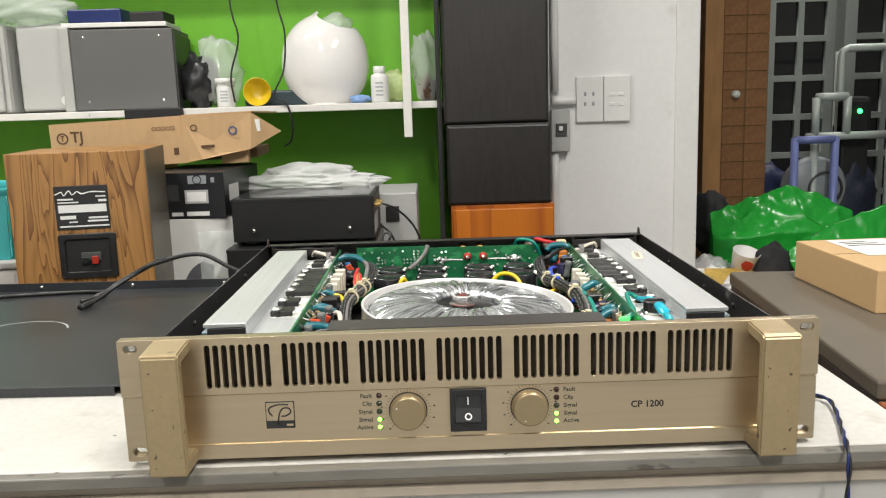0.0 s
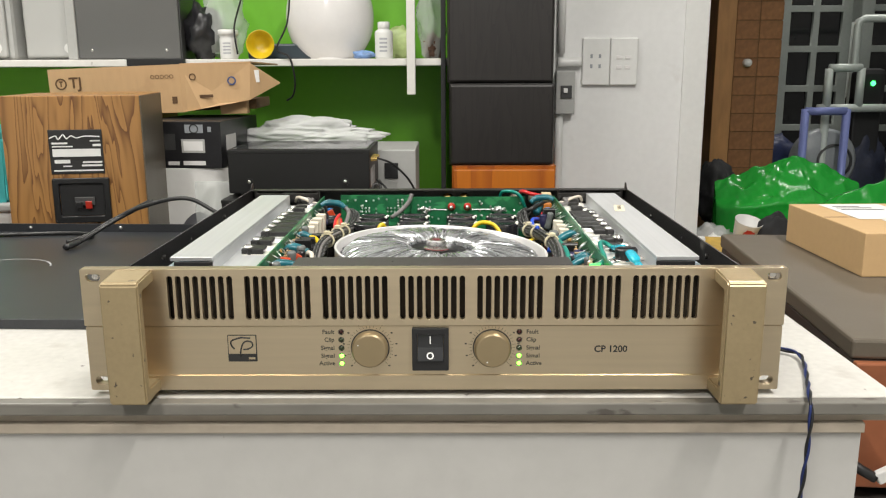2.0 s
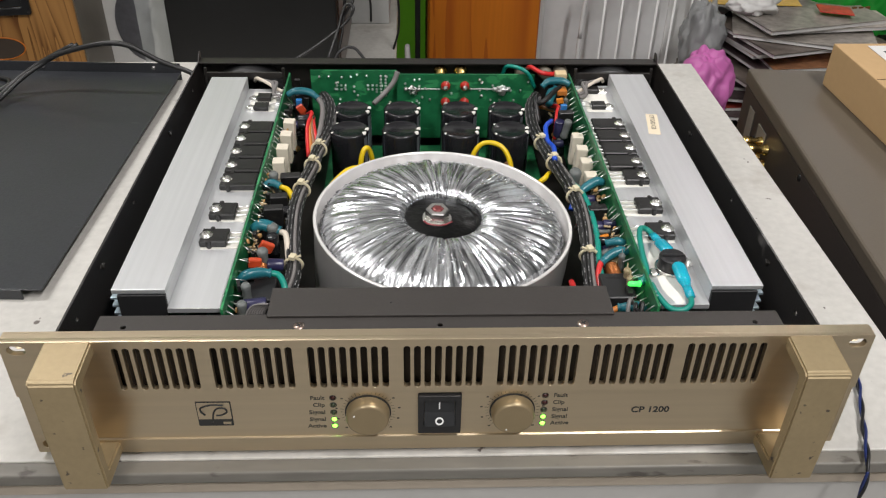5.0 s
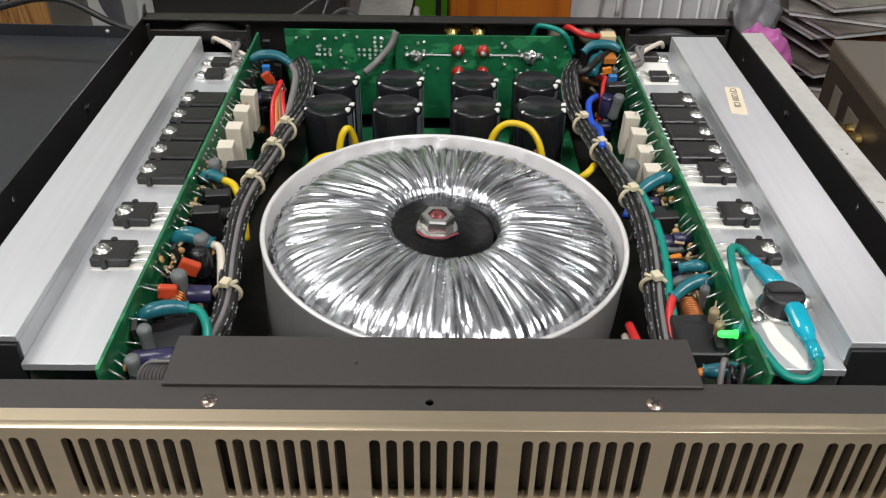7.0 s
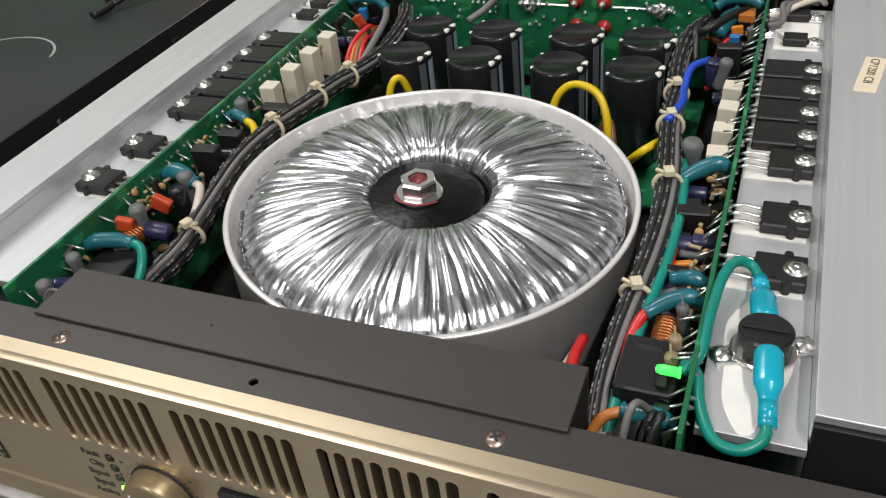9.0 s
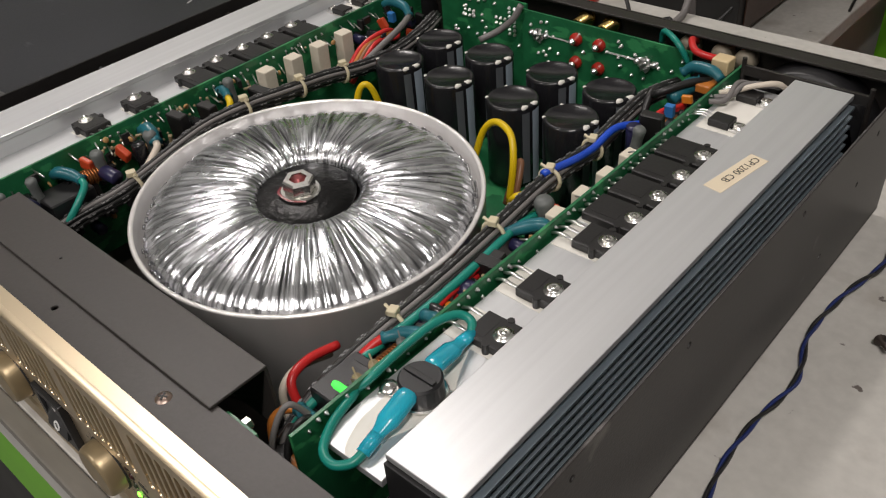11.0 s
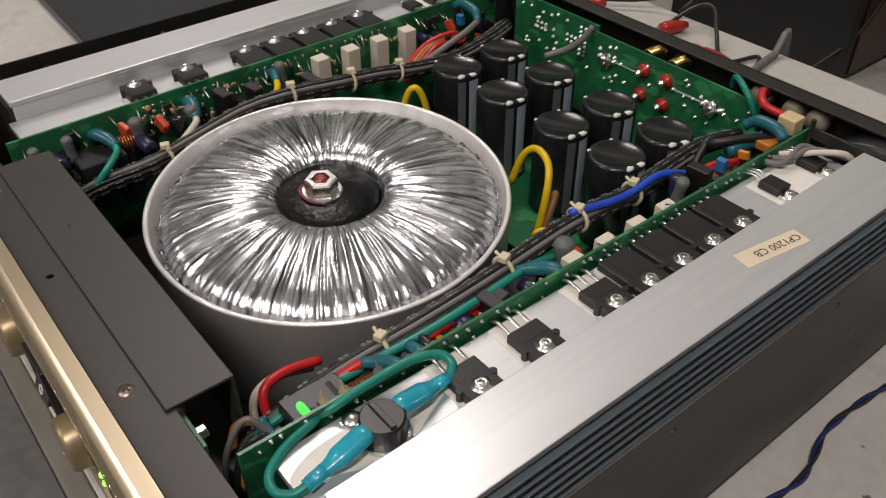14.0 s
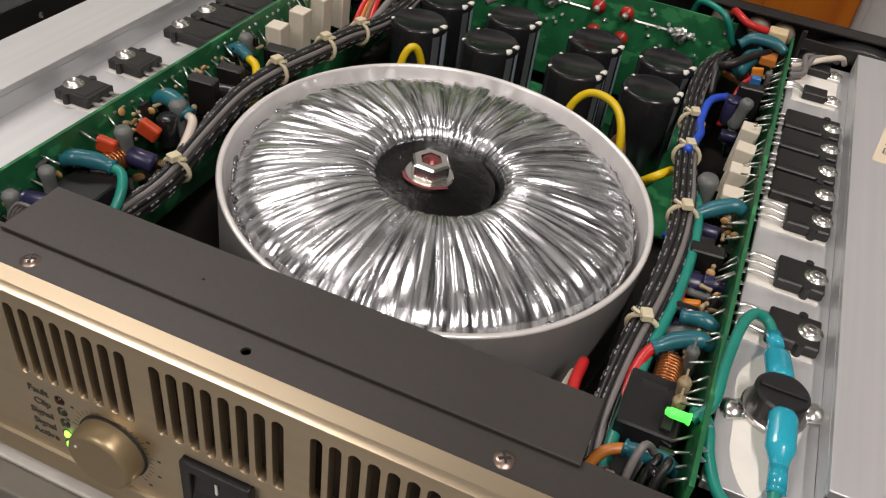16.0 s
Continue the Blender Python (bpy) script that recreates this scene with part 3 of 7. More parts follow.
def power_switch():
    b = plate("power_switch", rounded(-0.0148, 0.0106, 0.0192, 0.0498, 0.0008), [rounded(-0.0112, 0.0070, 0.0262, 0.0456, 0.0004)], 0.004, black_plastic, amp,
              Matrix.Translation((0, -0.0013, 0)) @ UPRIGHT, 0.0004, "black rocker power switch")
    b.location.y = FACE
    bm = bmesh.new()
    prof = [(-0.0008, 0.0264), (-0.0050, 0.0268), (-0.0020, 0.0358), (-0.0012, 0.0452), (0.002, 0.0454), (0.002, 0.0264)]
    a = [bm.verts.new((-0.0110, y, z)) for y, z in prof]
    c = [bm.verts.new((0.0068, y, z)) for y, z in prof]
    for i in range(len(prof)):
        j = (i + 1) % len(prof)
        bm.faces.new((a[i], a[j], c[j], c[i]))
    bm.faces.new(a)
    bm.faces.new(c)
    part("rocker", bm, mat("rocker_plastic", (0.018, 0.019, 0.021), 0.3, vary=0.1, bump=0), b)
    part("switch_well", box(-0.0113, 0.0071, 0.0022, 0.0030, 0.026, 0.0458), matte_black, b)
    part("on_mark", box(-0.0026, -0.0018, -0.0023, -0.0017, 0.0385, 0.0438), white_print, b)
    ring = lathe([(0.0016, 0), (0.0025, 0), (0.0025, 0.0004), (0.0016, 0.0004), (0.0016, 0)], (0, 0, 0), "y", 24)
    bmesh.ops.transform(ring, matrix=pose(-0.0022, -0.0044, 0.0305, -17, 0, 0), verts=ring.verts)
    part("off_mark", ring, white_print, b)


power_switch()

for x, side in ((-0.0640, "RIGHT"), (0.0596, "LEFT")):
    for z, word, m in ((0.0465, "Fault", led_red), (0.0408, "Clip", led_red if x > 0 else led_dark), (0.0349, "Signal", led_dark), (0.0291, "Signal", led_green), (0.0236, "Active", led_green)):
        lens = part("indicator_lamp", lathe([(0, -0.0012), (0.0009, -0.0010), (0.0016, -0.0002), (0.0017, 0.0008)], (x, 0.0, z), "y", 16), m, amp, "lit green LED" if m is led_green else "unlit LED", True)
        lens.location.y = FACE
        part("lens_rim", lathe([(0.0017, -0.0002), (0.0021, -0.0002), (0.0021, 0.0006)], (x, 0.0, z), "y", 16), black_print, lens)
        lettering(word, 0.0043, grey_print, amp, Matrix.Translation((x + (-0.0048 if x < 0 else 0.0048), FACE - 0.0001, z)) @ UPRIGHT, side, bold=0.00008)
lettering("CP 1200", 0.0066, black_print, amp, Matrix.Translation((0.1117, FACE - 0.0001, 0.0338)) @ UPRIGHT, "LEFT", bold=0.00016)


def badge():
    p = plate("badge", rounded(-0.1432, -0.1230, 0.0252, 0.0447, 0.0006), [], 0.0006, black_print, amp, Matrix.Translation((0, -0.0001, 0)) @ UPRIGHT, 0, "black and champagne square badge")
    p.location.y = FACE
    plate("badge_field", rounded(-0.1426, -0.1236, 0.0310, 0.0441, 0.0003), [], 0.0003, gold, p, Matrix.Translation((0, -0.0006, 0)) @ UPRIGHT)
    wire("badge_stroke", [(-0.1272, -0.0009, 0.0424), (-0.134, -0.0009, 0.0427), (-0.1402, -0.0009, 0.0405), (-0.1406, -0.0009, 0.0375), (-0.1385, -0.0009, 0.0345)], 0.00055, black_print, p, per=5)
    wire("badge_stroke", [(-0.1348, -0.0009, 0.0288), (-0.1335, -0.0009, 0.036), (-0.131, -0.0009, 0.0398), (-0.1268, -0.0009, 0.0398), (-0.1258, -0.0009, 0.0368), (-0.129, -0.0009, 0.0345), (-0.1322, -0.0009, 0.0342)], 0.00055, black_print, p, per=5)
    part("badge_bar", box(-0.1288, -0.1244, -0.0010, -0.0004, 0.0270, 0.0284), gold, p)


badge()


def chassis():
    c = part("chassis_base", box(-0.2148, 0.2148, 0.0050, 0.396, 0.0045, 0.0060), black_metal, amp, "black steel chassis tray")
    for s in (-1, 1):
        holes = [[(y + 0.0016 * math.cos(k), z + 0.0016 * math.sin(k)) for k in (2 * math.pi * i / 10 for i in range(10))]
                 for y, z in ((0.030, 0.078), (0.078, 0.081), (0.155, 0.081), (0.259, 0.081), (0.350, 0.078), (0.095, 0.030), (0.30, 0.030), (0.335, 0.055))]
        o = [(0.0052, 0.0062), (0.396, 0.0062), (0.396, 0.0965), (0.3925, 0.0965), (0.386, 0.0900), (0.0052, 0.0900)]
        plate("side_wall", o, holes, 0.0014, black_metal, amp, Matrix.Translation((s * 0.2140, 0, 0)) @ pose(0, 0, 0, 90, 0, 90), 0.0002, "black steel side wall with screw holes")
        for y, z in ((0.078, 0.081), (0.259, 0.081)):
            part("rivet_nut", cyl((s * 0.2115 - 0.001, y, z), 0.0022, 0.002, "x", 10), black_metal, c)
    part("back_wall", box(-0.2132, 0.2132, 0.3945, 0.3960, 0.0062, 0.0900), black_metal, amp, "black steel back wall")
    part("back_lip", box(-0.2132, 0.2132, 0.3835, 0.3943, 0.0886, 0.0900, 0.0003), black_metal, amp)
    lip_holes = [[(x + 0.0016 * math.cos(k), 0.0115 + 0.0016 * math.sin(k)) for k in (2 * math.pi * i / 12 for i in range(12))] for x in (-0.180, -0.002, 0.180)]
    lip = plate("front_lip", [(-0.196, 0.0034), (0.196, 0.0034), (0.196, 0.0218), (-0.196, 0.0218)], lip_holes, 0.0014, shield_metal, amp, Matrix.Translation((0, 0, 0.0861)), 0.0002, "charcoal steel front rail with screws")
    part("lip_underside", box(-0.195, 0.195, 0.0205, 0.0216, 0.0064, 0.0852), black_metal, amp)
    for x in (-0.082, 0.080):
        sc = part("rail_screw", lathe([(0, 0.0008), (0.0012, 0.0008), (0.0031, 0.0002), (0.0034, -0.0002)], (x, 0.0115, 0.0869), "z", 20), mat("bronze_screw", (0.34, 0.26, 0.22), 0.35, 0.9, bump=0), lip, "", True)
        part("cross_slot", box(-0.0018, 0.0018, -0.0004, 0.0004, 0, 0.0002), black_print, lip).matrix_basis = pose(x, 0.0115, 0.0877, 0, 0, 30)
        part("cross_slot", box(-0.0004, 0.0004, -0.0018, 0.0018, 0, 0.0002), black_print, lip).matrix_basis = pose(x, 0.0115, 0.08772, 0, 0, 30)


chassis()


def shield():
    s = part("shield_cover", box(-0.101, 0.0995, 0.0185, 0.0450, 0.0870, 0.0884, 0.0004), shield_metal, amp, "charcoal steel shield over the front board")
    part("shield_back", box(-0.101, 0.0995, 0.0436, 0.0450, 0.052, 0.0869), shield_metal, s)
    part("shield_pin", cyl((-0.03, 0.030, 0.0884), 0.0006, 0.0004, n=8), black_print, s)
    part("control_board", box(0.1015, 0.1185, 0.0226, 0.0240, 0.030, 0.0835), pcb, amp)
    b = part("board_bolt", cyl((0.1075, 0.0242, 0.078), 0.0026, 0.004, "y", 6, 0.0004), steel, amp)
    part("washer", cyl((0.1075, 0.0212, 0.078), 0.0034, 0.0012, "y", 16), steel, b)
    part("front_board", box(-0.12, 0.118, 0.0266, 0.0278, 0.012, 0.050), pcb, amp)


shield()


def transformer():
    cx, cy = 0.0046, 0.1457
    can = part("transformer_can", lathe([(0, 0.0112), (0.0903, 0.0112), (0.0913, 0.0127), (0.0913, 0.0728), (0.0917, 0.0736), (0.0909, 0.0742), (0.0893, 0.0740), (0.0891, 0.0730), (0.0891, 0.045), (0, 0.045)], (cx, cy, 0), "z", 128), can_metal, amp, "round aluminium toroid transformer can", True)
    can.matrix_basis = pose(cx, cy, 0.074, 1.6, 2.5, 0) @ Matrix.Translation((-cx, -cy, -0.074))  # sits slightly askew
    part("mounting_pad", cyl((cx, cy, 0.0062), 0.060, 0.0060, n=48), matte_black, amp)
    rnd = random.Random(5)
    n = 720
    def ripples(count, low, high, depth):
        out = [0.0] * n
        for _ in range(count):
            c, w, h = rnd.uniform(0, n), rnd.uniform(low, high), rnd.uniform(-depth, depth)
            for k in range(-12, 13):
                out[int(c + k) % n] += h * math.exp(-(k / w) ** 2)
        return out
    coarse, fine, outer = ripples(130, 1.8, 4.2, 0.0010), ripples(170, 1.0, 1.8, 0.0006), ripples(150, 1.4, 2.8, 0.0009)
    knots = [(0.0262, 0.0700), (0.0275, 0.0745), (0.031, 0.0772), (0.038, 0.0787), (0.048, 0.0786), (0.060, 0.0774), (0.072, 0.0753), (0.0790, 0.0728), (0.0835, 0.0696), (0.0858, 0.0650), (0.0863, 0.056)]

    def wrap(u, v):
        i = int(round(u * n)) % n
        k = v * (len(knots) - 1)
        j = min(int(k), len(knots) - 2)
        f = k - j
        r = knots[j][0] * (1 - f) + knots[j + 1][0] * f
        z = knots[j][1] * (1 - f) + knots[j + 1][1] * f
        drift = int(4 * noise.noise(Vector((math.cos(2 * math.pi * u) * 2, math.sin(2 * math.pi * u) * 2, v * 2.2))))
        fade = min(1, (r - 0.025) / 0.010)
        mix = min(1, max(0, (r - 0.045) / 0.030))
        lift = fade * (coarse[(i + drift) % n] * (1 - 0.5 * mix) + fine[(i - drift) % n] + outer[(i + 2 * drift) % n] * mix)
        lift += 0.0004 * noise.noise(Vector((math.cos(2 * math.pi * u) * 22, math.sin(2 * math.pi * u) * 22, v * 9)))
        a = 2 * math.pi * u + 0.010 * noise.noise(Vector((math.cos(2 * math.pi * u) * 6, math.sin(2 * math.pi * u) * 6, v * 3)))
        return Vector((cx + r * math.cos(a), cy + r * math.sin(a), z + lift * (0.5 if r > 0.0855 else 1)))

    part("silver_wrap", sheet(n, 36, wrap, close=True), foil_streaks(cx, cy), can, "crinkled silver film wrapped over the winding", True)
    bead = bmesh.new()
    for k in range(150):  # gathered film edge inside the rim
        a = 2 * math.pi * (k + rnd.uniform(-0.3, 0.3)) / 150
        r = 0.0861 + rnd.uniform(-0.0012, 0.0008)
        p = Vector((cx + r * math.cos(a), cy + r * math.sin(a), 0.0655 + rnd.uniform(-0.0012, 0.0012)))
        t = Vector((-math.sin(a), math.cos(a), rnd.uniform(-0.3, 0.3))) * 0.0017
        tube([p - t, p + t * 0.2 + Vector((0, 0, 0.0009)), p + t], 0.0008, 5, 2, bead)
    part("gathered_edge", bead, foil_dark, can, "", True)["kind"] = "stuff"
    part("potting_disc", lathe([(0, 0.0730), (0.0250, 0.0728), (0.0285, 0.0705)], (cx - 0.0042, cy - 0.0015, 0), "z", 40), mat("black_potting", (0.005, 0.005, 0.005), 0.30, vary=0.5, scale=60, grain=220, bump=0.09, spec=0.22), can, "black potting with a hex bolt", True)
    nx, ny = cx - 0.0045, cy - 0.0018
    part("dish_washer", lathe([(0, 0.0745), (0.0100, 0.0745), (0.0106, 0.0738), (0.0106, 0.0730)], (nx, ny, 0), "z", 30), steel, can)
    part("hex_nut", lathe([(0, 0.0746), (0.0077, 0.0746), (0.0085, 0.0753), (0.0085, 0.0806), (0.0076, 0.0815), (0.0048, 0.0815), (0.0046, 0.0796), (0, 0.0796)], (nx, ny, 0), "z", 6), steel, can)
    part("bolt_end", lathe([(0, 0.0822), (0.0024, 0.0822), (0.0038, 0.0812), (0.0038, 0.0797)], (nx, ny, 0), "z", 14), mat("red_locking_lacquer", (0.25, 0.06, 0.06), 0.3, 0.5, vary=0.7, scale=400), can)
    rag = tube([(nx - 0.0095, ny - 0.005, 0.0742), (nx - 0.006, ny - 0.0095, 0.0746), (nx + 0.003, ny - 0.0102, 0.0744), (nx + 0.0105, ny - 0.005, 0.0742)], 0.0008, 6, 4, flat=0.4)
    part("lacquer_smear", rag, mat("red_clear_lacquer", (0.26, 0.06, 0.07), 0.2, vary=0.5, scale=200), can)


transformer()


def heat_sink(s):
    def bar(x0, x1, z0, z1, bev=0.0003, y0=0.0430, y1=0.3625 if s > 0 else 0.354):
        return box(s * x0, s * x1, y0, y1, z0, z1, bev)
    top = part("heat_sink", bar(0.1640, 0.1958, 0.0860, 0.0890, 0.0004), sink_top, amp, "brushed aluminium heat sink with horizontal fins")
    part("sink_web", bar(0.1640, 0.1675, 0.0130, 0.0859, y0=0.0440), sink_top, top)
    part("sink_step", bar(0.1325, 0.1639, 0.0740, 0.0775, y0=0.0395), sink_top, top)
    for i in range(12):
        z = 0.0808 - 0.0057 * i
        part("fin", bar(0.1676, 0.1975, z, z + 0.0017, y0=0.0440), sink_fin, top)
    part("sink_foot", bar(0.1500, 0.1900, 0.0062, 0.0128), sink_fin, top)
    part("end_block", box(s * 0.1642, s * 0.1925, 0.0415, 0.0436, 0.0130, 0.0856, 0.0003), matte_black, top, "dark end plate of the heat sink")
    return top


sinks = {s: heat_sink(s) for s in (-1, 1)}


def transistor_mesh(back, wide):
    """Power transistor lying flat: x along the leads, its tab screw towards +x."""
    bm = box(back, 0.0105, -wide, wide, 0.0004, 0.0050, 0.0006, seg=1)
    for y in (-wide, wide):
        cyl((0.0040, y, 0.0003), 0.0016, 0.0050, n=10, bm=bm)
    box(back + 0.0025, 0.0010, -0.0060, 0.0060, 0.0050, 0.00515, bm=bm)
    me = bpy.data.meshes.new("transistor")
    bm.to_mesh(me)
    bm.free()
    me.materials.append(chip)
    return me


def small_mesh(name, bm, material, smooth=False):
    me = bpy.data.meshes.new(name)
    bmesh.ops.recalc_face_normals(bm, faces=bm.faces)
    bm.to_mesh(me)
    bm.free()
    me.materials.append(material)
    if smooth:
        me.polygons.foreach_set("use_smooth", [True] * len(me.polygons))
    return me


TR, SHORT_TR = transistor_mesh(-0.0155, 0.0094), transistor_mesh(-0.0072, 0.0082)
SCREW = small_mesh("screw", lathe([(0, 0.0019), (0.0010, 0.0019), (0.0011, 0.0012), (0.0016, 0.0020), (0.0034, 0.0010), (0.0035, 0.0004), (0.0044, 0.0004), (0.0045, 0.0)], n=18), steel, True)
LEAD = small_mesh("lead", tube([(-0.0148, 0, 0.0026), (-0.0170, 0, 0.0029), (-0.0192, 0, 0.0018)], 0.0009, 5, 3), solder, True)
LONG_LEAD = small_mesh("lead", tube([(-0.0070, 0, 0.0026), (-0.0105, 0, 0.0030), (-0.0150, 0, 0.0034), (-0.0192, 0, 0.0018)], 0.0010, 5, 3, flat=0.6), solder, True)
pad_bm = box(-0.0165, 0.0100, -0.0102, 0.0096, 0.0, 0.0003)
PAD = small_mesh("paste_pad", pad_bm, paste)
SMALL_TR = small_mesh("small_transistor", box(-0.0060, 0.0060, -0.0050, 0.0050, 0.0003, 0.0045, 0.0005, seg=1), chip)
TAB = small_mesh("metal_tab", box(0.0058, 0.0125, -0.0050, 0.0050, 0.0003, 0.0016, 0.0002, seg=1), solder)


def transistor(s, y, turn=0.0, short=False):
    t = piece("transistor", SHORT_TR if short else TR, None, amp, pose(s * (0.1497 if s > 0 else 0.1470), y, 0.0775, 0, 0, (0 if s > 0 else 180) + turn))
    piece("screw", SCREW, None, t, pose(0.0068, 0, 0.0050, 0, 0, y * 900))
    for q in (-0.0054, 0, 0.0054):
        piece("lead", LONG_LEAD if short else LEAD, None, t, pose(0, q, 0))
    piece("paste_pad", PAD, None, t, pose(0, 0, 0.00005, 0, 0, 3 * math.sin(y * 700)))


for y in (0.116, 0.149, 0.1895, 0.2110, 0.2325, 0.2540, 0.2755):
    transistor(1, y, short=y < 0.2)
    transistor(-1, y - 0.0055, short=y < 0.16)
for s in (-1, 1):
    for k, y in enumerate((0.318, 0.337) if s < 0 else (0.3155, 0.3480)):
        t = piece("small_transistor", SMALL_TR, None, amp, pose(s * 0.1465, y - (0.006 if s < 0 else 0), 0.0775, 0, 0, 0 if s > 0 else 180))
        piece("metal_tab", TAB, None, t)
        piece("screw", SCREW, None, t, pose(0.0092, 0, 0.0016, 0, 0, 20 + 50 * k))
        for q in (-0.0025, 0, 0.0025):
            part("lead", tube([(-0.0058, q, 0.002), (-0.010, q, 0.0045), (-0.0165, q * 1.2, 0.003)], 0.0005, 5, 3), solder, t)
    part("paste_smear", box(s * 0.136, s * 0.158, 0.307, 0.346 if s < 0 else 0.355, 0.0775, 0.0777), paste, amp)


def paper_label():
    p = part("paper_label", box(-0.0048, 0.0048, -0.0185, 0.0185, 0.0890, 0.0892, 0.0001, seg=1), label_paper, sinks[1], "cream paper label")
    p.matrix_basis = pose(0.1803, 0.2605, 0, 0, 0, -9)
    lettering("CP1200 CB", 0.0056, black_print, sinks[1], pose(0.1803, 0.2605, 0, 0, 0, -9) @ pose(-0.0002, 0.0168, 0.0893, 0, 0, -90), "LEFT", depth=0.00003)


paper_label()


def thermostat():
    """Round thermal switch on its flange at the near end of the sink, with two blue spade sleeves."""
    x, y = 0.1490, 0.0765
    fl = bmesh.new()
    cyl((x, y, 0.0801), 0.0104, 0.0022, n=32, bevel=0.0005, bm=fl)
    ears = box(-0.0165, 0.0165, -0.0042, 0.0042, 0.0801, 0.0811, 0.0003)
    bmesh.ops.transform(ears, matrix=pose(x, y, 0, 0, 0, 24), verts=ears.verts)
    flange = part("mounting_flange", ears, steel, amp, "steel flange of the thermal cut-out")
    flange.location.z = -0.0024
    t = part("thermal_switch", fl, steel, amp, "round black thermal cut-out with blue spade terminals")
    t.location.z = -0.0024
    part("switch_cup", cyl((x, y, 0.0813), 0.0086, 0.0090, n=32, bevel=0.0008), black_plastic, t)
    part("switch_ridge", box(x - 0.0072, x + 0.0072, y - 0.0012, y + 0.0012, 0.0903, 0.0912, 0.0003), black_plastic, t)
    for sgn, p0, p1 in ((-1, (x + 0.0012, y - 0.0070, 0.0888), (x + 0.0035, y - 0.034, 0.0830)), (1, (x - 0.0010, y + 0.0070, 0.0888), (x - 0.0040, y + 0.034, 0.0835))):
        a, b = Vector(p0), Vector(p1)
        q = [a, a.lerp(b, 0.06), a.lerp(b, 0.12), a.lerp(b, 0.46), a.lerp(b, 0.52), a.lerp(b, 0.66), b]
        part("spade_sleeve", tube(q, [0.0034, 0.0043, 0.0045, 0.0045, 0.0041, 0.0029, 0.0025], 14, 3, flat=0.66), sleeve_blue, t, "clear blue spade sleeve", True)
        part("spade_barrel", tube([a.lerp(b, 0.70), a.lerp(b, 0.95)], 0.0029, 12, 1, flat=0.75), sleeve_blue, t, "", True)
        part("spade_blade", box(x - 0.003, x + 0.003, y + sgn * 0.0035, y + sgn * 0.006, 0.0890, 0.0898), solder, t)
        part("screw", lathe([(0, 0.0019), (0.0014, 0.0020), (0.0030, 0.0010), (0.0040, 0.0004), (0.0041, 0.0)], (x + 0.0119 * sgn, y + 0.0053 * sgn, 0.0811), n=16), steel, t, "", True)
    wire("thermal_lead", [(x + 0.0034, y - 0.032, 0.0830), (x + 0.0025, y - 0.0385, 0.0815), (x - 0.0035, y - 0.0425, 0.0800), (x - 0.0110, y - 0.0400, 0.0800), (x - 0.0160, y - 0.030, 0.0820), (x - 0.0185, y - 0.018, 0.0830), (x - 0.0230, y - 0.012, 0.0800)], 0.0019, wire_teal, t, "teal lead")
    wire("thermal_lead", [(x - 0.0038, y + 0.033, 0.0835), (x - 0.0075, y + 0.0375, 0.0855), (x - 0.0125, y + 0.0350, 0.0880), (x - 0.0160, y + 0.024, 0.0890), (x - 0.0178, y + 0.006, 0.0870), (x - 0.0185, y - 0.010, 0.0845), (x - 0.0230, y - 0.016, 0.0800)], 0.0019, wire_teal, t, "teal lead")
    smear = [(x - 0.0025 + 0.0105 * math.cos(a) * (1 + 0.18 * math.sin(3 * a + 1)), y - 0.004 + 0.030 * math.sin(a) * (1 + 0.10 * math.cos(4 * a))) for a in (2 * math.pi * k / 40 for k in range(40))]
    plate("paste_smear", smear, [], 0.00012, paste, amp, Matrix.Translation((0, 0, 0.07758)))


thermostat()


# ---- circuit boards inside the amplifier ----
def board(name, x0, x1, y0, y1, z0, z1, label):
    return part(name, box(x0, x1, y0, y1, z0, z1, 0.0001, seg=1), pcb, amp, label)


side_board = {s: board("side_board", s * 0.1285, s * 0.1301, 0.030, 0.375, 0.0100, 0.0842, "upright green output circuit board") for s in (-1, 1)}
board("power_board", -0.095, 0.100, 0.2425, 0.3680, 0.0110, 0.0126, "flat green power supply board")
rear_left = board("rear_board", -0.111, -0.0310, 0.3790, 0.3806, 0.0180, 0.0850, "upright green input board")
rear_right = board("rear_board", -0.0310, 0.0975, 0.3738, 0.3754, 0.0180, 0.0835, "upright green input board")

SOLDER = small_mesh("solder_joint", lathe([(0, 0.0022), (0.0005, 0.0018), (0.0012, 0.0003), (0.0014, 0)], n=7), solder, True)
rs = random.Random(11)
for s in (-1, 1):  # solder joints on the outer face, near the top edge
    out = pose(0, 0, 0, 0, 90 * s, 0)
    for k in range(64):
        y = 0.036 + k * 0.0052 + rs.uniform(-0.0024, 0.0024)
        z = rs.choice((0.0826, 0.0820, 0.0805, 0.0785, 0.0755, 0.0725))
        piece("solder_joint", SOLDER, None, side_board[s], Matrix.Translation((s * 0.1302, y, z)) @ out @ Matrix.Scale(rs.uniform(0.45, 0.85), 4))
for k in range(58):  # and on the face of the rear boards that looks to the front
    left = k < 24
    x = rs.uniform(-0.106, -0.036) if left else rs.uniform(-0.026, 0.092)
    z = rs.uniform(0.052, 0.081)
    piece("solder_joint", SOLDER, None, rear_left if left else rear_right, Matrix.Translation((x, 0.3789 if left else 0.3737, z)) @ pose(0, 0, 0, 90, 0, 0))
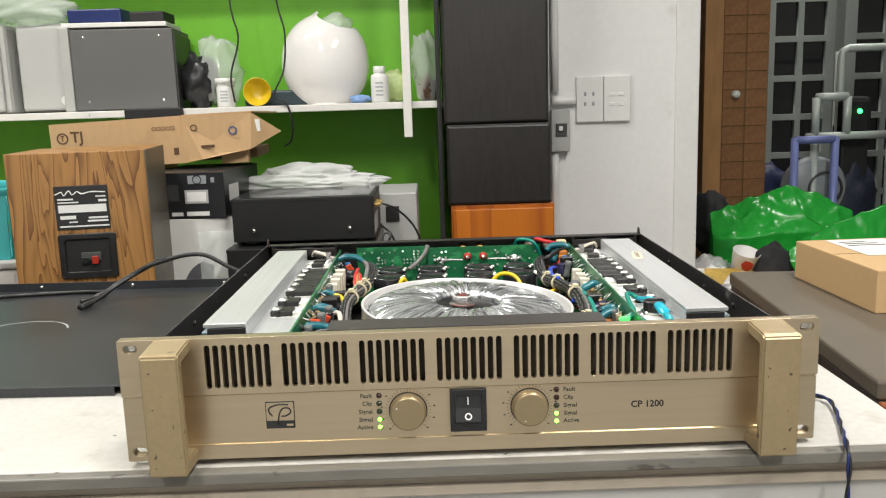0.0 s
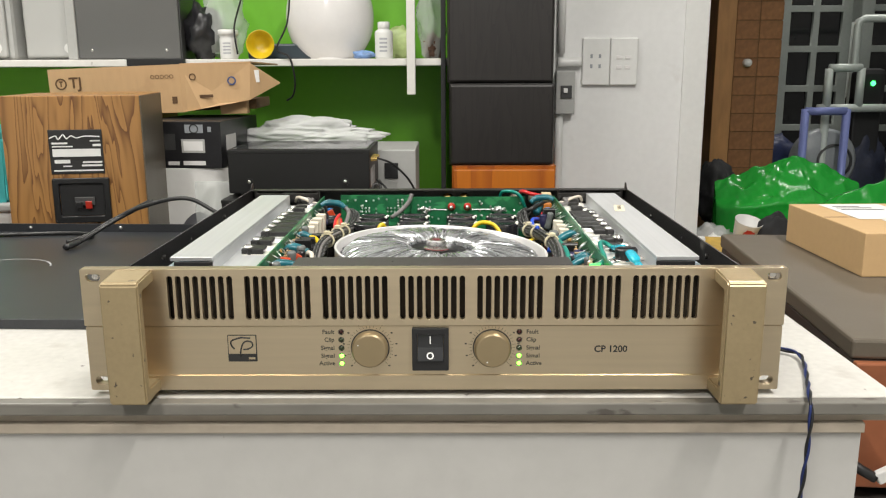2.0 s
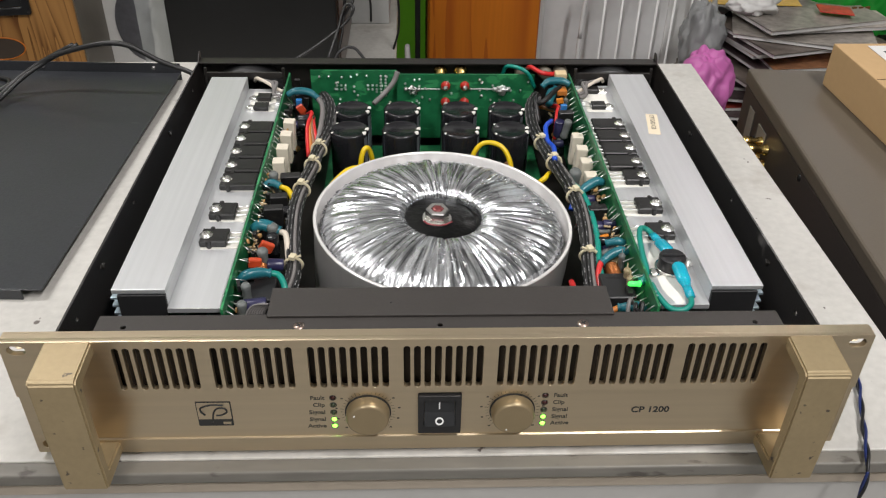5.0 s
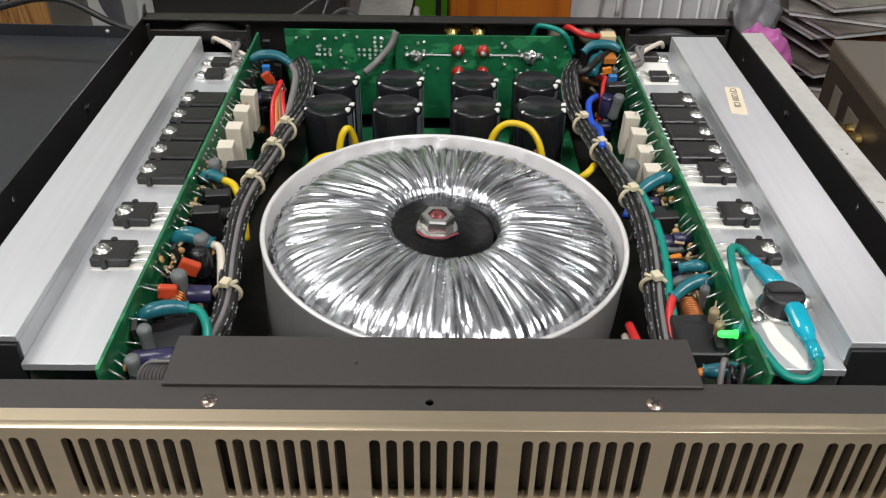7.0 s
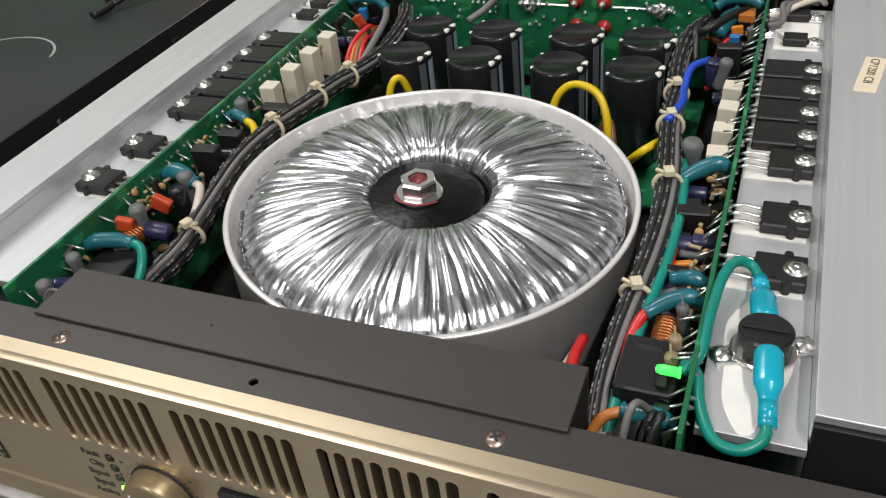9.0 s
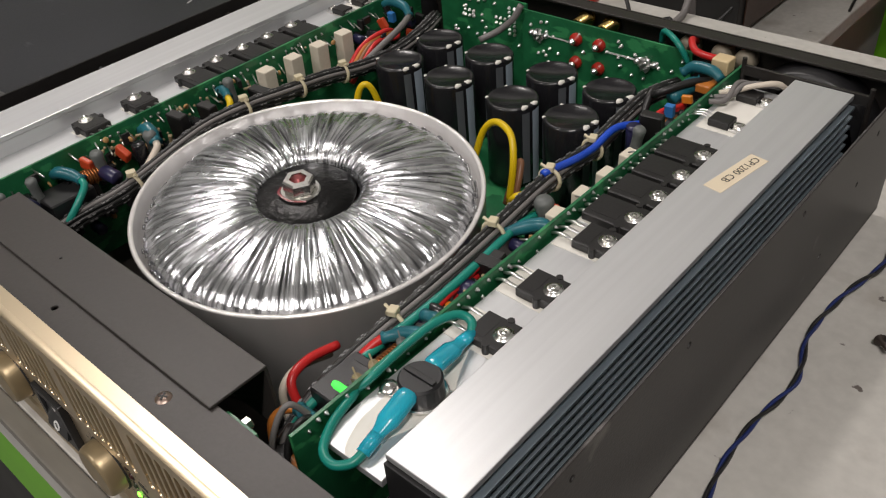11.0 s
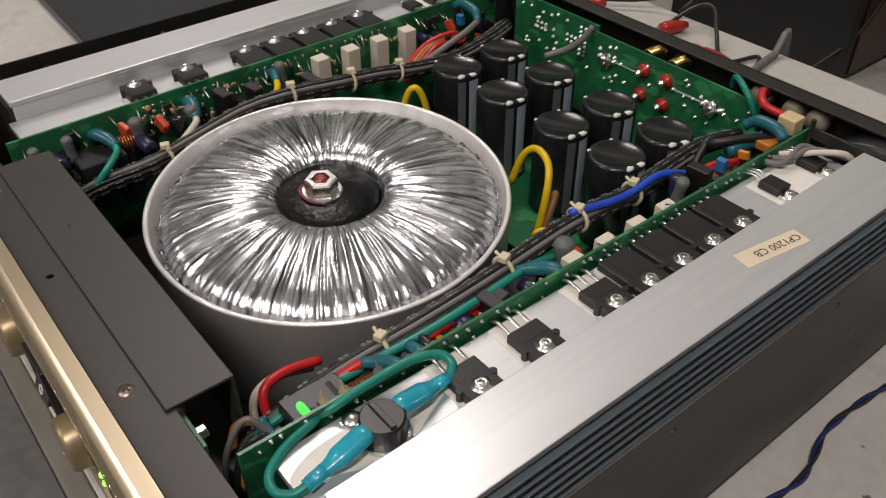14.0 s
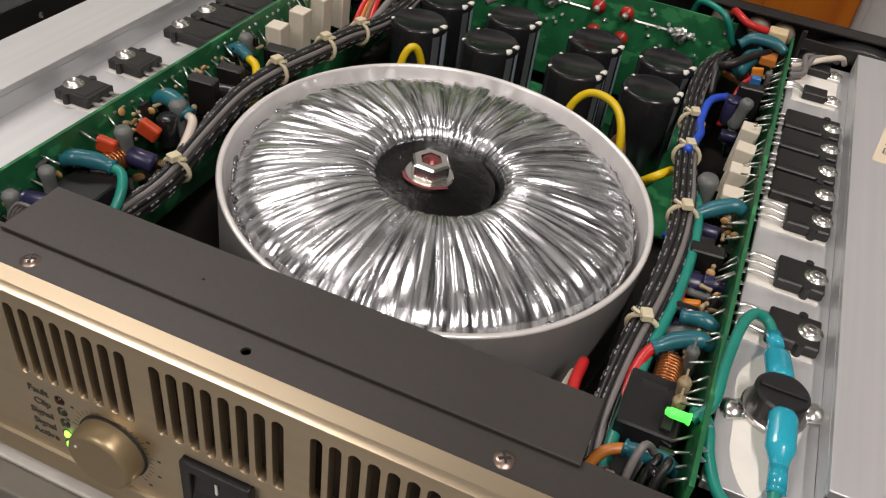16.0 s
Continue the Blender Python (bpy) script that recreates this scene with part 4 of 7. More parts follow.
for bx, zs in ((-0.087, 0.066), (-0.058, 0.066)):
    for q in range(6):
        piece("solder_joint", SOLDER, None, rear_left, Matrix.Translation((bx + 0.004 * (q % 3), 0.3789, zs + 0.004 * (q // 3))) @ pose(0, 0, 0, 90, 0, 0))
for x in (-0.046, -0.0415):
    for q in range(7):
        piece("solder_joint", SOLDER, None, rear_left, Matrix.Translation((x, 0.3789, 0.060 + 0.0032 * q)) @ pose(0, 0, 0, 90, 0, 0))

for x in (0.0145, 0.0325):
    for z in (0.0725, 0.0560):
        p = part("jack_tail", lathe([(0, -0.0062), (0.0013, -0.0062), (0.0013, -0.0030), (0.0042, -0.0028), (0.0044, 0.0)], (x, 0.3738, z), "y", 16), red_plastic, amp, "red washer with soldered jack pin", True)
        part("jack_pin", lathe([(0, -0.0085), (0.0011, -0.0080), (0.0022, -0.0066), (0.0022, -0.0050)], (x, 0.3738, z), "y", 10), solder, p)
for x in (-0.0165, 0.0665):
    blob = part("solder_cluster", crumple((x, 0.3720, 0.0685), (0.0042, 0.0030, 0.0042), 3 + x * 40, 0.5, 14, 8), solder, amp)
    for d in (-0.006, 0.006):
        part("solder_blob", lathe([(0, -0.003), (0.0015, -0.0022), (0.0024, 0)], (x + d, 0.3738, 0.0670 + abs(d) * 0.3), "y", 10), solder, blob, "", True)
part("board_trace", tube([(-0.0105, 0.3736, 0.0690), (0.0, 0.3736, 0.0690), (0.0095, 0.3736, 0.0688)], 0.0008, 5, 2), solder, rear_right)
part("board_trace", tube([(0.0385, 0.3736, 0.0690), (0.05, 0.3736, 0.0692), (0.0605, 0.3736, 0.0690)], 0.0008, 5, 2), solder, rear_right)

for x in (0.010, 0.0295):  # brass sockets behind, on the back wall
    part("brass_socket", lathe([(0.0022, -0.014), (0.0042, -0.014), (0.0042, -0.004), (0.0062, -0.004), (0.0062, 0)], (x, 0.3943, 0.0790), "y", 16), brass, amp, "", True)
for x in (0.087, 0.109, 0.124):
    part("grey_terminal", lathe([(0, -0.010), (0.005, -0.010), (0.0068, -0.006), (0.0068, 0)], (x, 0.3943, 0.0790), "y", 18), mat("grey_terminal_plastic", (0.23, 0.20, 0.15), 0.5, bump=0), amp, "", True)


def can_capacitor(x, y, turn):
    r, top = 0.0163, 0.0695
    c = part("capacitor", lathe([(0, 0.0005), (r - 0.002, 0.0005), (r, 0.002), (r, top - 0.0128 - 0.0015), (r - 0.0008, top - 0.0128), (r - 0.0022, top - 0.0126), (r - 0.0030, top - 0.0133), (0, top - 0.0133)], (0, 0, 0), "z", 40), cap_black, amp, "large black electrolytic capacitor", True)
    c.matrix_basis = pose(x, y, 0.0126, 0, 0, turn)
    for a0, a1 in ((-24, -6), (2, 28)):
        stripe = sheet(6, 1, lambda u, v: Vector(((r + 0.0001) * math.cos(radians(a0 + (a1 - a0) * u)), (r + 0.0001) * math.sin(radians(a0 + (a1 - a0) * u)), 0.004 + (top - 0.0205) * v)))
        part("stripe", stripe, cap_grey if a0 > 0 else mat("grey_stripe", (0.10, 0.11, 0.12), 0.3, vary=0.1, bump=0), c)
        bead = crumple(((r - 0.0013) * math.cos(radians((a0 + a1) / 2)), (r - 0.0013) * math.sin(radians((a0 + a1) / 2)), top - 0.0134), (0.0017, 0.0026, 0.0013), a0, 0.4, 10, 6)
        part("glue_bead", bead, paste, c, "", True)
    for a in (-140, 150):
        part("glue_bead", crumple(((r - 0.001) * math.cos(radians(a)), (r - 0.001) * math.sin(radians(a)), top - 0.0132), (0.0012, 0.0012, 0.0008), a, 0.4, 8, 5), paste, c, "", True)


for i, x in enumerate((-0.0705, -0.0265, 0.0245, 0.0670)):
    can_capacitor(x, 0.2910, -14 + 3 * i)
    can_capacitor(x + 0.0005, 0.3310, -8 - 4 * i)

# components on the inner faces of the two side boards
RES = small_mesh("resistor", lathe([(0, -0.0045), (0.0014, -0.0045), (0.0018, -0.0036), (0.0015, -0.0020), (0.0015, 0.0020), (0.0018, 0.0036), (0.0014, 0.0045), (0, 0.0045)], n=10), part_tan, True)
RES_GREY = small_mesh("resistor", lathe([(0, -0.0062), (0.0019, -0.0062), (0.0026, -0.0050), (0.0022, -0.0026), (0.0022, 0.0026), (0.0026, 0.0050), (0.0019, 0.0062), (0, 0.0062)], n=12), part_grey, True)
ECAP = small_mesh("small_capacitor", lathe([(0, -0.0060), (0.0032, -0.0060), (0.0034, -0.0054), (0.0034, 0.0054), (0.0030, 0.0060), (0, 0.0058)], n=14), cap_black, True)
VCAP = small_mesh("small_capacitor", lathe([(0, -0.0055), (0.0040, -0.0055), (0.0042, -0.0048), (0.0042, 0.0048), (0.0038, 0.0055), (0, 0.0053)], n=14), part_violet, True)
FILM_R = small_mesh("film_capacitor", box(-0.0036, 0.0036, -0.0020, 0.0020, -0.0045, 0.0045, 0.0011), part_red)
FILM_O = small_mesh("film_capacitor", box(-0.0036, 0.0036, -0.0020, 0.0020, -0.0045, 0.0045, 0.0011), part_orange)
DISC = small_mesh("disc_capacitor", lathe([(0, -0.0012), (0.0028, -0.0010), (0.0034, 0), (0.0028, 0.0010), (0, 0.0012)], axis="y", n=14), mat("disc_tan", (0.45, 0.26, 0.10), 0.45, bump=0), True)
TRIM = small_mesh("trimmer", box(-0.0032, 0.0032, -0.0024, 0.0024, -0.0045, 0.0045, 0.0003, seg=1), part_blue)
DRIVER = small_mesh("driver_transistor", box(-0.0045, 0.0045, -0.0022, 0.0022, -0.0062, 0.0062, 0.0004, seg=1), chip)
RELAY = small_mesh("relay", box(-0.010, 0.010, -0.0130, 0.0130, -0.0085, 0.0085, 0.0007, seg=1), black_plastic)
CEMENT = small_mesh("cement_resistor", box(-0.0046, 0.0046, -0.0048, 0.0048, -0.0150, 0.0110, 0.0007, seg=2), ceramic)
PIN = small_mesh("wire_tail", lathe([(0, 0), (0.0005, 0), (0.0005, 0.0075), (0, 0.0078)], n=6), solder, True)
ECAP_BIG = small_mesh("small_capacitor", lathe([(0, -0.0080), (0.0044, -0.0080), (0.0048, -0.0072), (0.0048, 0.0058), (0.0044, 0.0064), (0.0048, 0.0070), (0.0046, 0.0080), (0, 0.0078)], n=18), part_violet, True)
BEAD = small_mesh("bead", lathe([(0, -0.0016), (0.0012, -0.0011), (0.0016, 0), (0.0012, 0.0011), (0, 0.0016)], n=8), part_tan, True)
LYING = pose(0, 0, 0, 0, 90, 0)
ri = random.Random(29)
for s in (-1, 1):
    b = side_board[s]
    for k in range(110):  # crowded low parts, mostly dark
        y = ri.uniform(0.036, 0.200) if ri.random() < 0.68 else ri.uniform(0.300, 0.366)
        z = ri.uniform(0.036, 0.070)
        d = ri.uniform(0.003, 0.014)
        me = ri.choice((RES, RES_GREY, ECAP, ECAP, VCAP, DRIVER, DRIVER, DRIVER, DRIVER, FILM_R if ri.random() < 0.4 else ECAP, DISC))
        lay = LYING if me in (ECAP, VCAP) and ri.random() < 0.7 else pose(0, 0, 0, ri.choice((0, 0, 90, 12)), ri.uniform(-14, 14), ri.choice((0, 90, 20)))
        piece(me.name.split(".")[0], me, None, b, Matrix.Translation((s * (0.1262 - d), y, z)) @ lay @ Matrix.Scale(0.8, 4))
    for k in range(120):  # small parts and lead ends close to the board, near its top
        y = ri.uniform(0.100, 0.200) if ri.random() < 0.75 else ri.uniform(0.036, 0.366)
        me = ri.choice((BEAD, BEAD, RES, DISC, DRIVER, BEAD))
        piece(me.name.split(".")[0], me, None, b, Matrix.Translation((s * (0.1272 - ri.uniform(0.001, 0.007)), y, ri.uniform(0.064, 0.0800) - (0.007 if s > 0 else 0))) @ pose(0, 0, 0, ri.uniform(-25, 25), 90 * (ri.random() < 0.5), ri.choice((0, 90))) @ Matrix.Scale(0.55, 4))
    if s < 0:
        layout = ((RES_GREY, 0.1195, 0.0400, 0.0740, 0, 1.25), (ECAP_BIG, 0.1145, 0.0480, 0.0720, 90, 1.0), (RES_GREY, 0.1200, 0.0580, 0.0740, 0, 1.25), (FILM_R, 0.1195, 0.0890, 0.0750, 80, 0.95), (RES_GREY, 0.1150, 0.0945, 0.0730, 0, 1.5),
                  (VCAP, 0.1080, 0.0950, 0.0690, 80, 1.0), (FILM_R, 0.1150, 0.1090, 0.0735, 60, 1.05), (ECAP, 0.1120, 0.1180, 0.0700, 0, 1.2), (RES_GREY, 0.1130, 0.1270, 0.0700, 0, 1.6), (DRIVER, 0.1150, 0.1480, 0.0720, 0, 1.5),
                  (ECAP, 0.1110, 0.1580, 0.0700, 90, 1.3), (DRIVER, 0.1140, 0.1680, 0.0700, 0, 1.4), (RES_GREY, 0.1200, 0.1900, 0.0760, 0, 1.4), (ECAP, 0.1090, 0.3080, 0.0700, 90, 1.2), (FILM_R, 0.1140, 0.3200, 0.0740, 30, 0.9),
                  (TRIM, 0.1170, 0.3320, 0.0740, 0, 0.8), (DRIVER, 0.1100, 0.2050, 0.0640, 0, 1.7))
    else:
        layout = ((ECAP_BIG, 0.1130, 0.1160, 0.0690, 80, 0.85), (RES_GREY, 0.1175, 0.1140, 0.0710, 70, 1.2), (VCAP, 0.1150, 0.1420, 0.0720, 90, 1.15), (DRIVER, 0.1170, 0.1560, 0.0720, 0, 1.5), (DRIVER, 0.1120, 0.1620, 0.0700, 0, 1.6), (FILM_O, 0.1175, 0.1290, 0.0715, 75, 0.8),
                  (RES_GREY, 0.1110, 0.1330, 0.0690, 0, 1.1), (ECAP, 0.1110, 0.1240, 0.0680, 90, 1.1), (TRIM, 0.1160, 0.3150, 0.0770, 0, 0.8), (FILM_O, 0.1160, 0.3350, 0.0750, 80, 0.7), (ECAP_BIG, 0.1090, 0.2900, 0.0700, 0, 0.9), (RES_GREY, 0.1140, 0.2850, 0.0720, 10, 1.4),
                  (DRIVER, 0.1150, 0.2980, 0.0740, 0, 1.4), (RES_GREY, 0.1090, 0.2080, 0.0640, 0, 2.0), (FILM_R, 0.1060, 0.2180, 0.0600, 0, 1.2))
    for me, x, y, z, tip, size in layout:
        piece(me.name.split(".")[0], me, None, b, Matrix.Translation((s * x, y, z - (0.006 if s > 0 and y < 0.2 else 0))) @ pose(0, 0, 0, 4, tip * s, 6) @ Matrix.Scale(size, 4))
    for k in range(46):  # leads and pins standing inwards near the top edge
        y = 0.036 + 0.0071 * k + ri.uniform(-0.002, 0.002)
        piece("wire_tail", PIN, None, b, Matrix.Translation((s * 0.1283, y, 0.0795 + ri.uniform(-0.006, 0.002))) @ pose(0, 0, 0, ri.uniform(-18, 18), -90 * s + ri.uniform(-20, 20) - 35 * s, 0))
    for k in range(4):
        y = 0.2030 + 0.0215 * k if s > 0 else 0.2190 + 0.0228 * k
        c = piece("cement_resistor", CEMENT, None, b, Matrix.Translation((s * 0.1205, y, 0.0645 if s > 0 else 0.0680)) @ pose(0, 0, 0, 0, 2.5 * math.sin(7 * k), 3 * math.cos(5 * k)))
    piece("relay", RELAY, None, b, Matrix.Translation((s * 0.1145, 0.070, 0.0610)))
    piece("relay", RELAY, None, b, Matrix.Translation((s * 0.1165, 0.043, 0.0520)))
    for y, mt in ((0.0760, part_tan), (0.0850, part_tan), (0.1010, part_grey)):
        if s < 0:
            continue
        me = small_mesh("standing_resistor", lathe([(0, 0), (0.0018, 0), (0.0024, 0.0015), (0.0021, 0.004), (0.0021, 0.010), (0.0024, 0.0125), (0.0018, 0.014), (0.0004, 0.0142), (0.0004, 0.019), (0, 0.019)], n=14), mt, True)
        piece("standing_resistor", me, None, b, Matrix.Translation((s * 0.1225, y - 0.006, 0.0630)) @ pose(0, 0, 0, 6, -5, 0))
    coil = []
    for k in range(90):
        a = 2 * math.pi * k / 10
        coil.append((s * 0.1165 + 0.0044 * math.cos(a), 0.083 + 0.0016 * k / 10, (0.0640 if s > 0 else 0.0690) + 0.0044 * math.sin(a)))
    part("choke_coil", tube(coil, 0.00075, 6, 1), copper, b, "copper choke coil", True)
part("board_lamp", lathe([(0, -0.0010), (0.0012, -0.0006), (0.0017, 0.0010), (0.0017, 0.0062), (0.0020, 0.0062), (0.0020, 0.0072)], (0.1185, 0.0600, 0.0780), "x", 14), led_board, side_board[1], "lit green LED on the board", True)


# ---- wiring inside the amplifier ----
def harness(s):
    """Sleeved bundle along the transformer can, with nylon ties."""
    p = [(s * 0.1040, 0.040, 0.050), (s * 0.1000, 0.064, 0.0585), (s * 0.0965, 0.092, 0.0620), (s * 0.1000, 0.125, 0.0665), (s * 0.1015, 0.155, 0.0715),
         (s * 0.0995, 0.185, 0.0725), (s * 0.0960, 0.215, 0.0710), (s * 0.0945, 0.245, 0.0685), (s * 0.0925, 0.275, 0.0640), (s * 0.0890, 0.305, 0.0640), (s * 0.0900, 0.335, 0.0680), (s * 0.0980, 0.358, 0.0690)]
    if s > 0:  # this bundle hangs between the can and the board
        p[1:7] = [(0.1010, 0.064, 0.0570), (0.1015, 0.092, 0.0625), (0.1045, 0.125, 0.0680), (0.1050, 0.155, 0.0715), (0.1025, 0.185, 0.0725), (0.0980, 0.215, 0.0712)]
    h = part("cable_harness", tube(p, 0.0040, 12, 6), braid, amp, "black sleeved cable bundle with nylon ties", True)
    path = spline(p, 6)
    for i in range(10):  # sleeved strands that show on the outside, some with pale dashes
        a0 = 2 * math.pi * i / 10
        pts = []
        for k, c in enumerate(path[::2]):
            d = (path[min(2 * k + 1, len(path) - 1)] - path[max(2 * k - 1, 0)]).normalized()
            u = Vector((0, 0, 1))
            u = (u - d * u.dot(d)).normalized()
            a = a0 + 0.05 * k
            pts.append(c + 0.0038 * (math.cos(a) * u + math.sin(a) * d.cross(u)))
        part("strand", tube(pts, 0.0014, 6, 2), wire_black if i % 5 else wire_grey, h, "", True)
        if i % 5:
            dash = bmesh.new()
            for k in range(1, len(pts) - 1):
                c, d = pts[k], (pts[k + 1] - pts[k - 1]).normalized()
                u = (c - path[2 * k]).normalized() * 0.00135
                for e in (-0.0022, 0.0004):
                    tube([c + u + d * e, c + u + d * (e + 0.0017)], 0.0004, 4, 1, dash)
            part("printed_dash", dash, mat("grey_dash", (0.20, 0.20, 0.20), 0.5, bump=0), h)["kind"] = "stuff"
    for t in ((0.109, 0.175, 0.232, 0.277) if s > 0 else (0.1, 0.185, 0.225, 0.262)):
        i = min(range(len(path)), key=lambda k: abs(path[k].y - t))
        c, d = path[i], (path[i + 1] - path[i - 1]).normalized()
        u = (Vector((0, 0, 1)) - d * d.z).normalized()
        w = d.cross(u)
        ring = [c + 0.0060 * (math.cos(2 * math.pi * k / 16) * u + math.sin(2 * math.pi * k / 16) * w) for k in range(17)]
        tie = part("cable_tie", tube(ring, 0.0011, 6, 1), tie_plastic, h, "cream nylon cable tie", True)
        part("tie_head", box(-0.0022, 0.0022, -0.0026, 0.0026, -0.001, 0.0022, 0.0004, seg=1), tie_plastic, h).matrix_basis = Matrix.Translation(c + 0.0064 * u) @ pose(0, 0, 0, 0, 0, 20 * s)
        part("tie_tail", tube([c + 0.0062 * u - s * 0.002 * w, c + 0.0077 * u - s * 0.0055 * w], 0.0009, 5, 2), tie_plastic, h)


harness(1)
harness(-1)

# wires of the right side
W = 0.0021
wire("wire", [(0.1100, 0.030, 0.050), (0.1060, 0.050, 0.0600), (0.1065, 0.072, 0.0640), (0.1082, 0.098, 0.0665), (0.1112, 0.125, 0.0700), (0.1117, 0.155, 0.0725), (0.1090, 0.185, 0.0720), (0.1040, 0.215, 0.063)], W, wire_teal, amp, "teal wire along the transformer")
wire("wire", [(0.1150, 0.100, 0.0715), (0.1085, 0.0950, 0.0690), (0.1055, 0.086, 0.0655), (0.1045, 0.072, 0.0600), (0.1030, 0.056, 0.0530), (0.0960, 0.052, 0.050)], W, wire_red, amp, "red wire loop")
wire("wire", [(0.0880, 0.086, 0.060), (0.0880, 0.070, 0.0640), (0.0905, 0.0585, 0.0630), (0.0960, 0.056, 0.054), (0.099, 0.060, 0.044)], W, wire_red, amp, "red wire loop")
wire("wire", [(0.0860, 0.083, 0.056), (0.0855, 0.066, 0.061), (0.0890, 0.0545, 0.060), (0.0950, 0.050, 0.050)], 0.0018, wire_white, amp, "cream wire loop")
wire("wire", [(0.1030, 0.036, 0.044), (0.1010, 0.039, 0.0610), (0.1045, 0.0440, 0.0680), (0.1120, 0.0475, 0.0690), (0.1180, 0.0470, 0.0680)], 0.0019, wire_orange, amp, "orange wire")
wire("wire", [(0.0955, 0.225, 0.0760), (0.0985, 0.250, 0.0730), (0.0965, 0.270, 0.0690), (0.0975, 0.290, 0.0720), (0.1050, 0.305, 0.0700)], W, wire_blue, amp, "blue wire")
wire("wire", [(0.1000, 0.166, 0.0660), (0.1035, 0.174, 0.0700), (0.1070, 0.1790, 0.0715), (0.1120, 0.183, 0.0730)], W, wire_blue, amp, "blue wire to the board")
wire("wire", [(0.0300, 0.2470, 0.050), (0.0340, 0.2520, 0.0680), (0.0430, 0.2530, 0.0760), (0.0560, 0.2490, 0.0740), (0.0630, 0.2420, 0.0620), (0.0640, 0.2360, 0.040)], W, wire_yellow, amp, "yellow wire arch")
wire("wire", [(0.0920, 0.224, 0.0640), (0.0860, 0.214, 0.0640), (0.0760, 0.222, 0.050)], W, wire_yellow, amp, "yellow wire")
wire("wire", [(0.0550, 0.244, 0.030), (0.0580, 0.250, 0.0500), (0.0620, 0.250, 0.0580), (0.0660, 0.242, 0.050), (0.0670, 0.234, 0.034)], W, wire_brown, amp, "brown wire")
wire("wire", [(0.0980, 0.358, 0.0680), (0.0940, 0.335, 0.0740), (0.0960, 0.320, 0.060)], 0.0026, wire_black, amp, "black wire")
wire("wire", [(0.0900, 0.350, 0.0660), (0.0990, 0.330, 0.0760), (0.1120, 0.345, 0.0800), (0.1190, 0.355, 0.0790)], 0.0024, wire_black, amp, "black wire")
for k in range(5):
    q = 0.0025 * k
    wire("wire", [(0.1060 + q * 0.6, 0.290 + q, 0.0600), (0.1100 + q * 0.4, 0.312, 0.0740 - q * 0.4), (0.1140, 0.330 + q, 0.0720 - q), (0.1080 - q, 0.352, 0.0620)], 0.0016, (wire_red, wire_red, wire_black, wire_brown, wire_orange)[k], amp)
for k, (y, z) in enumerate(((0.150, 0.067), (0.140, 0.062), (0.128, 0.064))):
    wire("wire", [(0.1080, y - 0.014, z - 0.006), (0.1120, y, z + 0.004), (0.1110, y + 0.014, z + 0.003), (0.1060, y + 0.024, z - 0.008)], 0.0019, wire_red, amp, "red wire")
wire("wire", [(0.0985, 0.375, 0.070), (0.0890, 0.372, 0.0870), (0.0730, 0.383, 0.0880), (0.0690, 0.388, 0.078)], 0.0019, wire_teal, amp, "teal wire behind the rear board")
wire("wire", [(0.0920, 0.388, 0.0840), (0.0940, 0.378, 0.0890), (0.1020, 0.368, 0.0880), (0.1120, 0.370, 0.0855), (0.1180, 0.376, 0.0840)], 0.0022, wire_red, amp, "red wire behind the rear board")
part("connector", box(0.1150, 0.1255, 0.362, 0.372, 0.0800, 0.0890, 0.0008), mat("cream_connector", (0.62, 0.48, 0.28), 0.5, bump=0), amp)
part("connector", box(0.1150, 0.1240, 0.345, 0.356, 0.0750, 0.0800, 0.0008), wire_orange, amp)


def shrink_end(name, pts, r=0.0032):
    return part(name, tube(pts, [r * 0.75] + [r] * (len(pts) - 2) + [r * 0.7], 10, 5), shrink, amp, "teal shrink-wrapped spade terminal", True)


shrink_end("spade_terminal", [(0.1265, 0.0445, 0.0700), (0.1215, 0.0455, 0.0715), (0.1150, 0.0465, 0.0700), (0.1100, 0.0475, 0.0690)])
shrink_end("spade_terminal", [(0.1275, 0.1030, 0.0720), (0.1225, 0.1025, 0.0735), (0.1150, 0.1000, 0.0715), (0.1085, 0.0950, 0.0690)])
shrink_end("spade_terminal", [(0.1272, 0.1880, 0.0760), (0.1220, 0.1880, 0.0775), (0.1140, 0.1850, 0.0745), (0.1070, 0.1790, 0.0715)], 0.0036)
shrink_end("spade_terminal", [(0.1275, 0.1120, 0.0730), (0.1220, 0.1130, 0.0740), (0.1150, 0.1140, 0.0715)])
shrink_end("spade_terminal", [(0.1270, 0.3520, 0.0830), (0.1200, 0.3545, 0.0855), (0.1080, 0.3560, 0.0845), (0.1020, 0.3540, 0.0800)], 0.0034)
shrink_end("spade_terminal", [(0.1060, 0.335, 0.0720), (0.1100, 0.348, 0.0760), (0.1150, 0.352, 0.0780)], 0.0050)
# left side
shrink_end("spade_terminal", [(-0.1272, 0.0720, 0.0740), (-0.1220, 0.0740, 0.0765), (-0.1150, 0.0775, 0.0755), (-0.1080, 0.0790, 0.0740)], 0.0036)
wire("wire", [(-0.1100, 0.0785, 0.0745), (-0.1030, 0.0775, 0.0735), (-0.0985, 0.0700, 0.0690), (-0.0990, 0.0600, 0.0590), (-0.102, 0.052, 0.046)], W, wire_teal, amp, "teal wire")
shrink_end("spade_terminal", [(-0.1275, 0.1290, 0.0745), (-0.1215, 0.1300, 0.0775), (-0.1150, 0.1290, 0.0765), (-0.1085, 0.1270, 0.0740)], 0.0042)
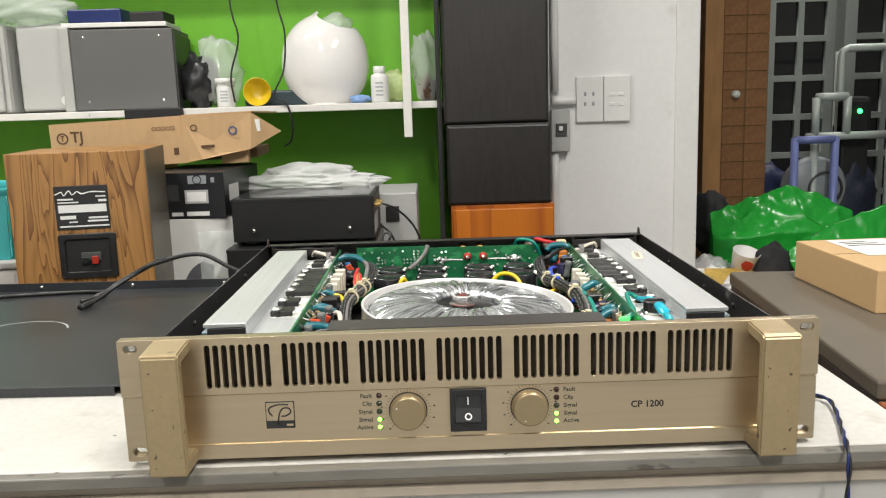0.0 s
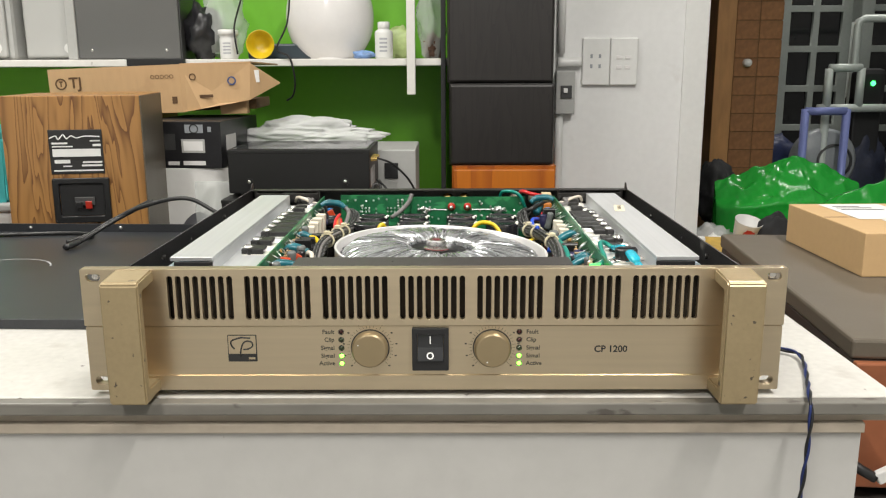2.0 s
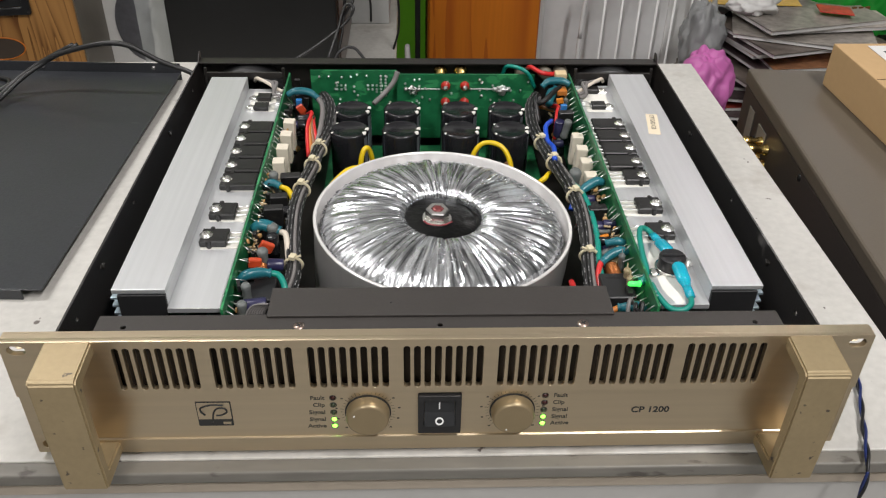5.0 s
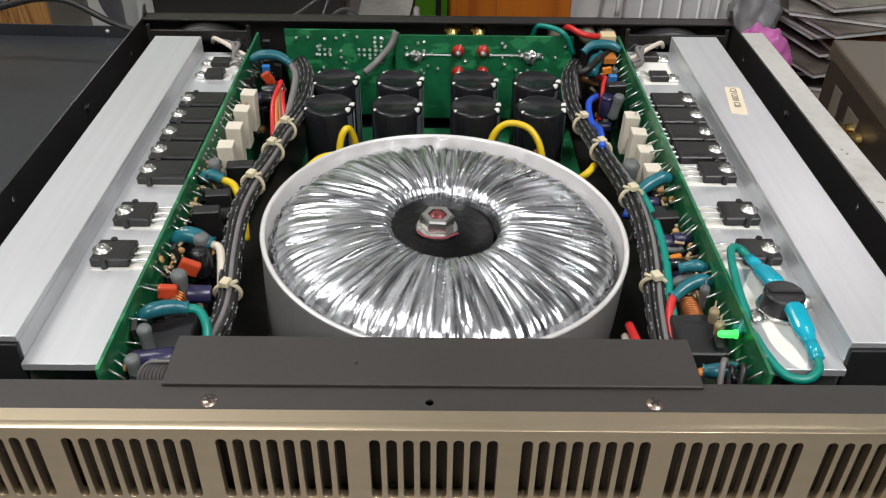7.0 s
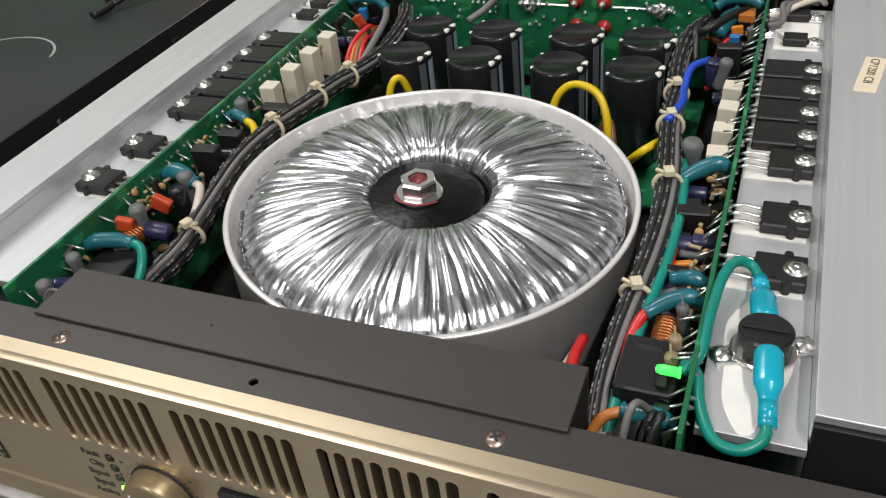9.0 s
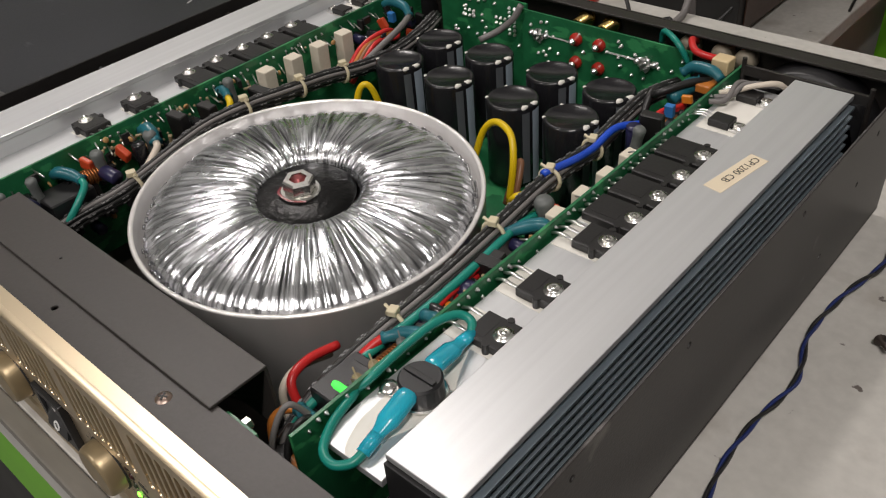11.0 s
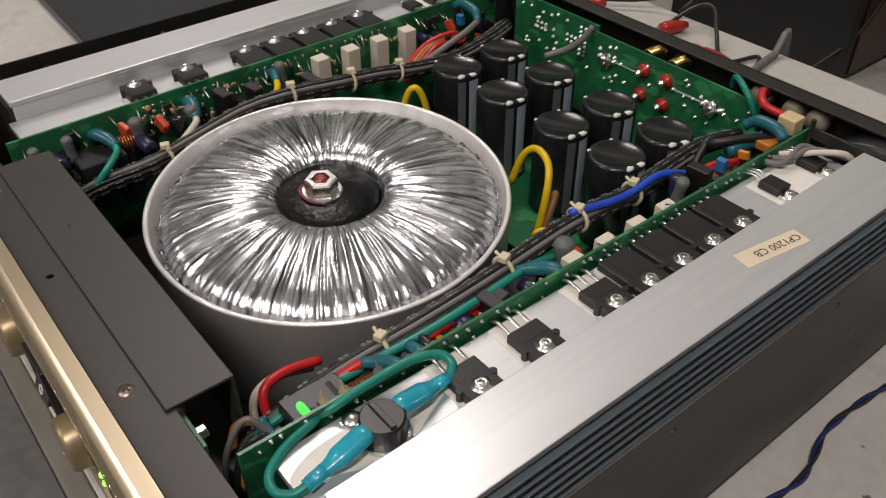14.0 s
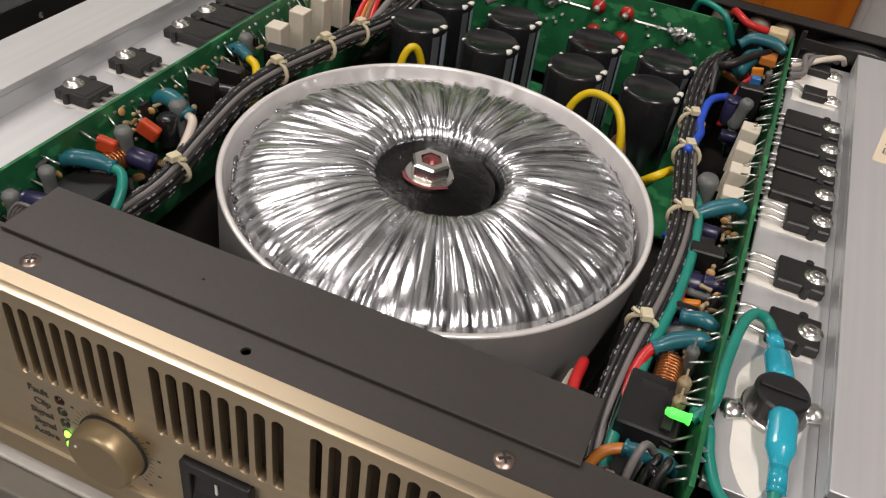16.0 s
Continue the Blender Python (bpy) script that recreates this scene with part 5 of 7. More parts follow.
wire("wire", [(-0.1085, 0.1270, 0.0740), (-0.1040, 0.1240, 0.0730), (-0.1020, 0.1130, 0.0660), (-0.1005, 0.1020, 0.0620)], W, wire_white, amp, "cream wire")
shrink_end("spade_terminal", [(-0.1275, 0.1850, 0.0760), (-0.1210, 0.1860, 0.0780), (-0.1150, 0.1840, 0.0760)], 0.0034)
wire("wire", [(-0.1150, 0.1840, 0.0760), (-0.1080, 0.1800, 0.0740), (-0.1030, 0.1700, 0.0640), (-0.1020, 0.165, 0.050)], W, wire_yellow, amp, "yellow wire")
shrink_end("spade_terminal", [(-0.1275, 0.3350, 0.0800), (-0.1200, 0.3370, 0.0830), (-0.1080, 0.3370, 0.0820), (-0.1000, 0.3330, 0.0780)], 0.0034)
wire("wire", [(-0.1000, 0.3330, 0.0780), (-0.0950, 0.3180, 0.0760), (-0.0950, 0.2980, 0.0700), (-0.0980, 0.275, 0.060)], 0.0022, wire_grey, amp, "grey wire")
wire("wire", [(-0.0480, 0.2520, 0.0440), (-0.0505, 0.2480, 0.0680), (-0.0540, 0.2440, 0.0760), (-0.0580, 0.2400, 0.0680), (-0.0600, 0.2340, 0.040)], W, wire_yellow, amp, "yellow wire arch")
wire("wire", [(-0.0550, 0.2280, 0.0680), (-0.0680, 0.2220, 0.0680), (-0.0800, 0.2100, 0.0620)], W, wire_yellow, amp, "yellow wire")
for k in range(4):
    q = 0.003 * k
    wire("wire", [(-0.1040 + q, 0.268, 0.055), (-0.1060 + q * 0.5, 0.290 + q, 0.0700), (-0.1040, 0.312 + q, 0.0740 - q), (-0.1100, 0.330, 0.064)], 0.0017, (wire_red, wire_orange, wire_brown, wire_red)[k], amp)
wire("wire", [(-0.0300, 0.372, 0.0870), (-0.0340, 0.368, 0.0780), (-0.0430, 0.362, 0.0690), (-0.0520, 0.352, 0.0640)], 0.0024, wire_grey, amp, "grey lead over the rear board")
rib = bmesh.new()
for k in range(8):
    tube([(-0.1180 + 0.0015 * k, 0.030, 0.040), (-0.1170 + 0.0015 * k, 0.034, 0.0720), (-0.1130 + 0.0014 * k, 0.036, 0.0810), (-0.1070 + 0.0012 * k, 0.035, 0.0840)], 0.0008, 5, 4, rib)
part("ribbon_cable", rib, wire_grey, amp, "grey ribbon cable", True)["kind"] = "stuff"
for k in range(4):
    wire("wire", [(0.1080 + 0.003 * k, 0.028, 0.030), (0.1100 + 0.0025 * k, 0.034 + 0.002 * k, 0.0560), (0.1080 + 0.003 * k, 0.042, 0.0620 - 0.004 * k), (0.1020, 0.048, 0.050)], 0.0015, (wire_grey, wire_black, wire_white, wire_grey)[k], amp)
for k, (a, b, c, mt) in enumerate(((0.0, 0.0, 0.0, wire_black), (0.003, -0.003, 0.004, wire_black), (-0.003, 0.002, -0.004, wire_black), (0.005, 0.003, -0.008, wire_white), (-0.005, -0.002, 0.006, wire_grey), (0.002, 0.004, -0.012, wire_red))):
    wire("wire", [(0.1215 + a * 0.4, 0.049 + b, 0.0690 + c * 0.4), (0.1195 + a, 0.043 + b, 0.0745 + c), (0.1175 + a, 0.036 + b, 0.0660 + c), (0.1200 + a * 1.4, 0.031 + b, 0.0520 + c), (0.1170 + a, 0.029, 0.030)], 0.0013, mt, amp)
part("connector", box(0.1190, 0.1260, 0.030, 0.037, 0.0560, 0.0620, 0.0005), wire_orange, amp, "orange connector")
part("connector", box(-0.1270, -0.1180, 0.030, 0.036, 0.0620, 0.0680, 0.0005), wire_orange, amp, "orange connector")


def rear_fan(s):
    """Round fan on the back wall behind the heat sink, with its wire guard strip."""
    f = part("cooling_fan", lathe([(0.0300, -0.020), (0.0390, -0.020), (0.0400, -0.018), (0.0400, 0.0), (0.0300, 0.0), (0.0300, -0.020)], (s * 0.1680, 0.3940, 0.0475), "y", 40), black_plastic, amp, "round black cooling fan", True)
    part("fan_hub", cyl((s * 0.1680, 0.3760, 0.0475), 0.014, 0.016, "y", 24, 0.002), black_plastic, f)
    for k in range(7):
        bl = box(0.0145, 0.0295, -0.001, 0.001, -0.006, 0.006)
        bmesh.ops.transform(bl, matrix=Matrix.Translation((s * 0.1680, 0.385, 0.0475)) @ Matrix.Rotation(2 * math.pi * k / 7, 4, "Y") @ Matrix.Rotation(0.6, 4, "X"), verts=bl.verts)
        part("blade", bl, black_plastic, f)
    part("guard_bar", box(s * 0.1330, s * 0.2040, 0.3640, 0.3660, 0.0830, 0.0890, 0.0003), black_metal, amp)
    for x in (0.1335, 0.2035):
        part("guard_post", cyl((s * x, 0.365, 0.0062), 0.0014, 0.0868, n=8), black_metal, amp)
    for k, mt in enumerate((wire_white, wire_grey, wire_grey)):
        wire("fan_lead", [(s * (0.1600 - 0.004 * k), 0.366, 0.0800), (s * (0.1560 - 0.005 * k), 0.358, 0.0860 - 0.002 * k), (s * (0.1460 - 0.004 * k), 0.350, 0.0850), (s * 0.1390, 0.346 - 0.006 * k, 0.0820), (s * 0.1320, 0.340 - 0.006 * k, 0.0815)], 0.0016, mt, f)


rear_fan(1)
rear_fan(-1)


# ---- things on and beside the work table ----
def amp_lid():
    lid = thing("amplifier_lid", "black steel amplifier lid lying upturned on the table", "lid", pose(-0.2930, 0.1480, 0.0, 0, 0, -2.0))
    part("plate", box(-0.432, 0.0, 0.0, 0.402, 0.0075, 0.0090, 0.0004), lid_metal, lid)
    part("front_flange", box(-0.432, -0.015, -0.0016, 0.0, 0.0003, 0.0090, 0.0003), lid_metal, lid)
    back = part("back_flange", box(-0.432, 0.0, 0.4022, 0.4036, 0.0003, 0.0200, 0.0003), lid_metal, lid)
    part("side_flange", box(-0.4336, -0.4322, 0.0, 0.402, 0.0003, 0.0200, 0.0003), lid_metal, lid)
    for x in (-0.03, -0.155, -0.28, -0.405):
        part("screw", lathe([(0, -0.0022), (0.0022, -0.0016), (0.0026, 0)], (x, 0.4022, 0.0145), "y", 12), steel, back, "", True)
    ring = [(-0.20 + 0.05 * math.cos(a), 0.19 + 0.045 * math.sin(a), 0.0091) for a in (0.3 + 0.22 * k for k in range(16))]
    part("chalk_mark", tube(ring, 0.0012, 5, 2, flat=0.1), mat("chalk", (0.30, 0.30, 0.30), 0.8, bump=0), lid)


amp_lid()

cord = tagged(part("mains_lead", tube([(-0.470, 0.470, 0.0125), (-0.450, 0.488, 0.0180), (-0.425, 0.498, 0.0310), (-0.400, 0.503, 0.0460), (-0.370, 0.502, 0.0560), (-0.340, 0.500, 0.0630), (-0.315, 0.500, 0.0610), (-0.285, 0.500, 0.0440), (-0.255, 0.495, 0.0340), (-0.225, 0.470, 0.0300), (-0.2155, 0.44, 0.0290)], 0.0028, 8, 6), wire_black, None, "", True), "black mains lead lying over the lid", "mains lead")
plug = thing("lead_with_plug", "black twin lead ending in a flat plug on the lid", "lead")
for d in (-0.0022, 0.0022):
    part("twin_strand", tube([(-0.372 + d, 0.507, 0.0590), (-0.405 + d, 0.503, 0.0430), (-0.430 + d, 0.490, 0.0290), (-0.444 + d, 0.468, 0.0185), (-0.449 + d, 0.456, 0.0155)], 0.0023, 8, 6), wire_black, plug, "", True)
grip = tube([(-0.4485, 0.458, 0.0158), (-0.450, 0.452, 0.0150), (-0.4525, 0.443, 0.0140), (-0.4545, 0.434, 0.0135)], [0.0036, 0.0050, 0.0052, 0.0040], 12, 3, flat=0.75)
part("plug_grip", grip, black_plastic, plug, "black moulded plug", True)
tagged(part("second_lead", tube([(-0.62, 0.515, 0.0120), (-0.540, 0.528, 0.0120), (-0.490, 0.532, 0.0120), (-0.462, 0.524, 0.0120), (-0.455, 0.510, 0.0120), (-0.458, 0.498, 0.0120)], 0.0026, 8, 5), wire_black, None, "", True), "thin black lead lying on the lid", "lead")


def twisted_pair():
    """Blue and black twisted wires that leave the amplifier and hang over the table edge."""
    p = spline([(0.2300, 0.392, 0.0040), (0.2360, 0.350, 0.0036), (0.2290, 0.312, 0.0036), (0.2265, 0.272, 0.0036), (0.2345, 0.238, 0.0036), (0.2300, 0.200, 0.0036), (0.2310, 0.165, 0.0036), (0.2400, 0.128, 0.0036), (0.2560, 0.100, 0.0036), (0.2780, 0.080, 0.0040), (0.2860, 0.068, 0.0045), (0.2810, 0.044, 0.0040), (0.2690, 0.010, 0.0036), (0.2580, -0.0195, 0.0042), (0.2560, -0.0285, -0.008), (0.2545, -0.0290, -0.05), (0.251, -0.0290, -0.11), (0.247, -0.0290, -0.25), (0.25, -0.0290, -0.5), (0.252, -0.05, -0.774)], 14)
    t = thing("twisted_wire", "twisted blue and black wire hanging over the table edge", "wire")
    for k, mt in ((0, wire_navy), (1, wire_black)):
        pts = []
        run = 0.0
        for i, c in enumerate(p):
            d = (p[min(i + 1, len(p) - 1)] - p[max(i - 1, 0)]).normalized()
            run += (c - p[i - 1]).length if i else 0
            u = Vector((0, 0, 1)) if abs(d.z) < 0.8 else Vector((0, 1, 0))
            u = (u - d * u.dot(d)).normalized()
            a = run / 0.042 * 2 * math.pi + math.pi * k
            pts.append(c + 0.0009 * (math.cos(a) * u + math.sin(a) * d.cross(u)))
        part("strand", tube(pts, 0.0010, 6, 2), mt, t, "navy strand" if k == 0 else "black strand", True)


twisted_pair()

TSCREW = small_mesh("loose_screw", lathe([(0, 0.0), (0.0028, 0.0002), (0.0034, 0.0014), (0.0015, 0.0026), (0.0013, 0.0100), (0, 0.0112)], n=12), mat("dark_screw", (0.10, 0.08, 0.07), 0.35, 0.8, bump=0), True)
for x, y, a in ((0.2545, 0.2890, 40), (0.2665, 0.3010, -25)):
    tagged(piece("loose_screw", TSCREW, None, None, pose(x, y, 0.0033, 78, 0, a)), "small dark screw lying on the white table", "screw", "loose screws")


def black_receiver():
    """Wide taupe-topped hifi unit standing beside the table, its back to the wall."""
    r = thing("stereo_receiver", "brown-topped stereo receiver standing beside the table", "receiver", pose(0.3600, 0.1320, -0.150, 0, 0, -4.4))
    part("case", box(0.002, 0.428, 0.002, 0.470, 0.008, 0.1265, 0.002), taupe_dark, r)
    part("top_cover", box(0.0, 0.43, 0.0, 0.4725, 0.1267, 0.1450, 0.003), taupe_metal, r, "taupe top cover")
    part("front_face", box(0.002, 0.428, -0.008, 0.0016, 0.010, 0.1260, 0.002), copper_front, r, "rust-coloured front")
    for y in (0.06, 0.25, 0.40):
        sc = part("case_screw", lathe([(0, -0.0025), (0.003, -0.002), (0.0045, 0)], (0.002, y, 0.085 if y != 0.25 else 0.118), "x", 12), mat("case_screw", (0.05, 0.05, 0.05), 0.3, 0.8, bump=0), r, "", True)
    for y, z, w, h in ((0.425, 0.092, 0.020, 0.040), (0.378, 0.096, 0.030, 0.026)):
        part("side_plate", box(0.0006, 0.0019, y - w / 2, y + w / 2, z - h / 2, z + h / 2, 0.0004), mat("plate_grey", (0.20, 0.18, 0.15), 0.4, bump=0), r)
    for i in range(2):
        for j in range(3):
            part("brass_post", lathe([(0, -0.024), (0.0048, -0.024), (0.0062, -0.021), (0.0062, -0.013), (0.0040, -0.011), (0.0058, -0.004), (0.0068, 0)], (0.0015, 0.352 + 0.019 * i, 0.056 + 0.020 * j), "x", 16), brass, r, "gold binding post", True)
    for x in (0.04, 0.39):
        for y in (0.04, 0.42):
            part("foot", cyl((x, y, 0.0), 0.018, 0.0078, n=16, bevel=0.002), black_plastic, r)
    for k, x in enumerate((0.05, 0.10, 0.36)):
        part("front_button", cyl((x, -0.014, 0.09 - 0.03 * (k % 2)), 0.006, 0.006, "y", 14, 0.001), black_plastic, r)


black_receiver()
stand = thing("side_stand", "dark low cabinet holding the receiver", "cabinet")
part("cabinet_body", box(0.372, 0.90, 0.13, 0.66, FLOOR + 0.001, -0.1815, 0.004), matte_black, stand)
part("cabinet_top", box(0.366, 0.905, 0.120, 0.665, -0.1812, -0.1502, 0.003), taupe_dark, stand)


def tan_carton():
    c = thing("cardboard_carton", "small tan cardboard carton with a white label on top", "carton", pose(0.4725, 0.3500, -0.0048, 0, 0, 1.0))
    part("carton_body", box(0.0, 0.17, 0.0, 0.205, 0.0, 0.0500, 0.0012), carton_tan, c)
    part("flap_seam", box(0.001, 0.169, 0.1015, 0.1028, 0.0501, 0.0504), card_brown, c)
    part("address_label", box(0.035, 0.115, 0.085, 0.195, 0.0505, 0.0509), paper_white, c, "white paper label")
    part("address_label", box(0.060, 0.150, 0.015, 0.080, 0.0505, 0.0509), paper_white, c, "white paper label")
    for k in range(9):
        part("print_bar", box(0.070 + 0.008 * k, 0.0735 + 0.008 * k, 0.030, 0.030 + 0.022, 0.0510, 0.0512), black_print, c)
    for k in range(3):
        part("print_bar", box(0.045, 0.100 - 0.01 * k, 0.150 + 0.012 * k, 0.154 + 0.012 * k, 0.0510, 0.0512), black_print, c)


tan_carton()

# ---- things on the back bench ----
BENCH = -0.205


def oak_speaker():
    """Bookshelf loudspeaker that turns its back to the room."""
    h = 0.388
    s = thing("bookshelf_speaker", "oak veneer bookshelf loudspeaker seen from the back", "loudspeaker", pose(-0.5080, 0.8640, BENCH, 0, 0, 9.0))
    part("cabinet", box(-0.222, 0.0, 0.0, 0.200, 0.0, h, 0.0015), oak, s)
    part("side_skin", box(0.0002, 0.0020, 0.001, 0.199, 0.001, h - 0.001), mat("walnut_grey_vinyl", (0.12, 0.10, 0.075), 0.4, vary=0.1, grain=120, stretch=(1, 1, 0.1)), s, "grey-brown side veneer")
    z0 = 0.258
    pl = part("rating_plate", box(-0.1500, -0.0640, -0.0018, 0.0, z0, z0 + 0.0740, 0.0008), black_print, s, "black rating plate with white print")
    def bar(x0, x1, z, hgt=0.0022):
        part("print_bar", box(x0, x1, -0.0022, -0.0017, z0 + z, z0 + z + hgt), white_print, pl)
    part("script_mark", tube([(-0.148, -0.0021, z0 + 0.060), (-0.138, -0.0021, z0 + 0.064), (-0.134, -0.0021, z0 + 0.058), (-0.126, -0.0021, z0 + 0.066), (-0.121, -0.0021, z0 + 0.059), (-0.113, -0.0021, z0 + 0.064), (-0.105, -0.0021, z0 + 0.060), (-0.092, -0.0021, z0 + 0.063), (-0.068, -0.0021, z0 + 0.062)], 0.0010, 5, 4), white_print, pl)
    bar(-0.084, -0.068, 0.054), bar(-0.145, -0.120, 0.050, 0.003), bar(-0.145, -0.112, 0.045)
    bar(-0.080, -0.067, 0.046, 0.004)
    bar(-0.145, -0.068, 0.029, 0.013)
    bar(-0.143, -0.118, 0.018, 0.006), bar(-0.098, -0.067, 0.018, 0.0030), bar(-0.100, -0.067, 0.0125, 0.0030), bar(-0.130, -0.116, 0.012)
    bar(-0.145, -0.066, 0.0045, 0.0024)
    cup = plate("terminal_cup", rounded(-0.150, -0.0580, 0.1750, 0.2510, 0.003), [rounded(-0.140, -0.0680, 0.1860, 0.2420, 0.004)], 0.006, black_plastic, s, Matrix.Translation((0, -0.0032, 0)) @ UPRIGHT, 0.0012, "recessed black terminal cup")
    part("cup_floor", box(-0.1395, -0.0685, -0.0012, -0.0002, 0.1865, 0.2415), matte_black, cup)
    part("terminal_block", box(-0.116, -0.084, -0.0052, -0.0014, 0.2045, 0.2185, 0.0008), mat("terminal_grey", (0.07, 0.07, 0.07), 0.45, bump=0), cup)
    part("red_lever", box(-0.0985, -0.0880, -0.0090, -0.0053, 0.1990, 0.2120, 0.001), red_plastic, cup, "red terminal lever")
    part("black_lever", box(-0.1145, -0.1030, -0.0085, -0.0053, 0.2000, 0.2110, 0.001), black_plastic, cup)
    ring = [(-0.113 + 0.032 * math.cos(2 * math.pi * k / 28), 0.125 + 0.016 * math.sin(2 * math.pi * k / 28)) for k in range(28)]
    rim = plate("port_rim", [(-0.113 + 1.05 * (x + 0.113), 0.125 + 1.08 * (z - 0.125)) for x, z in ring], [ring], 0.002, orange_wood, s, Matrix.Translation((0, -0.0010, 0)) @ UPRIGHT, 0.0003, "oval port with a wooden rim")
    # Flat dark plate stands in for the shade inside the port.
    plate("port_throat", ring, [], 0.0006, mat("port_shadow_cloth", (0.05, 0.035, 0.025), 0.8), rim, Matrix.Translation((0, -0.0004, 0)) @ UPRIGHT)
    for x in (-0.147, -0.061):
        for z in (0.178, 0.248):
            part("screw", lathe([(0, -0.0015), (0.0016, -0.001), (0.002, 0)], (x, -0.0062, z), "y", 10), black_metal, cup)


oak_speaker()


def hifi_unit(name, label, x, y, z, w, d, h, turn, screws=()):
    u = thing(name, label, "hifi unit", pose(x, y, z, 0, 0, turn))
    part("case", box(0, w, 0, d, 0.008, h, 0.0025), hifi_black, u)
    part("top_lip", box(-0.0006, w + 0.0006, -0.0006, d * 0.98, h - 0.006, h + 0.0006, 0.0008), hifi_black, u)
    for fx in (0.03, w - 0.03):
        for fy in (0.03, d - 0.03):
            part("foot", cyl((fx, fy, 0), 0.014, 0.0078, n=14, bevel=0.002), black_plastic, u)
    for sx in screws:
        b = part("side_screw", lathe([(0, -0.004), (0.0035, -0.0035), (0.0045, 0)], (sx, 0.0, 0.030), "y", 14), steel, u, "", True)
        part("recess", lathe([(0.0048, -0.0012), (0.0068, -0.0012), (0.0070, 0)], (sx, 0, 0.030), "y", 16), black_plastic, b)
    return u


sub = hifi_unit("black_amplifier_case", "large black hifi case on the bench", -0.413, 0.985, BENCH, 0.275, 0.30, 0.190, 0)
part("side_vinyl", box(0.2756, 0.2775, 0.02, 0.30, 0.01, 0.187, 0.0005), mat("dark_walnut", (0.050, 0.025, 0.017), 0.3, vary=0.2), sub, "dark walnut side")
part("lead_loop", tube([(0.2780, 0.05, 0.10), (0.2900, 0.035, 0.125), (0.3000, 0.04, 0.14), (0.2950, 0.05, 0.15), (0.2860, 0.045, 0.138), (0.2830, 0.04, 0.11), (0.272, 0.01, 0.06), (0.24, -0.03, 0.012)], 0.0025, 6, 5), wire_black, sub, "", True)
cdp = hifi_unit("black_tuner", "black hifi tuner with a shiny top, stacked on a larger case", -0.405, 1.015, -0.0142, 0.268, 0.20, 0.0900, 0, (0.040, 0.222))
part("top_gloss", box(0.006, 0.262, 0.01, 0.19, 0.0909, 0.0915, 0.0002), mat("gloss_black", (0.015, 0.016, 0.016), 0.12, vary=0.1, bump=0), cdp, "glossy top")
for k in range(3):
    part("socket", lathe([(0, 0.012), (0.003, 0.012), (0.0045, 0.004), (0.005, 0)], (0.2682, 0.03 + 0.028 * k, 0.070), "x", 12), brass, cdp)
    part("socket_plate", box(0.2682, 0.2690, 0.02 + 0.03 * k, 0.042 + 0.03 * k, 0.018, 0.052), mat("socket_white", (0.40, 0.40, 0.40), 0.5, bump=0), cdp)
part("aux_lead", tube([(0.2780, 0.05, 0.070), (0.310, 0.06, 0.055), (0.345, 0.09, 0.010), (0.362, 0.12, -0.060), (0.366, 0.14, -0.14), (0.355, 0.15, -0.19)], 0.0022, 6, 6), wire_black, cdp, "thin black lead", True)
part("aux_lead", tube([(0.2780, 0.03, 0.030), (0.300, 0.02, 0.010), (0.318, 0.03, -0.050), (0.319, 0.05, -0.10)], 0.0022, 6, 6), wire_black, cdp, "thin black lead", True)
tagged(part("plastic_wrap", crumple((-0.278, 1.250, 0.084), (0.135, 0.040, 0.0300), 4.2, 0.42, 90, 44, 1.15, 1.5), white_film, None, "", True), "crumpled clear plastic wrap behind the tuner", "plastic wrap")
hid = thing("grey_case", "pale grey case behind the black tuner", "case", pose(-0.20, 1.30, BENCH, 0, 0, 0))
part("body", box(0.0, 0.140, 0, 0.22, 0, 0.254, 0.003), pale_grey, hid)
part("handle_slot", box(0.07, 0.10, -0.003, 0.0, 0.19, 0.225, 0.001), matte_black, hid)
part("wrap_stand", box(-0.20, -0.002, -0.08, 0.0, 0.0, 0.255, 0.002), pale_grey, hid)


def white_carton():
    c = thing("white_carton", "white carton with a grey half-disc print, wrapped in film", "carton", pose(-0.600, 1.055, BENCH, 0, 0, 2.0))
    part("body", box(0, 0.192, 0, 0.28, 0, 0.242, 0.0015), paper_white, c)
    disc = [(0.131 + 0.052 * math.cos(radians(a)), 0.088 + 0.070 * math.sin(radians(a))) for a in range(100, 262, 9)]
    disc += [(0.135, 0.02), (0.142, 0.15)]
    part_mat = mat("print_grey", (0.10, 0.10, 0.11), 0.5, vary=0.2, scale=40)
    plate("half_disc", disc, [], 0.0006, part_mat, c, Matrix.Translation((0, -0.0006, 0)) @ UPRIGHT, 0, "grey half-disc print")
    bag = sheet(14, 22, lambda u, v: Vector((0.118 + 0.074 * u, -0.006 - 0.005 * noise.noise(Vector((u * 5, v * 9, 2))) - 0.004 * abs(noise.noise(Vector((u * 11, v * 17, 5)))), 0.012 + 0.205 * v)))
    part("film_wrap", bag, clear_film, c, "clear film over the carton", True)


white_carton()


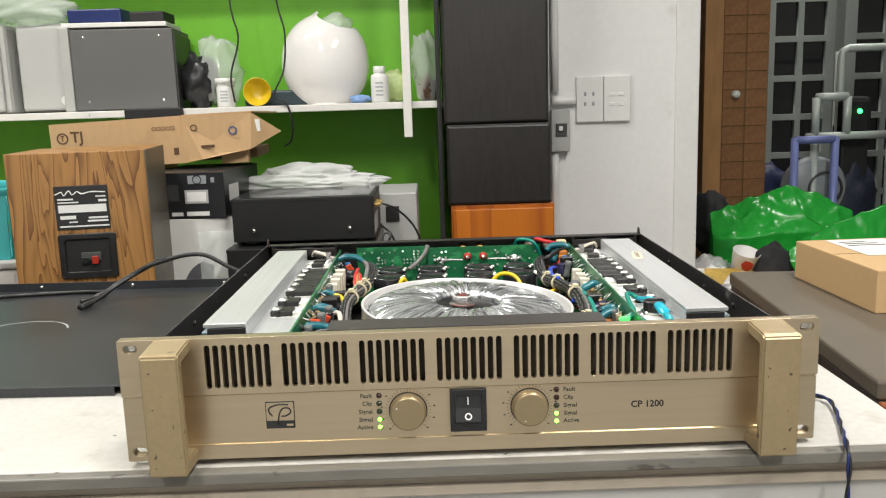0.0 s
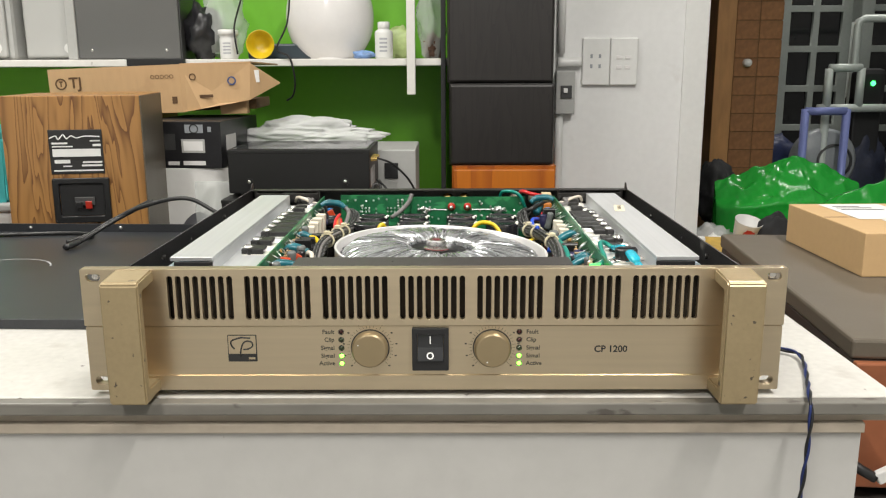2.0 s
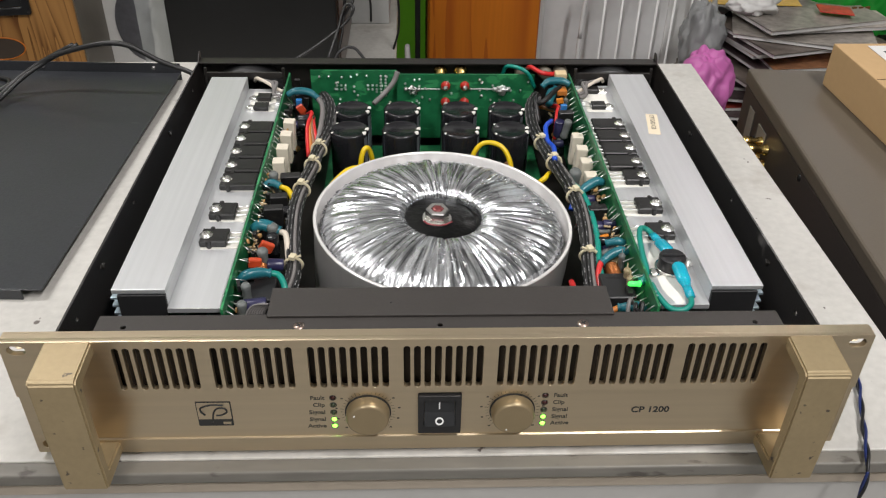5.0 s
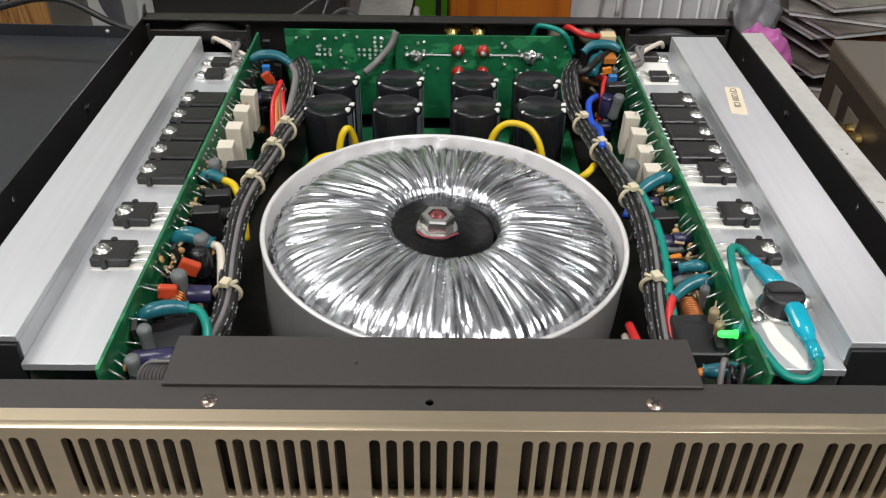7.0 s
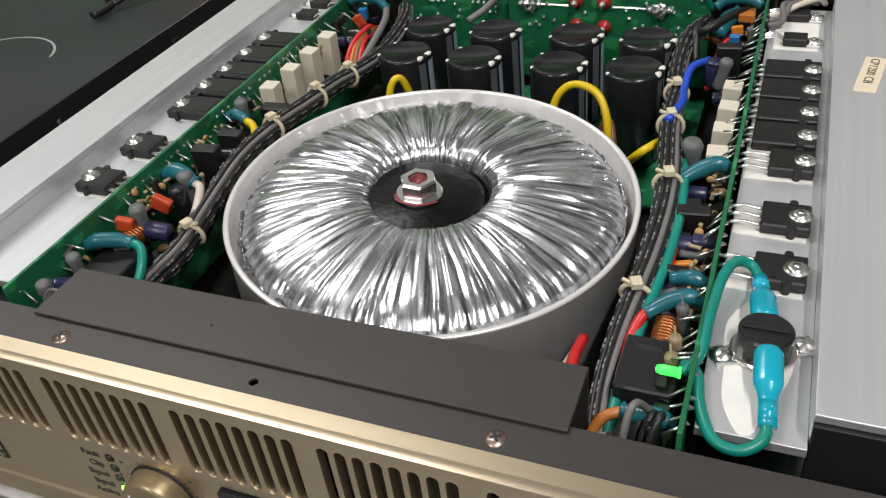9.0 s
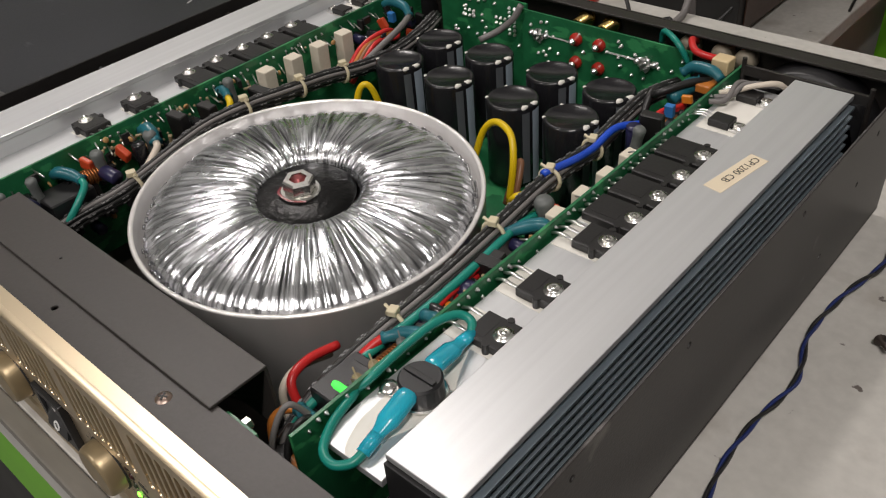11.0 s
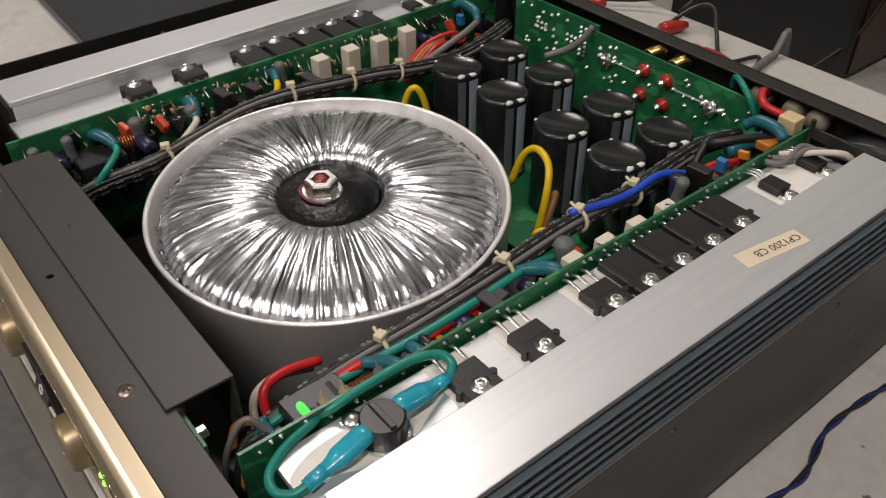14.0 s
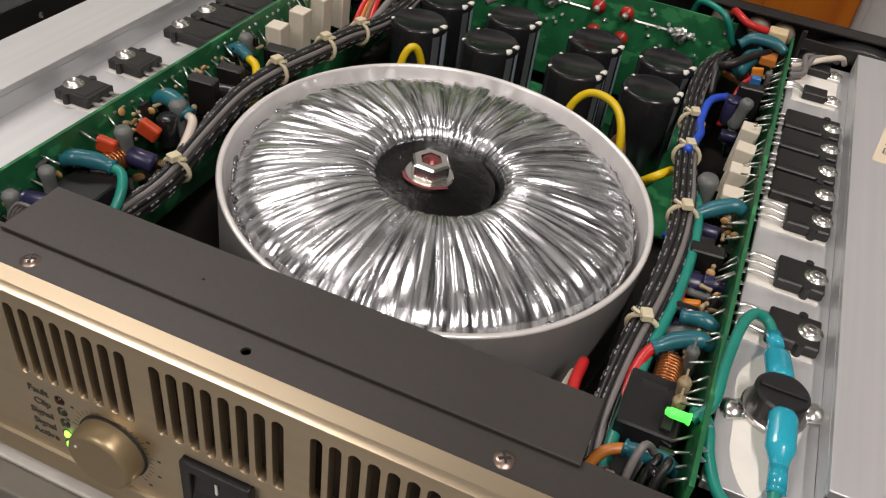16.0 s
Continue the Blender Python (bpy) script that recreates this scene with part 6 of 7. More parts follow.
def boxed_deck():
    """Black printed carton lying on the white one."""
    d = thing("black_printed_carton", "black printed carton with white labels on the white carton", "carton", pose(-0.585, 1.065, BENCH + 0.2422, 0, 0, -4.0))
    part("body", box(0, 0.160, 0, 0.24, 0, 0.090, 0.0015), mat("black_card", (0.016, 0.016, 0.018), 0.35, vary=0.2), d)
    for x0, x1, z0, z1, m in ((0.082, 0.128, 0.030, 0.056, pale_grey), (0.086, 0.124, 0.034, 0.052, paper_white), (0.090, 0.126, 0.068, 0.084, fan_grey), (0.084, 0.128, 0.006, 0.014, paper_white), (0.054, 0.076, 0.006, 0.013, paper_white),
                              (0.030, 0.070, 0.035, 0.066, dark_side), (0.135, 0.142, 0.07, 0.08, fan_grey)):
        part("printed_panel", box(x0, x1, -0.0008 - 0.0006 * (m is paper_white), -0.0002, z0, z1), m, d)
    part("print_ring", lathe([(0.007, 0), (0.009, 0), (0.009, 0.0006), (0.007, 0.0006)], (0.108, -0.0016, 0.076), "y", 20), black_print, d)
    part("side_sticker", box(0.1602, 0.1608, 0.03, 0.09, 0.030, 0.062), paper_white, d)


boxed_deck()


def flap_carton():
    """Long cardboard box with one end flap hanging open."""
    c = thing("open_cardboard_box", "long brown cardboard box with an open end flap", "cardboard box", pose(-0.789, 1.150, 0.1325, 0, -1.5, 3.0))
    body = [(0.0, 0.0), (0.262, 0.0), (0.262, 0.096), (0.0, 0.0925)]
    bm = bmesh.new()
    lo = [bm.verts.new((x, 0.0, z)) for x, z in body]
    hi = [bm.verts.new((x, 0.26, z)) for x, z in body]
    for i in range(4):
        j = (i + 1) % 4
        bm.faces.new((lo[i], lo[j], hi[j], hi[i]))
    bm.faces.new(lo[::-1])
    bm.faces.new(hi)
    part("box_body", bm, cardboard, c)
    bm = bmesh.new()
    q = [(0.262, -0.002, 0.000), (0.262, -0.002, 0.094), (0.400, 0.020, 0.094), (0.455, 0.05, 0.052), (0.395, 0.012, 0.020), (0.300, -0.01, 0.006)]
    f0 = [bm.verts.new(p) for p in q]
    f1 = [bm.verts.new((x, y + 0.003, z)) for x, y, z in q]
    n = len(q)
    for i in range(n):
        bm.faces.new((f0[i], f0[(i + 1) % n], f1[(i + 1) % n], f1[i]))
    bm.faces.new(f0[::-1])
    bm.faces.new(f1)
    flap = part("end_flap", bm, cardboard, c, "open cardboard end flap")
    bm = bmesh.new()
    q = [(0.262, 0.255, 0.094), (0.262, 0.002, 0.0942), (0.400, 0.024, 0.0945), (0.43, 0.20, 0.09)]
    f0 = [bm.verts.new(p) for p in q]
    f1 = [bm.verts.new((x, y, z + 0.003)) for x, y, z in q]
    for i in range(4):
        bm.faces.new((f0[i], f0[(i + 1) % 4], f1[(i + 1) % 4], f1[i]))
    bm.faces.new(f0[::-1])
    bm.faces.new(f1)
    part("top_flap", bm, cardboard, c)
    # Cardboard colour darkened here to paint the shade under the open flaps.
    part("inner_dark", box(0.27, 0.40, 0.06, 0.24, 0.0, 0.02, 0.001), mat("dark_card", (0.16, 0.10, 0.05), 0.8), c)
    part("under_tab", box(0.33, 0.385, 0.03, 0.06, -0.008, 0.03, 0.001), cardboard, c)
    lettering("TJ", 0.030, card_brown, c, Matrix.Translation((0.040, -0.0006, 0.064)) @ UPRIGHT, "LEFT", bold=0.0006)
    ring = lathe([(0.0085, 0), (0.0115, 0), (0.0115, 0.0006), (0.0085, 0.0006)], (0.024, -0.0006, 0.063), "y", 24)
    box(0.0205, 0.0275, -0.0006, 0, 0.0665, 0.069, bm=ring)
    box(0.0228, 0.0252, -0.0006, 0, 0.058, 0.0665, bm=ring)
    part("round_mark", ring, card_brown, c)
    for k in range(5):
        part("print_mark", lathe([(0.003, 0), (0.0042, 0), (0.0042, 0.0006), (0.003, 0.0006)], (0.206 + 0.0095 * k, -0.0006, 0.072), "y", 10), card_brown, c)
    part("print_mark", box(0.242, 0.252, -0.0008, -0.0001, 0.018, 0.032), card_brown, c)
    part("shipping_label", box(0.372, 0.405, 0.010, 0.0125, 0.055, 0.080), paper_white, flap).matrix_basis = pose(0.012, -0.008, 0.0, 0, 0, 3)
    part("print_mark", lathe([(0.006, 0), (0.009, 0), (0.009, 0.0006), (0.006, 0.0006)], (0.362, 0.0085, 0.060), "y", 16), mat("blue_print", (0.05, 0.08, 0.2), 0.6, bump=0), flap)
    part("print_mark", lathe([(0.005, 0), (0.007, 0), (0.007, 0.0006), (0.005, 0.0006)], (0.286, -0.0016, 0.070), "y", 16), card_brown, flap)
    part("print_mark", box(0.298, 0.325, -0.0032, -0.0012, 0.028, 0.034), card_brown, flap)


flap_carton()
support = thing("stacked_cartons", "plain brown cartons stacked behind the speaker", "cartons")
part("carton", box(-0.84, -0.615, 1.16, 1.40, BENCH, -0.03, 0.002), cardboard, support)
part("carton", box(-0.83, -0.615, 1.16, 1.40, -0.0295, 0.132, 0.002), cardboard, support)


def basket():
    b = thing("plastic_basket", "turquoise plastic basket with slotted sides", "basket", pose(-0.93, 1.00, -0.005, 0, 0, 4))
    o = rounded(-0.16, 0.16, -0.11, 0.11, 0.03)
    plate("rim", o, [rounded(-0.152, 0.152, -0.102, 0.102, 0.024)], 0.014, teal_plastic, b, pose(0, 0, 0.118), 0.002)
    holes = [rounded(-0.140 + 0.020 * i, -0.128 + 0.020 * i, 0.020 + 0.030 * j, 0.042 + 0.030 * j, 0.003, 2) for i in range(14) for j in range(3)]
    for y in (-0.104, 0.104):
        plate("side", [(-0.15, 0.0), (0.15, 0.0), (0.152, 0.112), (-0.152, 0.112)], holes, 0.003, teal_plastic, b, Matrix.Translation((0, y, 0)) @ UPRIGHT)
    holes = [rounded(-0.094 + 0.020 * i, -0.082 + 0.020 * i, 0.020 + 0.030 * j, 0.042 + 0.030 * j, 0.003, 2) for i in range(9) for j in range(3)]
    for x in (-0.153, 0.153):
        plate("side", [(-0.10, 0.0), (0.10, 0.0), (0.102, 0.112), (-0.102, 0.112)], holes, 0.003, teal_plastic, b, Matrix.Translation((x, 0, 0)) @ pose(0, 0, 0, 90, 0, 90))
    part("bottom", box(-0.15, 0.15, -0.102, 0.102, 0.0, 0.004), teal_plastic, b)


basket()
white_tub = thing("white_storage_box", "white plastic storage box under the basket", "storage box", pose(-0.93, 1.0, BENCH, 0, 0, 4))
part("body", box(-0.165, 0.165, -0.115, 0.115, 0, 0.185, 0.01), paper_white, white_tub)
part("lid", box(-0.172, 0.172, -0.122, 0.122, 0.1855, 0.1995, 0.004), pale_grey, white_tub)
for k, (x, mt) in enumerate(((-0.795, wire_black), (-0.815, wire_black), (-0.782, wire_red))):
    tagged(part("loose_lead", tube([(x - 0.05, 0.872, 0.06 - 0.03 * k), (x - 0.02, 0.866, 0.0), (x, 0.862, -0.06), (x + 0.012, 0.862, -0.12), (x + 0.0, 0.866, BENCH + 0.003)], 0.0025, 6, 6), mt, None, "", True), "thin lead hanging beside the wooden speaker", "lead", "loose leads")

# ---- things on the wall shelf ----
SH = 0.2503


def white_speaker(x, turn):
    s = thing("white_speaker", "small off-white plastic loudspeaker on the shelf", "loudspeaker", pose(x, 1.70, SH, 0, 0, turn), "white speakers")
    part("cabinet", box(-0.085, 0.085, 0.010, 0.150, 0.0, 0.230, 0.012), pale_grey, s)
    part("grille", box(-0.072, 0.072, -0.006, 0.0098, 0.006, 0.222, 0.008, seg=3), mat("off_white_grille", (0.45, 0.45, 0.435), 0.55, vary=0.04, grain=800, bump=0.03), s, "pale cloth grille")
    part("badge", lathe([(0, -0.0012), (0.012, -0.0012), (0.0125, 0)], (0.048, -0.006, 0.030), "y", 20), white_gloss, s)


white_speaker(-1.028, -6)
white_speaker(-1.215, -6)


def grey_box():
    g = thing("grey_speaker_box", "grey vinyl loudspeaker box lying on the shelf", "loudspeaker box", pose(-0.945, 1.662, SH + 0.002, 0, 0, 4))
    part("body", box(0.0, 0.260, 0.0, 0.20, 0.0, 0.205, 0.003), grey_vinyl, g)
    part("front_frame", box(-0.026, -0.0005, -0.004, 0.20, -0.002, 0.210, 0.003), pale_grey, g, "pale grey front frame")
    part("dark_side", box(0.2605, 0.2640, 0.004, 0.198, 0.0, 0.190, 0.001), dark_side, g)
    for x in (0.035, 0.225):
        for z in (0.022, 0.185):
            part("screw", lathe([(0, -0.002), (0.003, -0.0015), (0.004, 0)], (x, 0, z), "y", 10), steel, g, "", True)
    return g


grey_box()
tagged(part("rubber_mat", box(-0.800, -0.655, 1.600, 1.6192, 0.2275, 0.2520, 0.002), matte_black), "black rubber strip hanging over the shelf edge", "rubber strip")
flat = thing("white_flat_board", "white board lying on the grey speaker box", "board", pose(-0.955, 1.668, SH + 0.2125, 0, 0, 4))
part("board", box(-0.01, 0.255, 0, 0.17, 0, 0.012, 0.002), paper_white, flat)
tagged(part("blue_case", box(-0.96, -0.82, 1.70, 1.80, SH + 0.2252, SH + 0.262, 0.004), wire_navy), "dark blue case on top of the board", "case")
tagged(part("black_case", box(-0.80, -0.71, 1.70, 1.80, SH + 0.2252, SH + 0.252, 0.004), matte_black), "flat black case on top of the board", "case")
tagged(part("plastic_bag", crumple((-1.07, 1.73, SH + 0.262), (0.115, 0.05, 0.038), 1.7, 0.4, 30, 14), clear_film, None, "", True), "clear plastic bag on the white speaker", "plastic bag")
tagged(part("black_vinyl_bag", crumple((-0.640, 1.745, SH + 0.070), (0.045, 0.05, 0.068), 2.6, 0.35, 26, 16), mat("black_vinyl_bag", (0.02, 0.02, 0.022), 0.3, vary=0.4, scale=40), None, "", True), "black bag of parts behind the clear bag", "bag")


def bottle(name, label, x, y, r, h, cap_r, material):
    b = thing(name, label, "bottle", pose(x, y, SH))
    part("body", lathe([(0, 0), (r * 0.94, 0), (r, 0.004), (r, h * 0.68), (r * 0.92, h * 0.75), (cap_r, h * 0.80), (cap_r, h * 0.82)], n=30), material, b, "", True)
    part("cap", lathe([(cap_r * 1.06, h * 0.82), (cap_r * 1.1, h * 0.83), (cap_r * 1.1, h * 0.985), (cap_r, h), (0, h)], n=30), white_gloss, b, "ribbed white cap", True)
    for k in range(4):
        part("print_bar", sheet(5, 1, lambda u, v: Vector(((r + 0.0003) * math.cos(radians(-115 + 50 * u)), (r + 0.0003) * math.sin(radians(-115 + 50 * u)), h * (0.18 + 0.11 * k) + h * 0.05 * v))), mat("pale_print", (0.42, 0.43, 0.46), 0.5, bump=0), b)
    return b


bottle("white_jar", "white plastic jar with a wide lid", -0.555, 1.665, 0.023, 0.074, 0.0235, white_gloss)
bottle("pill_bottle", "white plastic bottle with print and a screw cap", -0.153, 1.66, 0.023, 0.092, 0.014, white_gloss)
dish = thing("yellow_bowl", "shallow yellow plastic bowl leaning on its side", "bowl", pose(-0.470, 1.648, SH + 0.0365, 0, 0, 0))
bowl = lathe([(0, 0.030), (0.016, 0.030), (0.026, 0.018), (0.034, 0.002), (0.0365, 0.0), (0.0350, 0.003), (0.026, 0.020), (0.015, 0.0325), (0, 0.0325)], n=36, axis="y")
part("shell", bowl, yellow_plastic, dish, "", True)
tagged(part("dark_tool_case", box(-0.515, -0.345, 1.70, 1.80, SH, SH + 0.040, 0.006), mat("dark_teal_plastic", (0.02, 0.035, 0.045), 0.4)), "low dark tool case on the shelf", "case")


def vase():
    """Egg-shaped white vase with a slanting, scooped mouth."""
    v = thing("white_vase", "glossy white egg-shaped vase with a scooped mouth", "vase", pose(-0.300, 1.735, SH))

    def skin(off):
        def f(u, t):
            a = 2 * math.pi * u
            top = 0.215 - 0.030 * math.cos(a - 2.2) ** 2 - 0.022 * math.sin(a * 1.0 + 0.5) + (0.028 * math.exp(-((((a - 3.05 + math.pi) % (2 * math.pi)) - math.pi) / 0.42) ** 2))
            z = top * t
            q = (z - 0.108) / 0.128
            r = 0.116 * math.sqrt(max(0.0, 1 - abs(q) ** 2.15)) + 0.0
            r = max(r, 0.052 if z < 0.02 else 0.02) - off
            return Vector((r * math.cos(a), 0.72 * r * math.sin(a), z + (0.003 if off else 0)))
        return f
    part("outer_wall", sheet(64, 30, skin(0.0), close=True), porcelain, v, "", True)
    part("inner_wall", sheet(64, 30, skin(0.005), close=True), porcelain, v, "", True)
    part("foot_disc", cyl((0, 0, 0.0), 0.053, 0.004, n=40), porcelain, v)
    part("glass_piece", crumple((0.035, -0.02, 0.198), (0.042, 0.03, 0.035), 8.1, 0.25, 20, 10), clear_film, v, "clear plastic in the mouth", True)


vase()
tagged(part("plastic_bag", crumple((-0.590, 1.76, SH + 0.095), (0.055, 0.05, 0.088), 3.3, 0.35, 30, 16), clear_film, None, "", True), "clear plastic bag of parts on the shelf", "plastic bag", "shelf bags")
tagged(part("plastic_bag", crumple((-0.032, 1.74, SH + 0.090), (0.034, 0.05, 0.085), 6.3, 0.4, 30, 16), clear_film, None, "", True), "clear plastic bag of parts beside the post", "plastic bag", "shelf bags")
tagged(part("bag_contents", crumple((-0.030, 1.735, SH + 0.034), (0.022, 0.03, 0.030), 2.3, 0.5, 20, 12), mat("brown_bits", (0.18, 0.10, 0.07), 0.6, vary=0.6, scale=60), None, "", True), "brown and white odds and ends in a bag", "odds and ends")
tagged(part("green_packet", crumple((-0.118, 1.76, SH + 0.043), (0.034, 0.02, 0.042), 5.1, 0.3, 20, 12), mat("pale_green_foil", (0.45, 0.56, 0.24), 0.4, vary=0.15), None, "", True), "pale green crumpled packet behind the bottle", "packet")
tagged(part("blue_packet", crumple((-0.205, 1.665, SH + 0.010), (0.028, 0.016, 0.010), 7.1, 0.4, 18, 10), mat("blue_white_foil", (0.20, 0.34, 0.62), 0.4, vary=0.5, scale=60), None, "", True), "small blue and white packet", "packet")
for k, pts in enumerate((((-0.53, 1.66, 0.66), (-0.520, 1.635, 0.50), (-0.505, 1.63, 0.42), (-0.530, 1.632, 0.33), (-0.525, 1.63, 0.262)),
                         ((-0.42, 1.63, 0.66), (-0.400, 1.625, 0.50), (-0.385, 1.62, 0.43), (-0.392, 1.615, 0.34), (-0.420, 1.61, 0.275), (-0.390, 1.612, 0.255), (-0.378, 1.612, 0.20), (-0.385, 1.62, 0.16), (-0.405, 1.64, 0.145)))):
    tagged(part("hanging_cable", tube(pts, 0.0025, 6, 8), wire_black, None, "", True), "thin black cable hanging from the upper shelf", "cable", "hanging cables")


# ---- speakers stacked by the white wall ----
def tower(name, label, x0, x1, y0, y1, z0, z1, material, turn=0.0):
    t = thing(name, label, "speaker", pose(x0, y0, z0, 0, 0, turn))
    part("cabinet", box(0, x1 - x0, 0.012, y1 - y0, 0, z1 - z0, 0.003), material, t)
    part("face", box(0.002, x1 - x0 - 0.002, 0.0, 0.0118, 0.002, z1 - z0 - 0.002, 0.006), material, t)
    return t


tower("tall_black_speaker", "tall black ash speaker cabinet on top of another", 0.010, 0.275, 1.56, 1.82, 0.1885, 0.86, speaker_ash)
tower("black_speaker", "black ash speaker cabinet standing on an orange cabinet", 0.015, 0.277, 1.545, 1.82, -0.014, 0.1880, speaker_ash)
ow = thing("orange_cabinet", "orange stained wooden cabinet under the black speakers", "cabinet", pose(0.022, 1.55, FLOOR + 0.0005))
part("body", box(0, 0.262, 0.004, 0.27, 0, 0.765, 0.002), orange_wood, ow)
part("door", box(0.004, 0.258, -0.012, 0.0036, 0.01, 0.755, 0.002), orange_wood, ow)
# Thin black strip added to fill the gap beside the speakers.
tagged(part("dark_filler", box(-0.006, 0.006, 1.60, 1.84, FLOOR + 0.001, 0.86, 0.001), matte_black), "dark filler strip beside the black speakers", "board")


# ---- wall fittings ----
def switch_plate(x, rows, group):
    s = thing("switch_plate", "white wall plate with rocker switches" if rows == 2 else "white wall plate with a socket outlet", "wall switch", pose(x, 1.72, 0.24), group)
    part("plate", box(-0.0362, 0.0362, -0.013, -0.0003, -0.060, 0.062, 0.003), white_gloss, s)
    for i in range(2):
        for j in range(2):
            part("rocker", box(-0.021 + 0.023 * i, -0.006 + 0.023 * i, -0.0155, -0.0132, -0.018 + 0.026 * j, -0.009 + 0.026 * j, 0.001), porcelain, s) if rows == 2 else part("pin_slot", box(-0.016 + 0.022 * i, -0.010 + 0.022 * i, -0.0136, -0.0131, -0.016 + 0.026 * j, -0.006 + 0.026 * j), fan_grey, s)


switch_plate(0.4040, 1, "wall plates")
switch_plate(0.4775, 2, "wall plates")
tagged(part("conduit", tube([(0.310, 1.708, 1.9), (0.310, 1.708, 0.8), (0.310, 1.708, 0.262)], 0.0105, 12, 3), white_gloss, None, "", True), "grey-white plastic conduit down the wall", "conduit", "conduits")
tagged(part("conduit", tube([(0.310, 1.708, 0.105), (0.310, 1.708, -0.2), (0.310, 1.708, -0.775)], 0.0105, 12, 3), white_gloss, None, "", True), "grey-white plastic conduit down the wall", "conduit", "conduits")
tagged(part("conduit_tee", tube([(0.302, 1.708, 0.240), (0.33, 1.708, 0.240), (0.3645, 1.708, 0.240)], 0.0135, 12, 3), white_gloss, None, "", True), "white conduit elbow to the socket", "conduit fitting")
br = thing("breaker_box", "small grey circuit breaker on the wall", "circuit breaker", pose(0.322, 1.72, 0.165))
part("housing", box(-0.025, 0.025, -0.034, -0.0004, -0.060, 0.052, 0.003), pale_grey, br)
part("breaker", box(-0.013, 0.016, -0.040, -0.0342, -0.018, 0.015, 0.001), dark_side, br)
part("toggle", box(-0.006, 0.004, -0.046, -0.0402, -0.004, 0.008, 0.001), white_gloss, br)


# ---- beyond the doorway ----
def brick_pillar():
    p = thing("brick_pillar", "brown brick pillar beyond the doorway", "pillar", pose(1.012, 2.45, FLOOR + 0.0005, 0, 0, 0))
    part("core", box(0.004, 0.163, 0.004, 0.286, 0, 2.69), mat("brown_mortar", (0.16, 0.085, 0.04), 0.9, vary=0.2), p)
    me = small_mesh("brick", box(-0.0395, 0.0395, -0.003, 0.002, -0.0305, 0.0305, 0.001, seg=1), brick_brown)
    for r in range(24):
        for k in range(2):
            piece("brick", me, None, p, pose(0.044 + 0.082 * k, 0.004, 0.62 + 0.064 * r))
    # Lighter brown strip stands in for light on the pillar's left face.
    part("wood_post", box(-0.066, -0.001, -0.012, 0.10, 0, 2.69, 0.002), mat("brown_post_wood", (0.40, 0.20, 0.075), 0.6, vary=0.3, scale=5, grain=40, stretch=(1, 1, 0.2)), p, "lighter brown strip for the pillar's lit left face")
    part("white_knob", lathe([(0, -0.030), (0.010, -0.029), (0.014, -0.020), (0.014, 0)], (0.047, 0.001, 1.02), "y", 16), white_gloss, p, "small white round fitting", True)


brick_pillar()
tagged(part("dark_post", box(0.705, 0.76, 2.10, 2.20, FLOOR + 0.0005, CEIL - 0.001), mat("dark_brown_wood", (0.03, 0.02, 0.015), 0.6)), "dark wooden post beyond the doorway", "post", kind="structure")


def grid_window(x0, y, w, z0, z1, cols, rows, name):
    g = thing(name, "grey painted window with small dark panes", "window", pose(x0, y, 0), kind="structure")
    cw, ch, b = w / cols, (z1 - z0) / rows, 0.013
    holes = [[(cw * i + b, z0 + ch * j + b), (cw * (i + 1) - b, z0 + ch * j + b), (cw * (i + 1) - b, z0 + ch * (j + 1) - b), (cw * i + b, z0 + ch * (j + 1) - b)] for i in range(cols) for j in range(rows)]
    plate("window_frame", [(-0.03, z0 - 0.03), (w + 0.03, z0 - 0.03), (w + 0.03, z1 + 0.03), (-0.03, z1 + 0.03)], holes, 0.035, window_frame_paint, g, UPRIGHT, 0.002)
    pane = small_mesh("pane", box(-cw / 2 + b + 0.001, cw / 2 - b - 0.001, -0.002, 0.002, -ch / 2 + b + 0.001, ch / 2 - b - 0.001), night_glass)
    for i in range(cols):
        for j in range(rows):
            piece("pane", pane, None, g, pose(cw * (i + 0.5), 0, z0 + ch * (j + 0.5)))


grid_window(1.42, 3.05, 0.24, -0.35, 1.11, 2, 9, "window_1")
grid_window(1.74, 3.00, 0.42, -0.35, 1.11, 3, 9, "window_2")
tagged(part("window_post", box(1.685, 1.735, 2.95, 3.06, FLOOR + 0.0005, 1.5, 0.002), window_frame_paint), "grey window post", "post", kind="structure")


def tube_frame(name, label, material, loops, r, group=""):
    f = thing(name, label, "metal frame", group=group)
    for pts in loops:
        part("tube", tube(pts, r, 10, 1), material, f, "", True)
    return f


tube_frame("exercise_frame", "pale steel tube frame beyond the doorway", pale_tube,
           [[(1.46, 2.50, FLOOR + 0.001), (1.46, 2.50, 0.36), (1.462, 2.50, 0.38), (1.485, 2.50, 0.392), (1.95, 2.50, 0.392)], [(1.50, 2.60, FLOOR + 0.001), (1.50, 2.60, 0.385)],
            [(1.33, 2.40, 0.22), (1.33, 2.40, 0.085)], [(1.33, 2.40, 0.222), (1.44, 2.40, 0.222)], [(1.44, 2.40, 0.222), (1.44, 2.40, 0.09)], [(1.30, 2.40, 0.085), (1.60, 2.40, 0.085)],
            [(1.33, 2.40, 0.085), (1.33, 2.40, FLOOR + 0.001)], [(1.60, 2.40, 0.085), (1.60, 2.40, FLOOR + 0.001)]], 0.014)
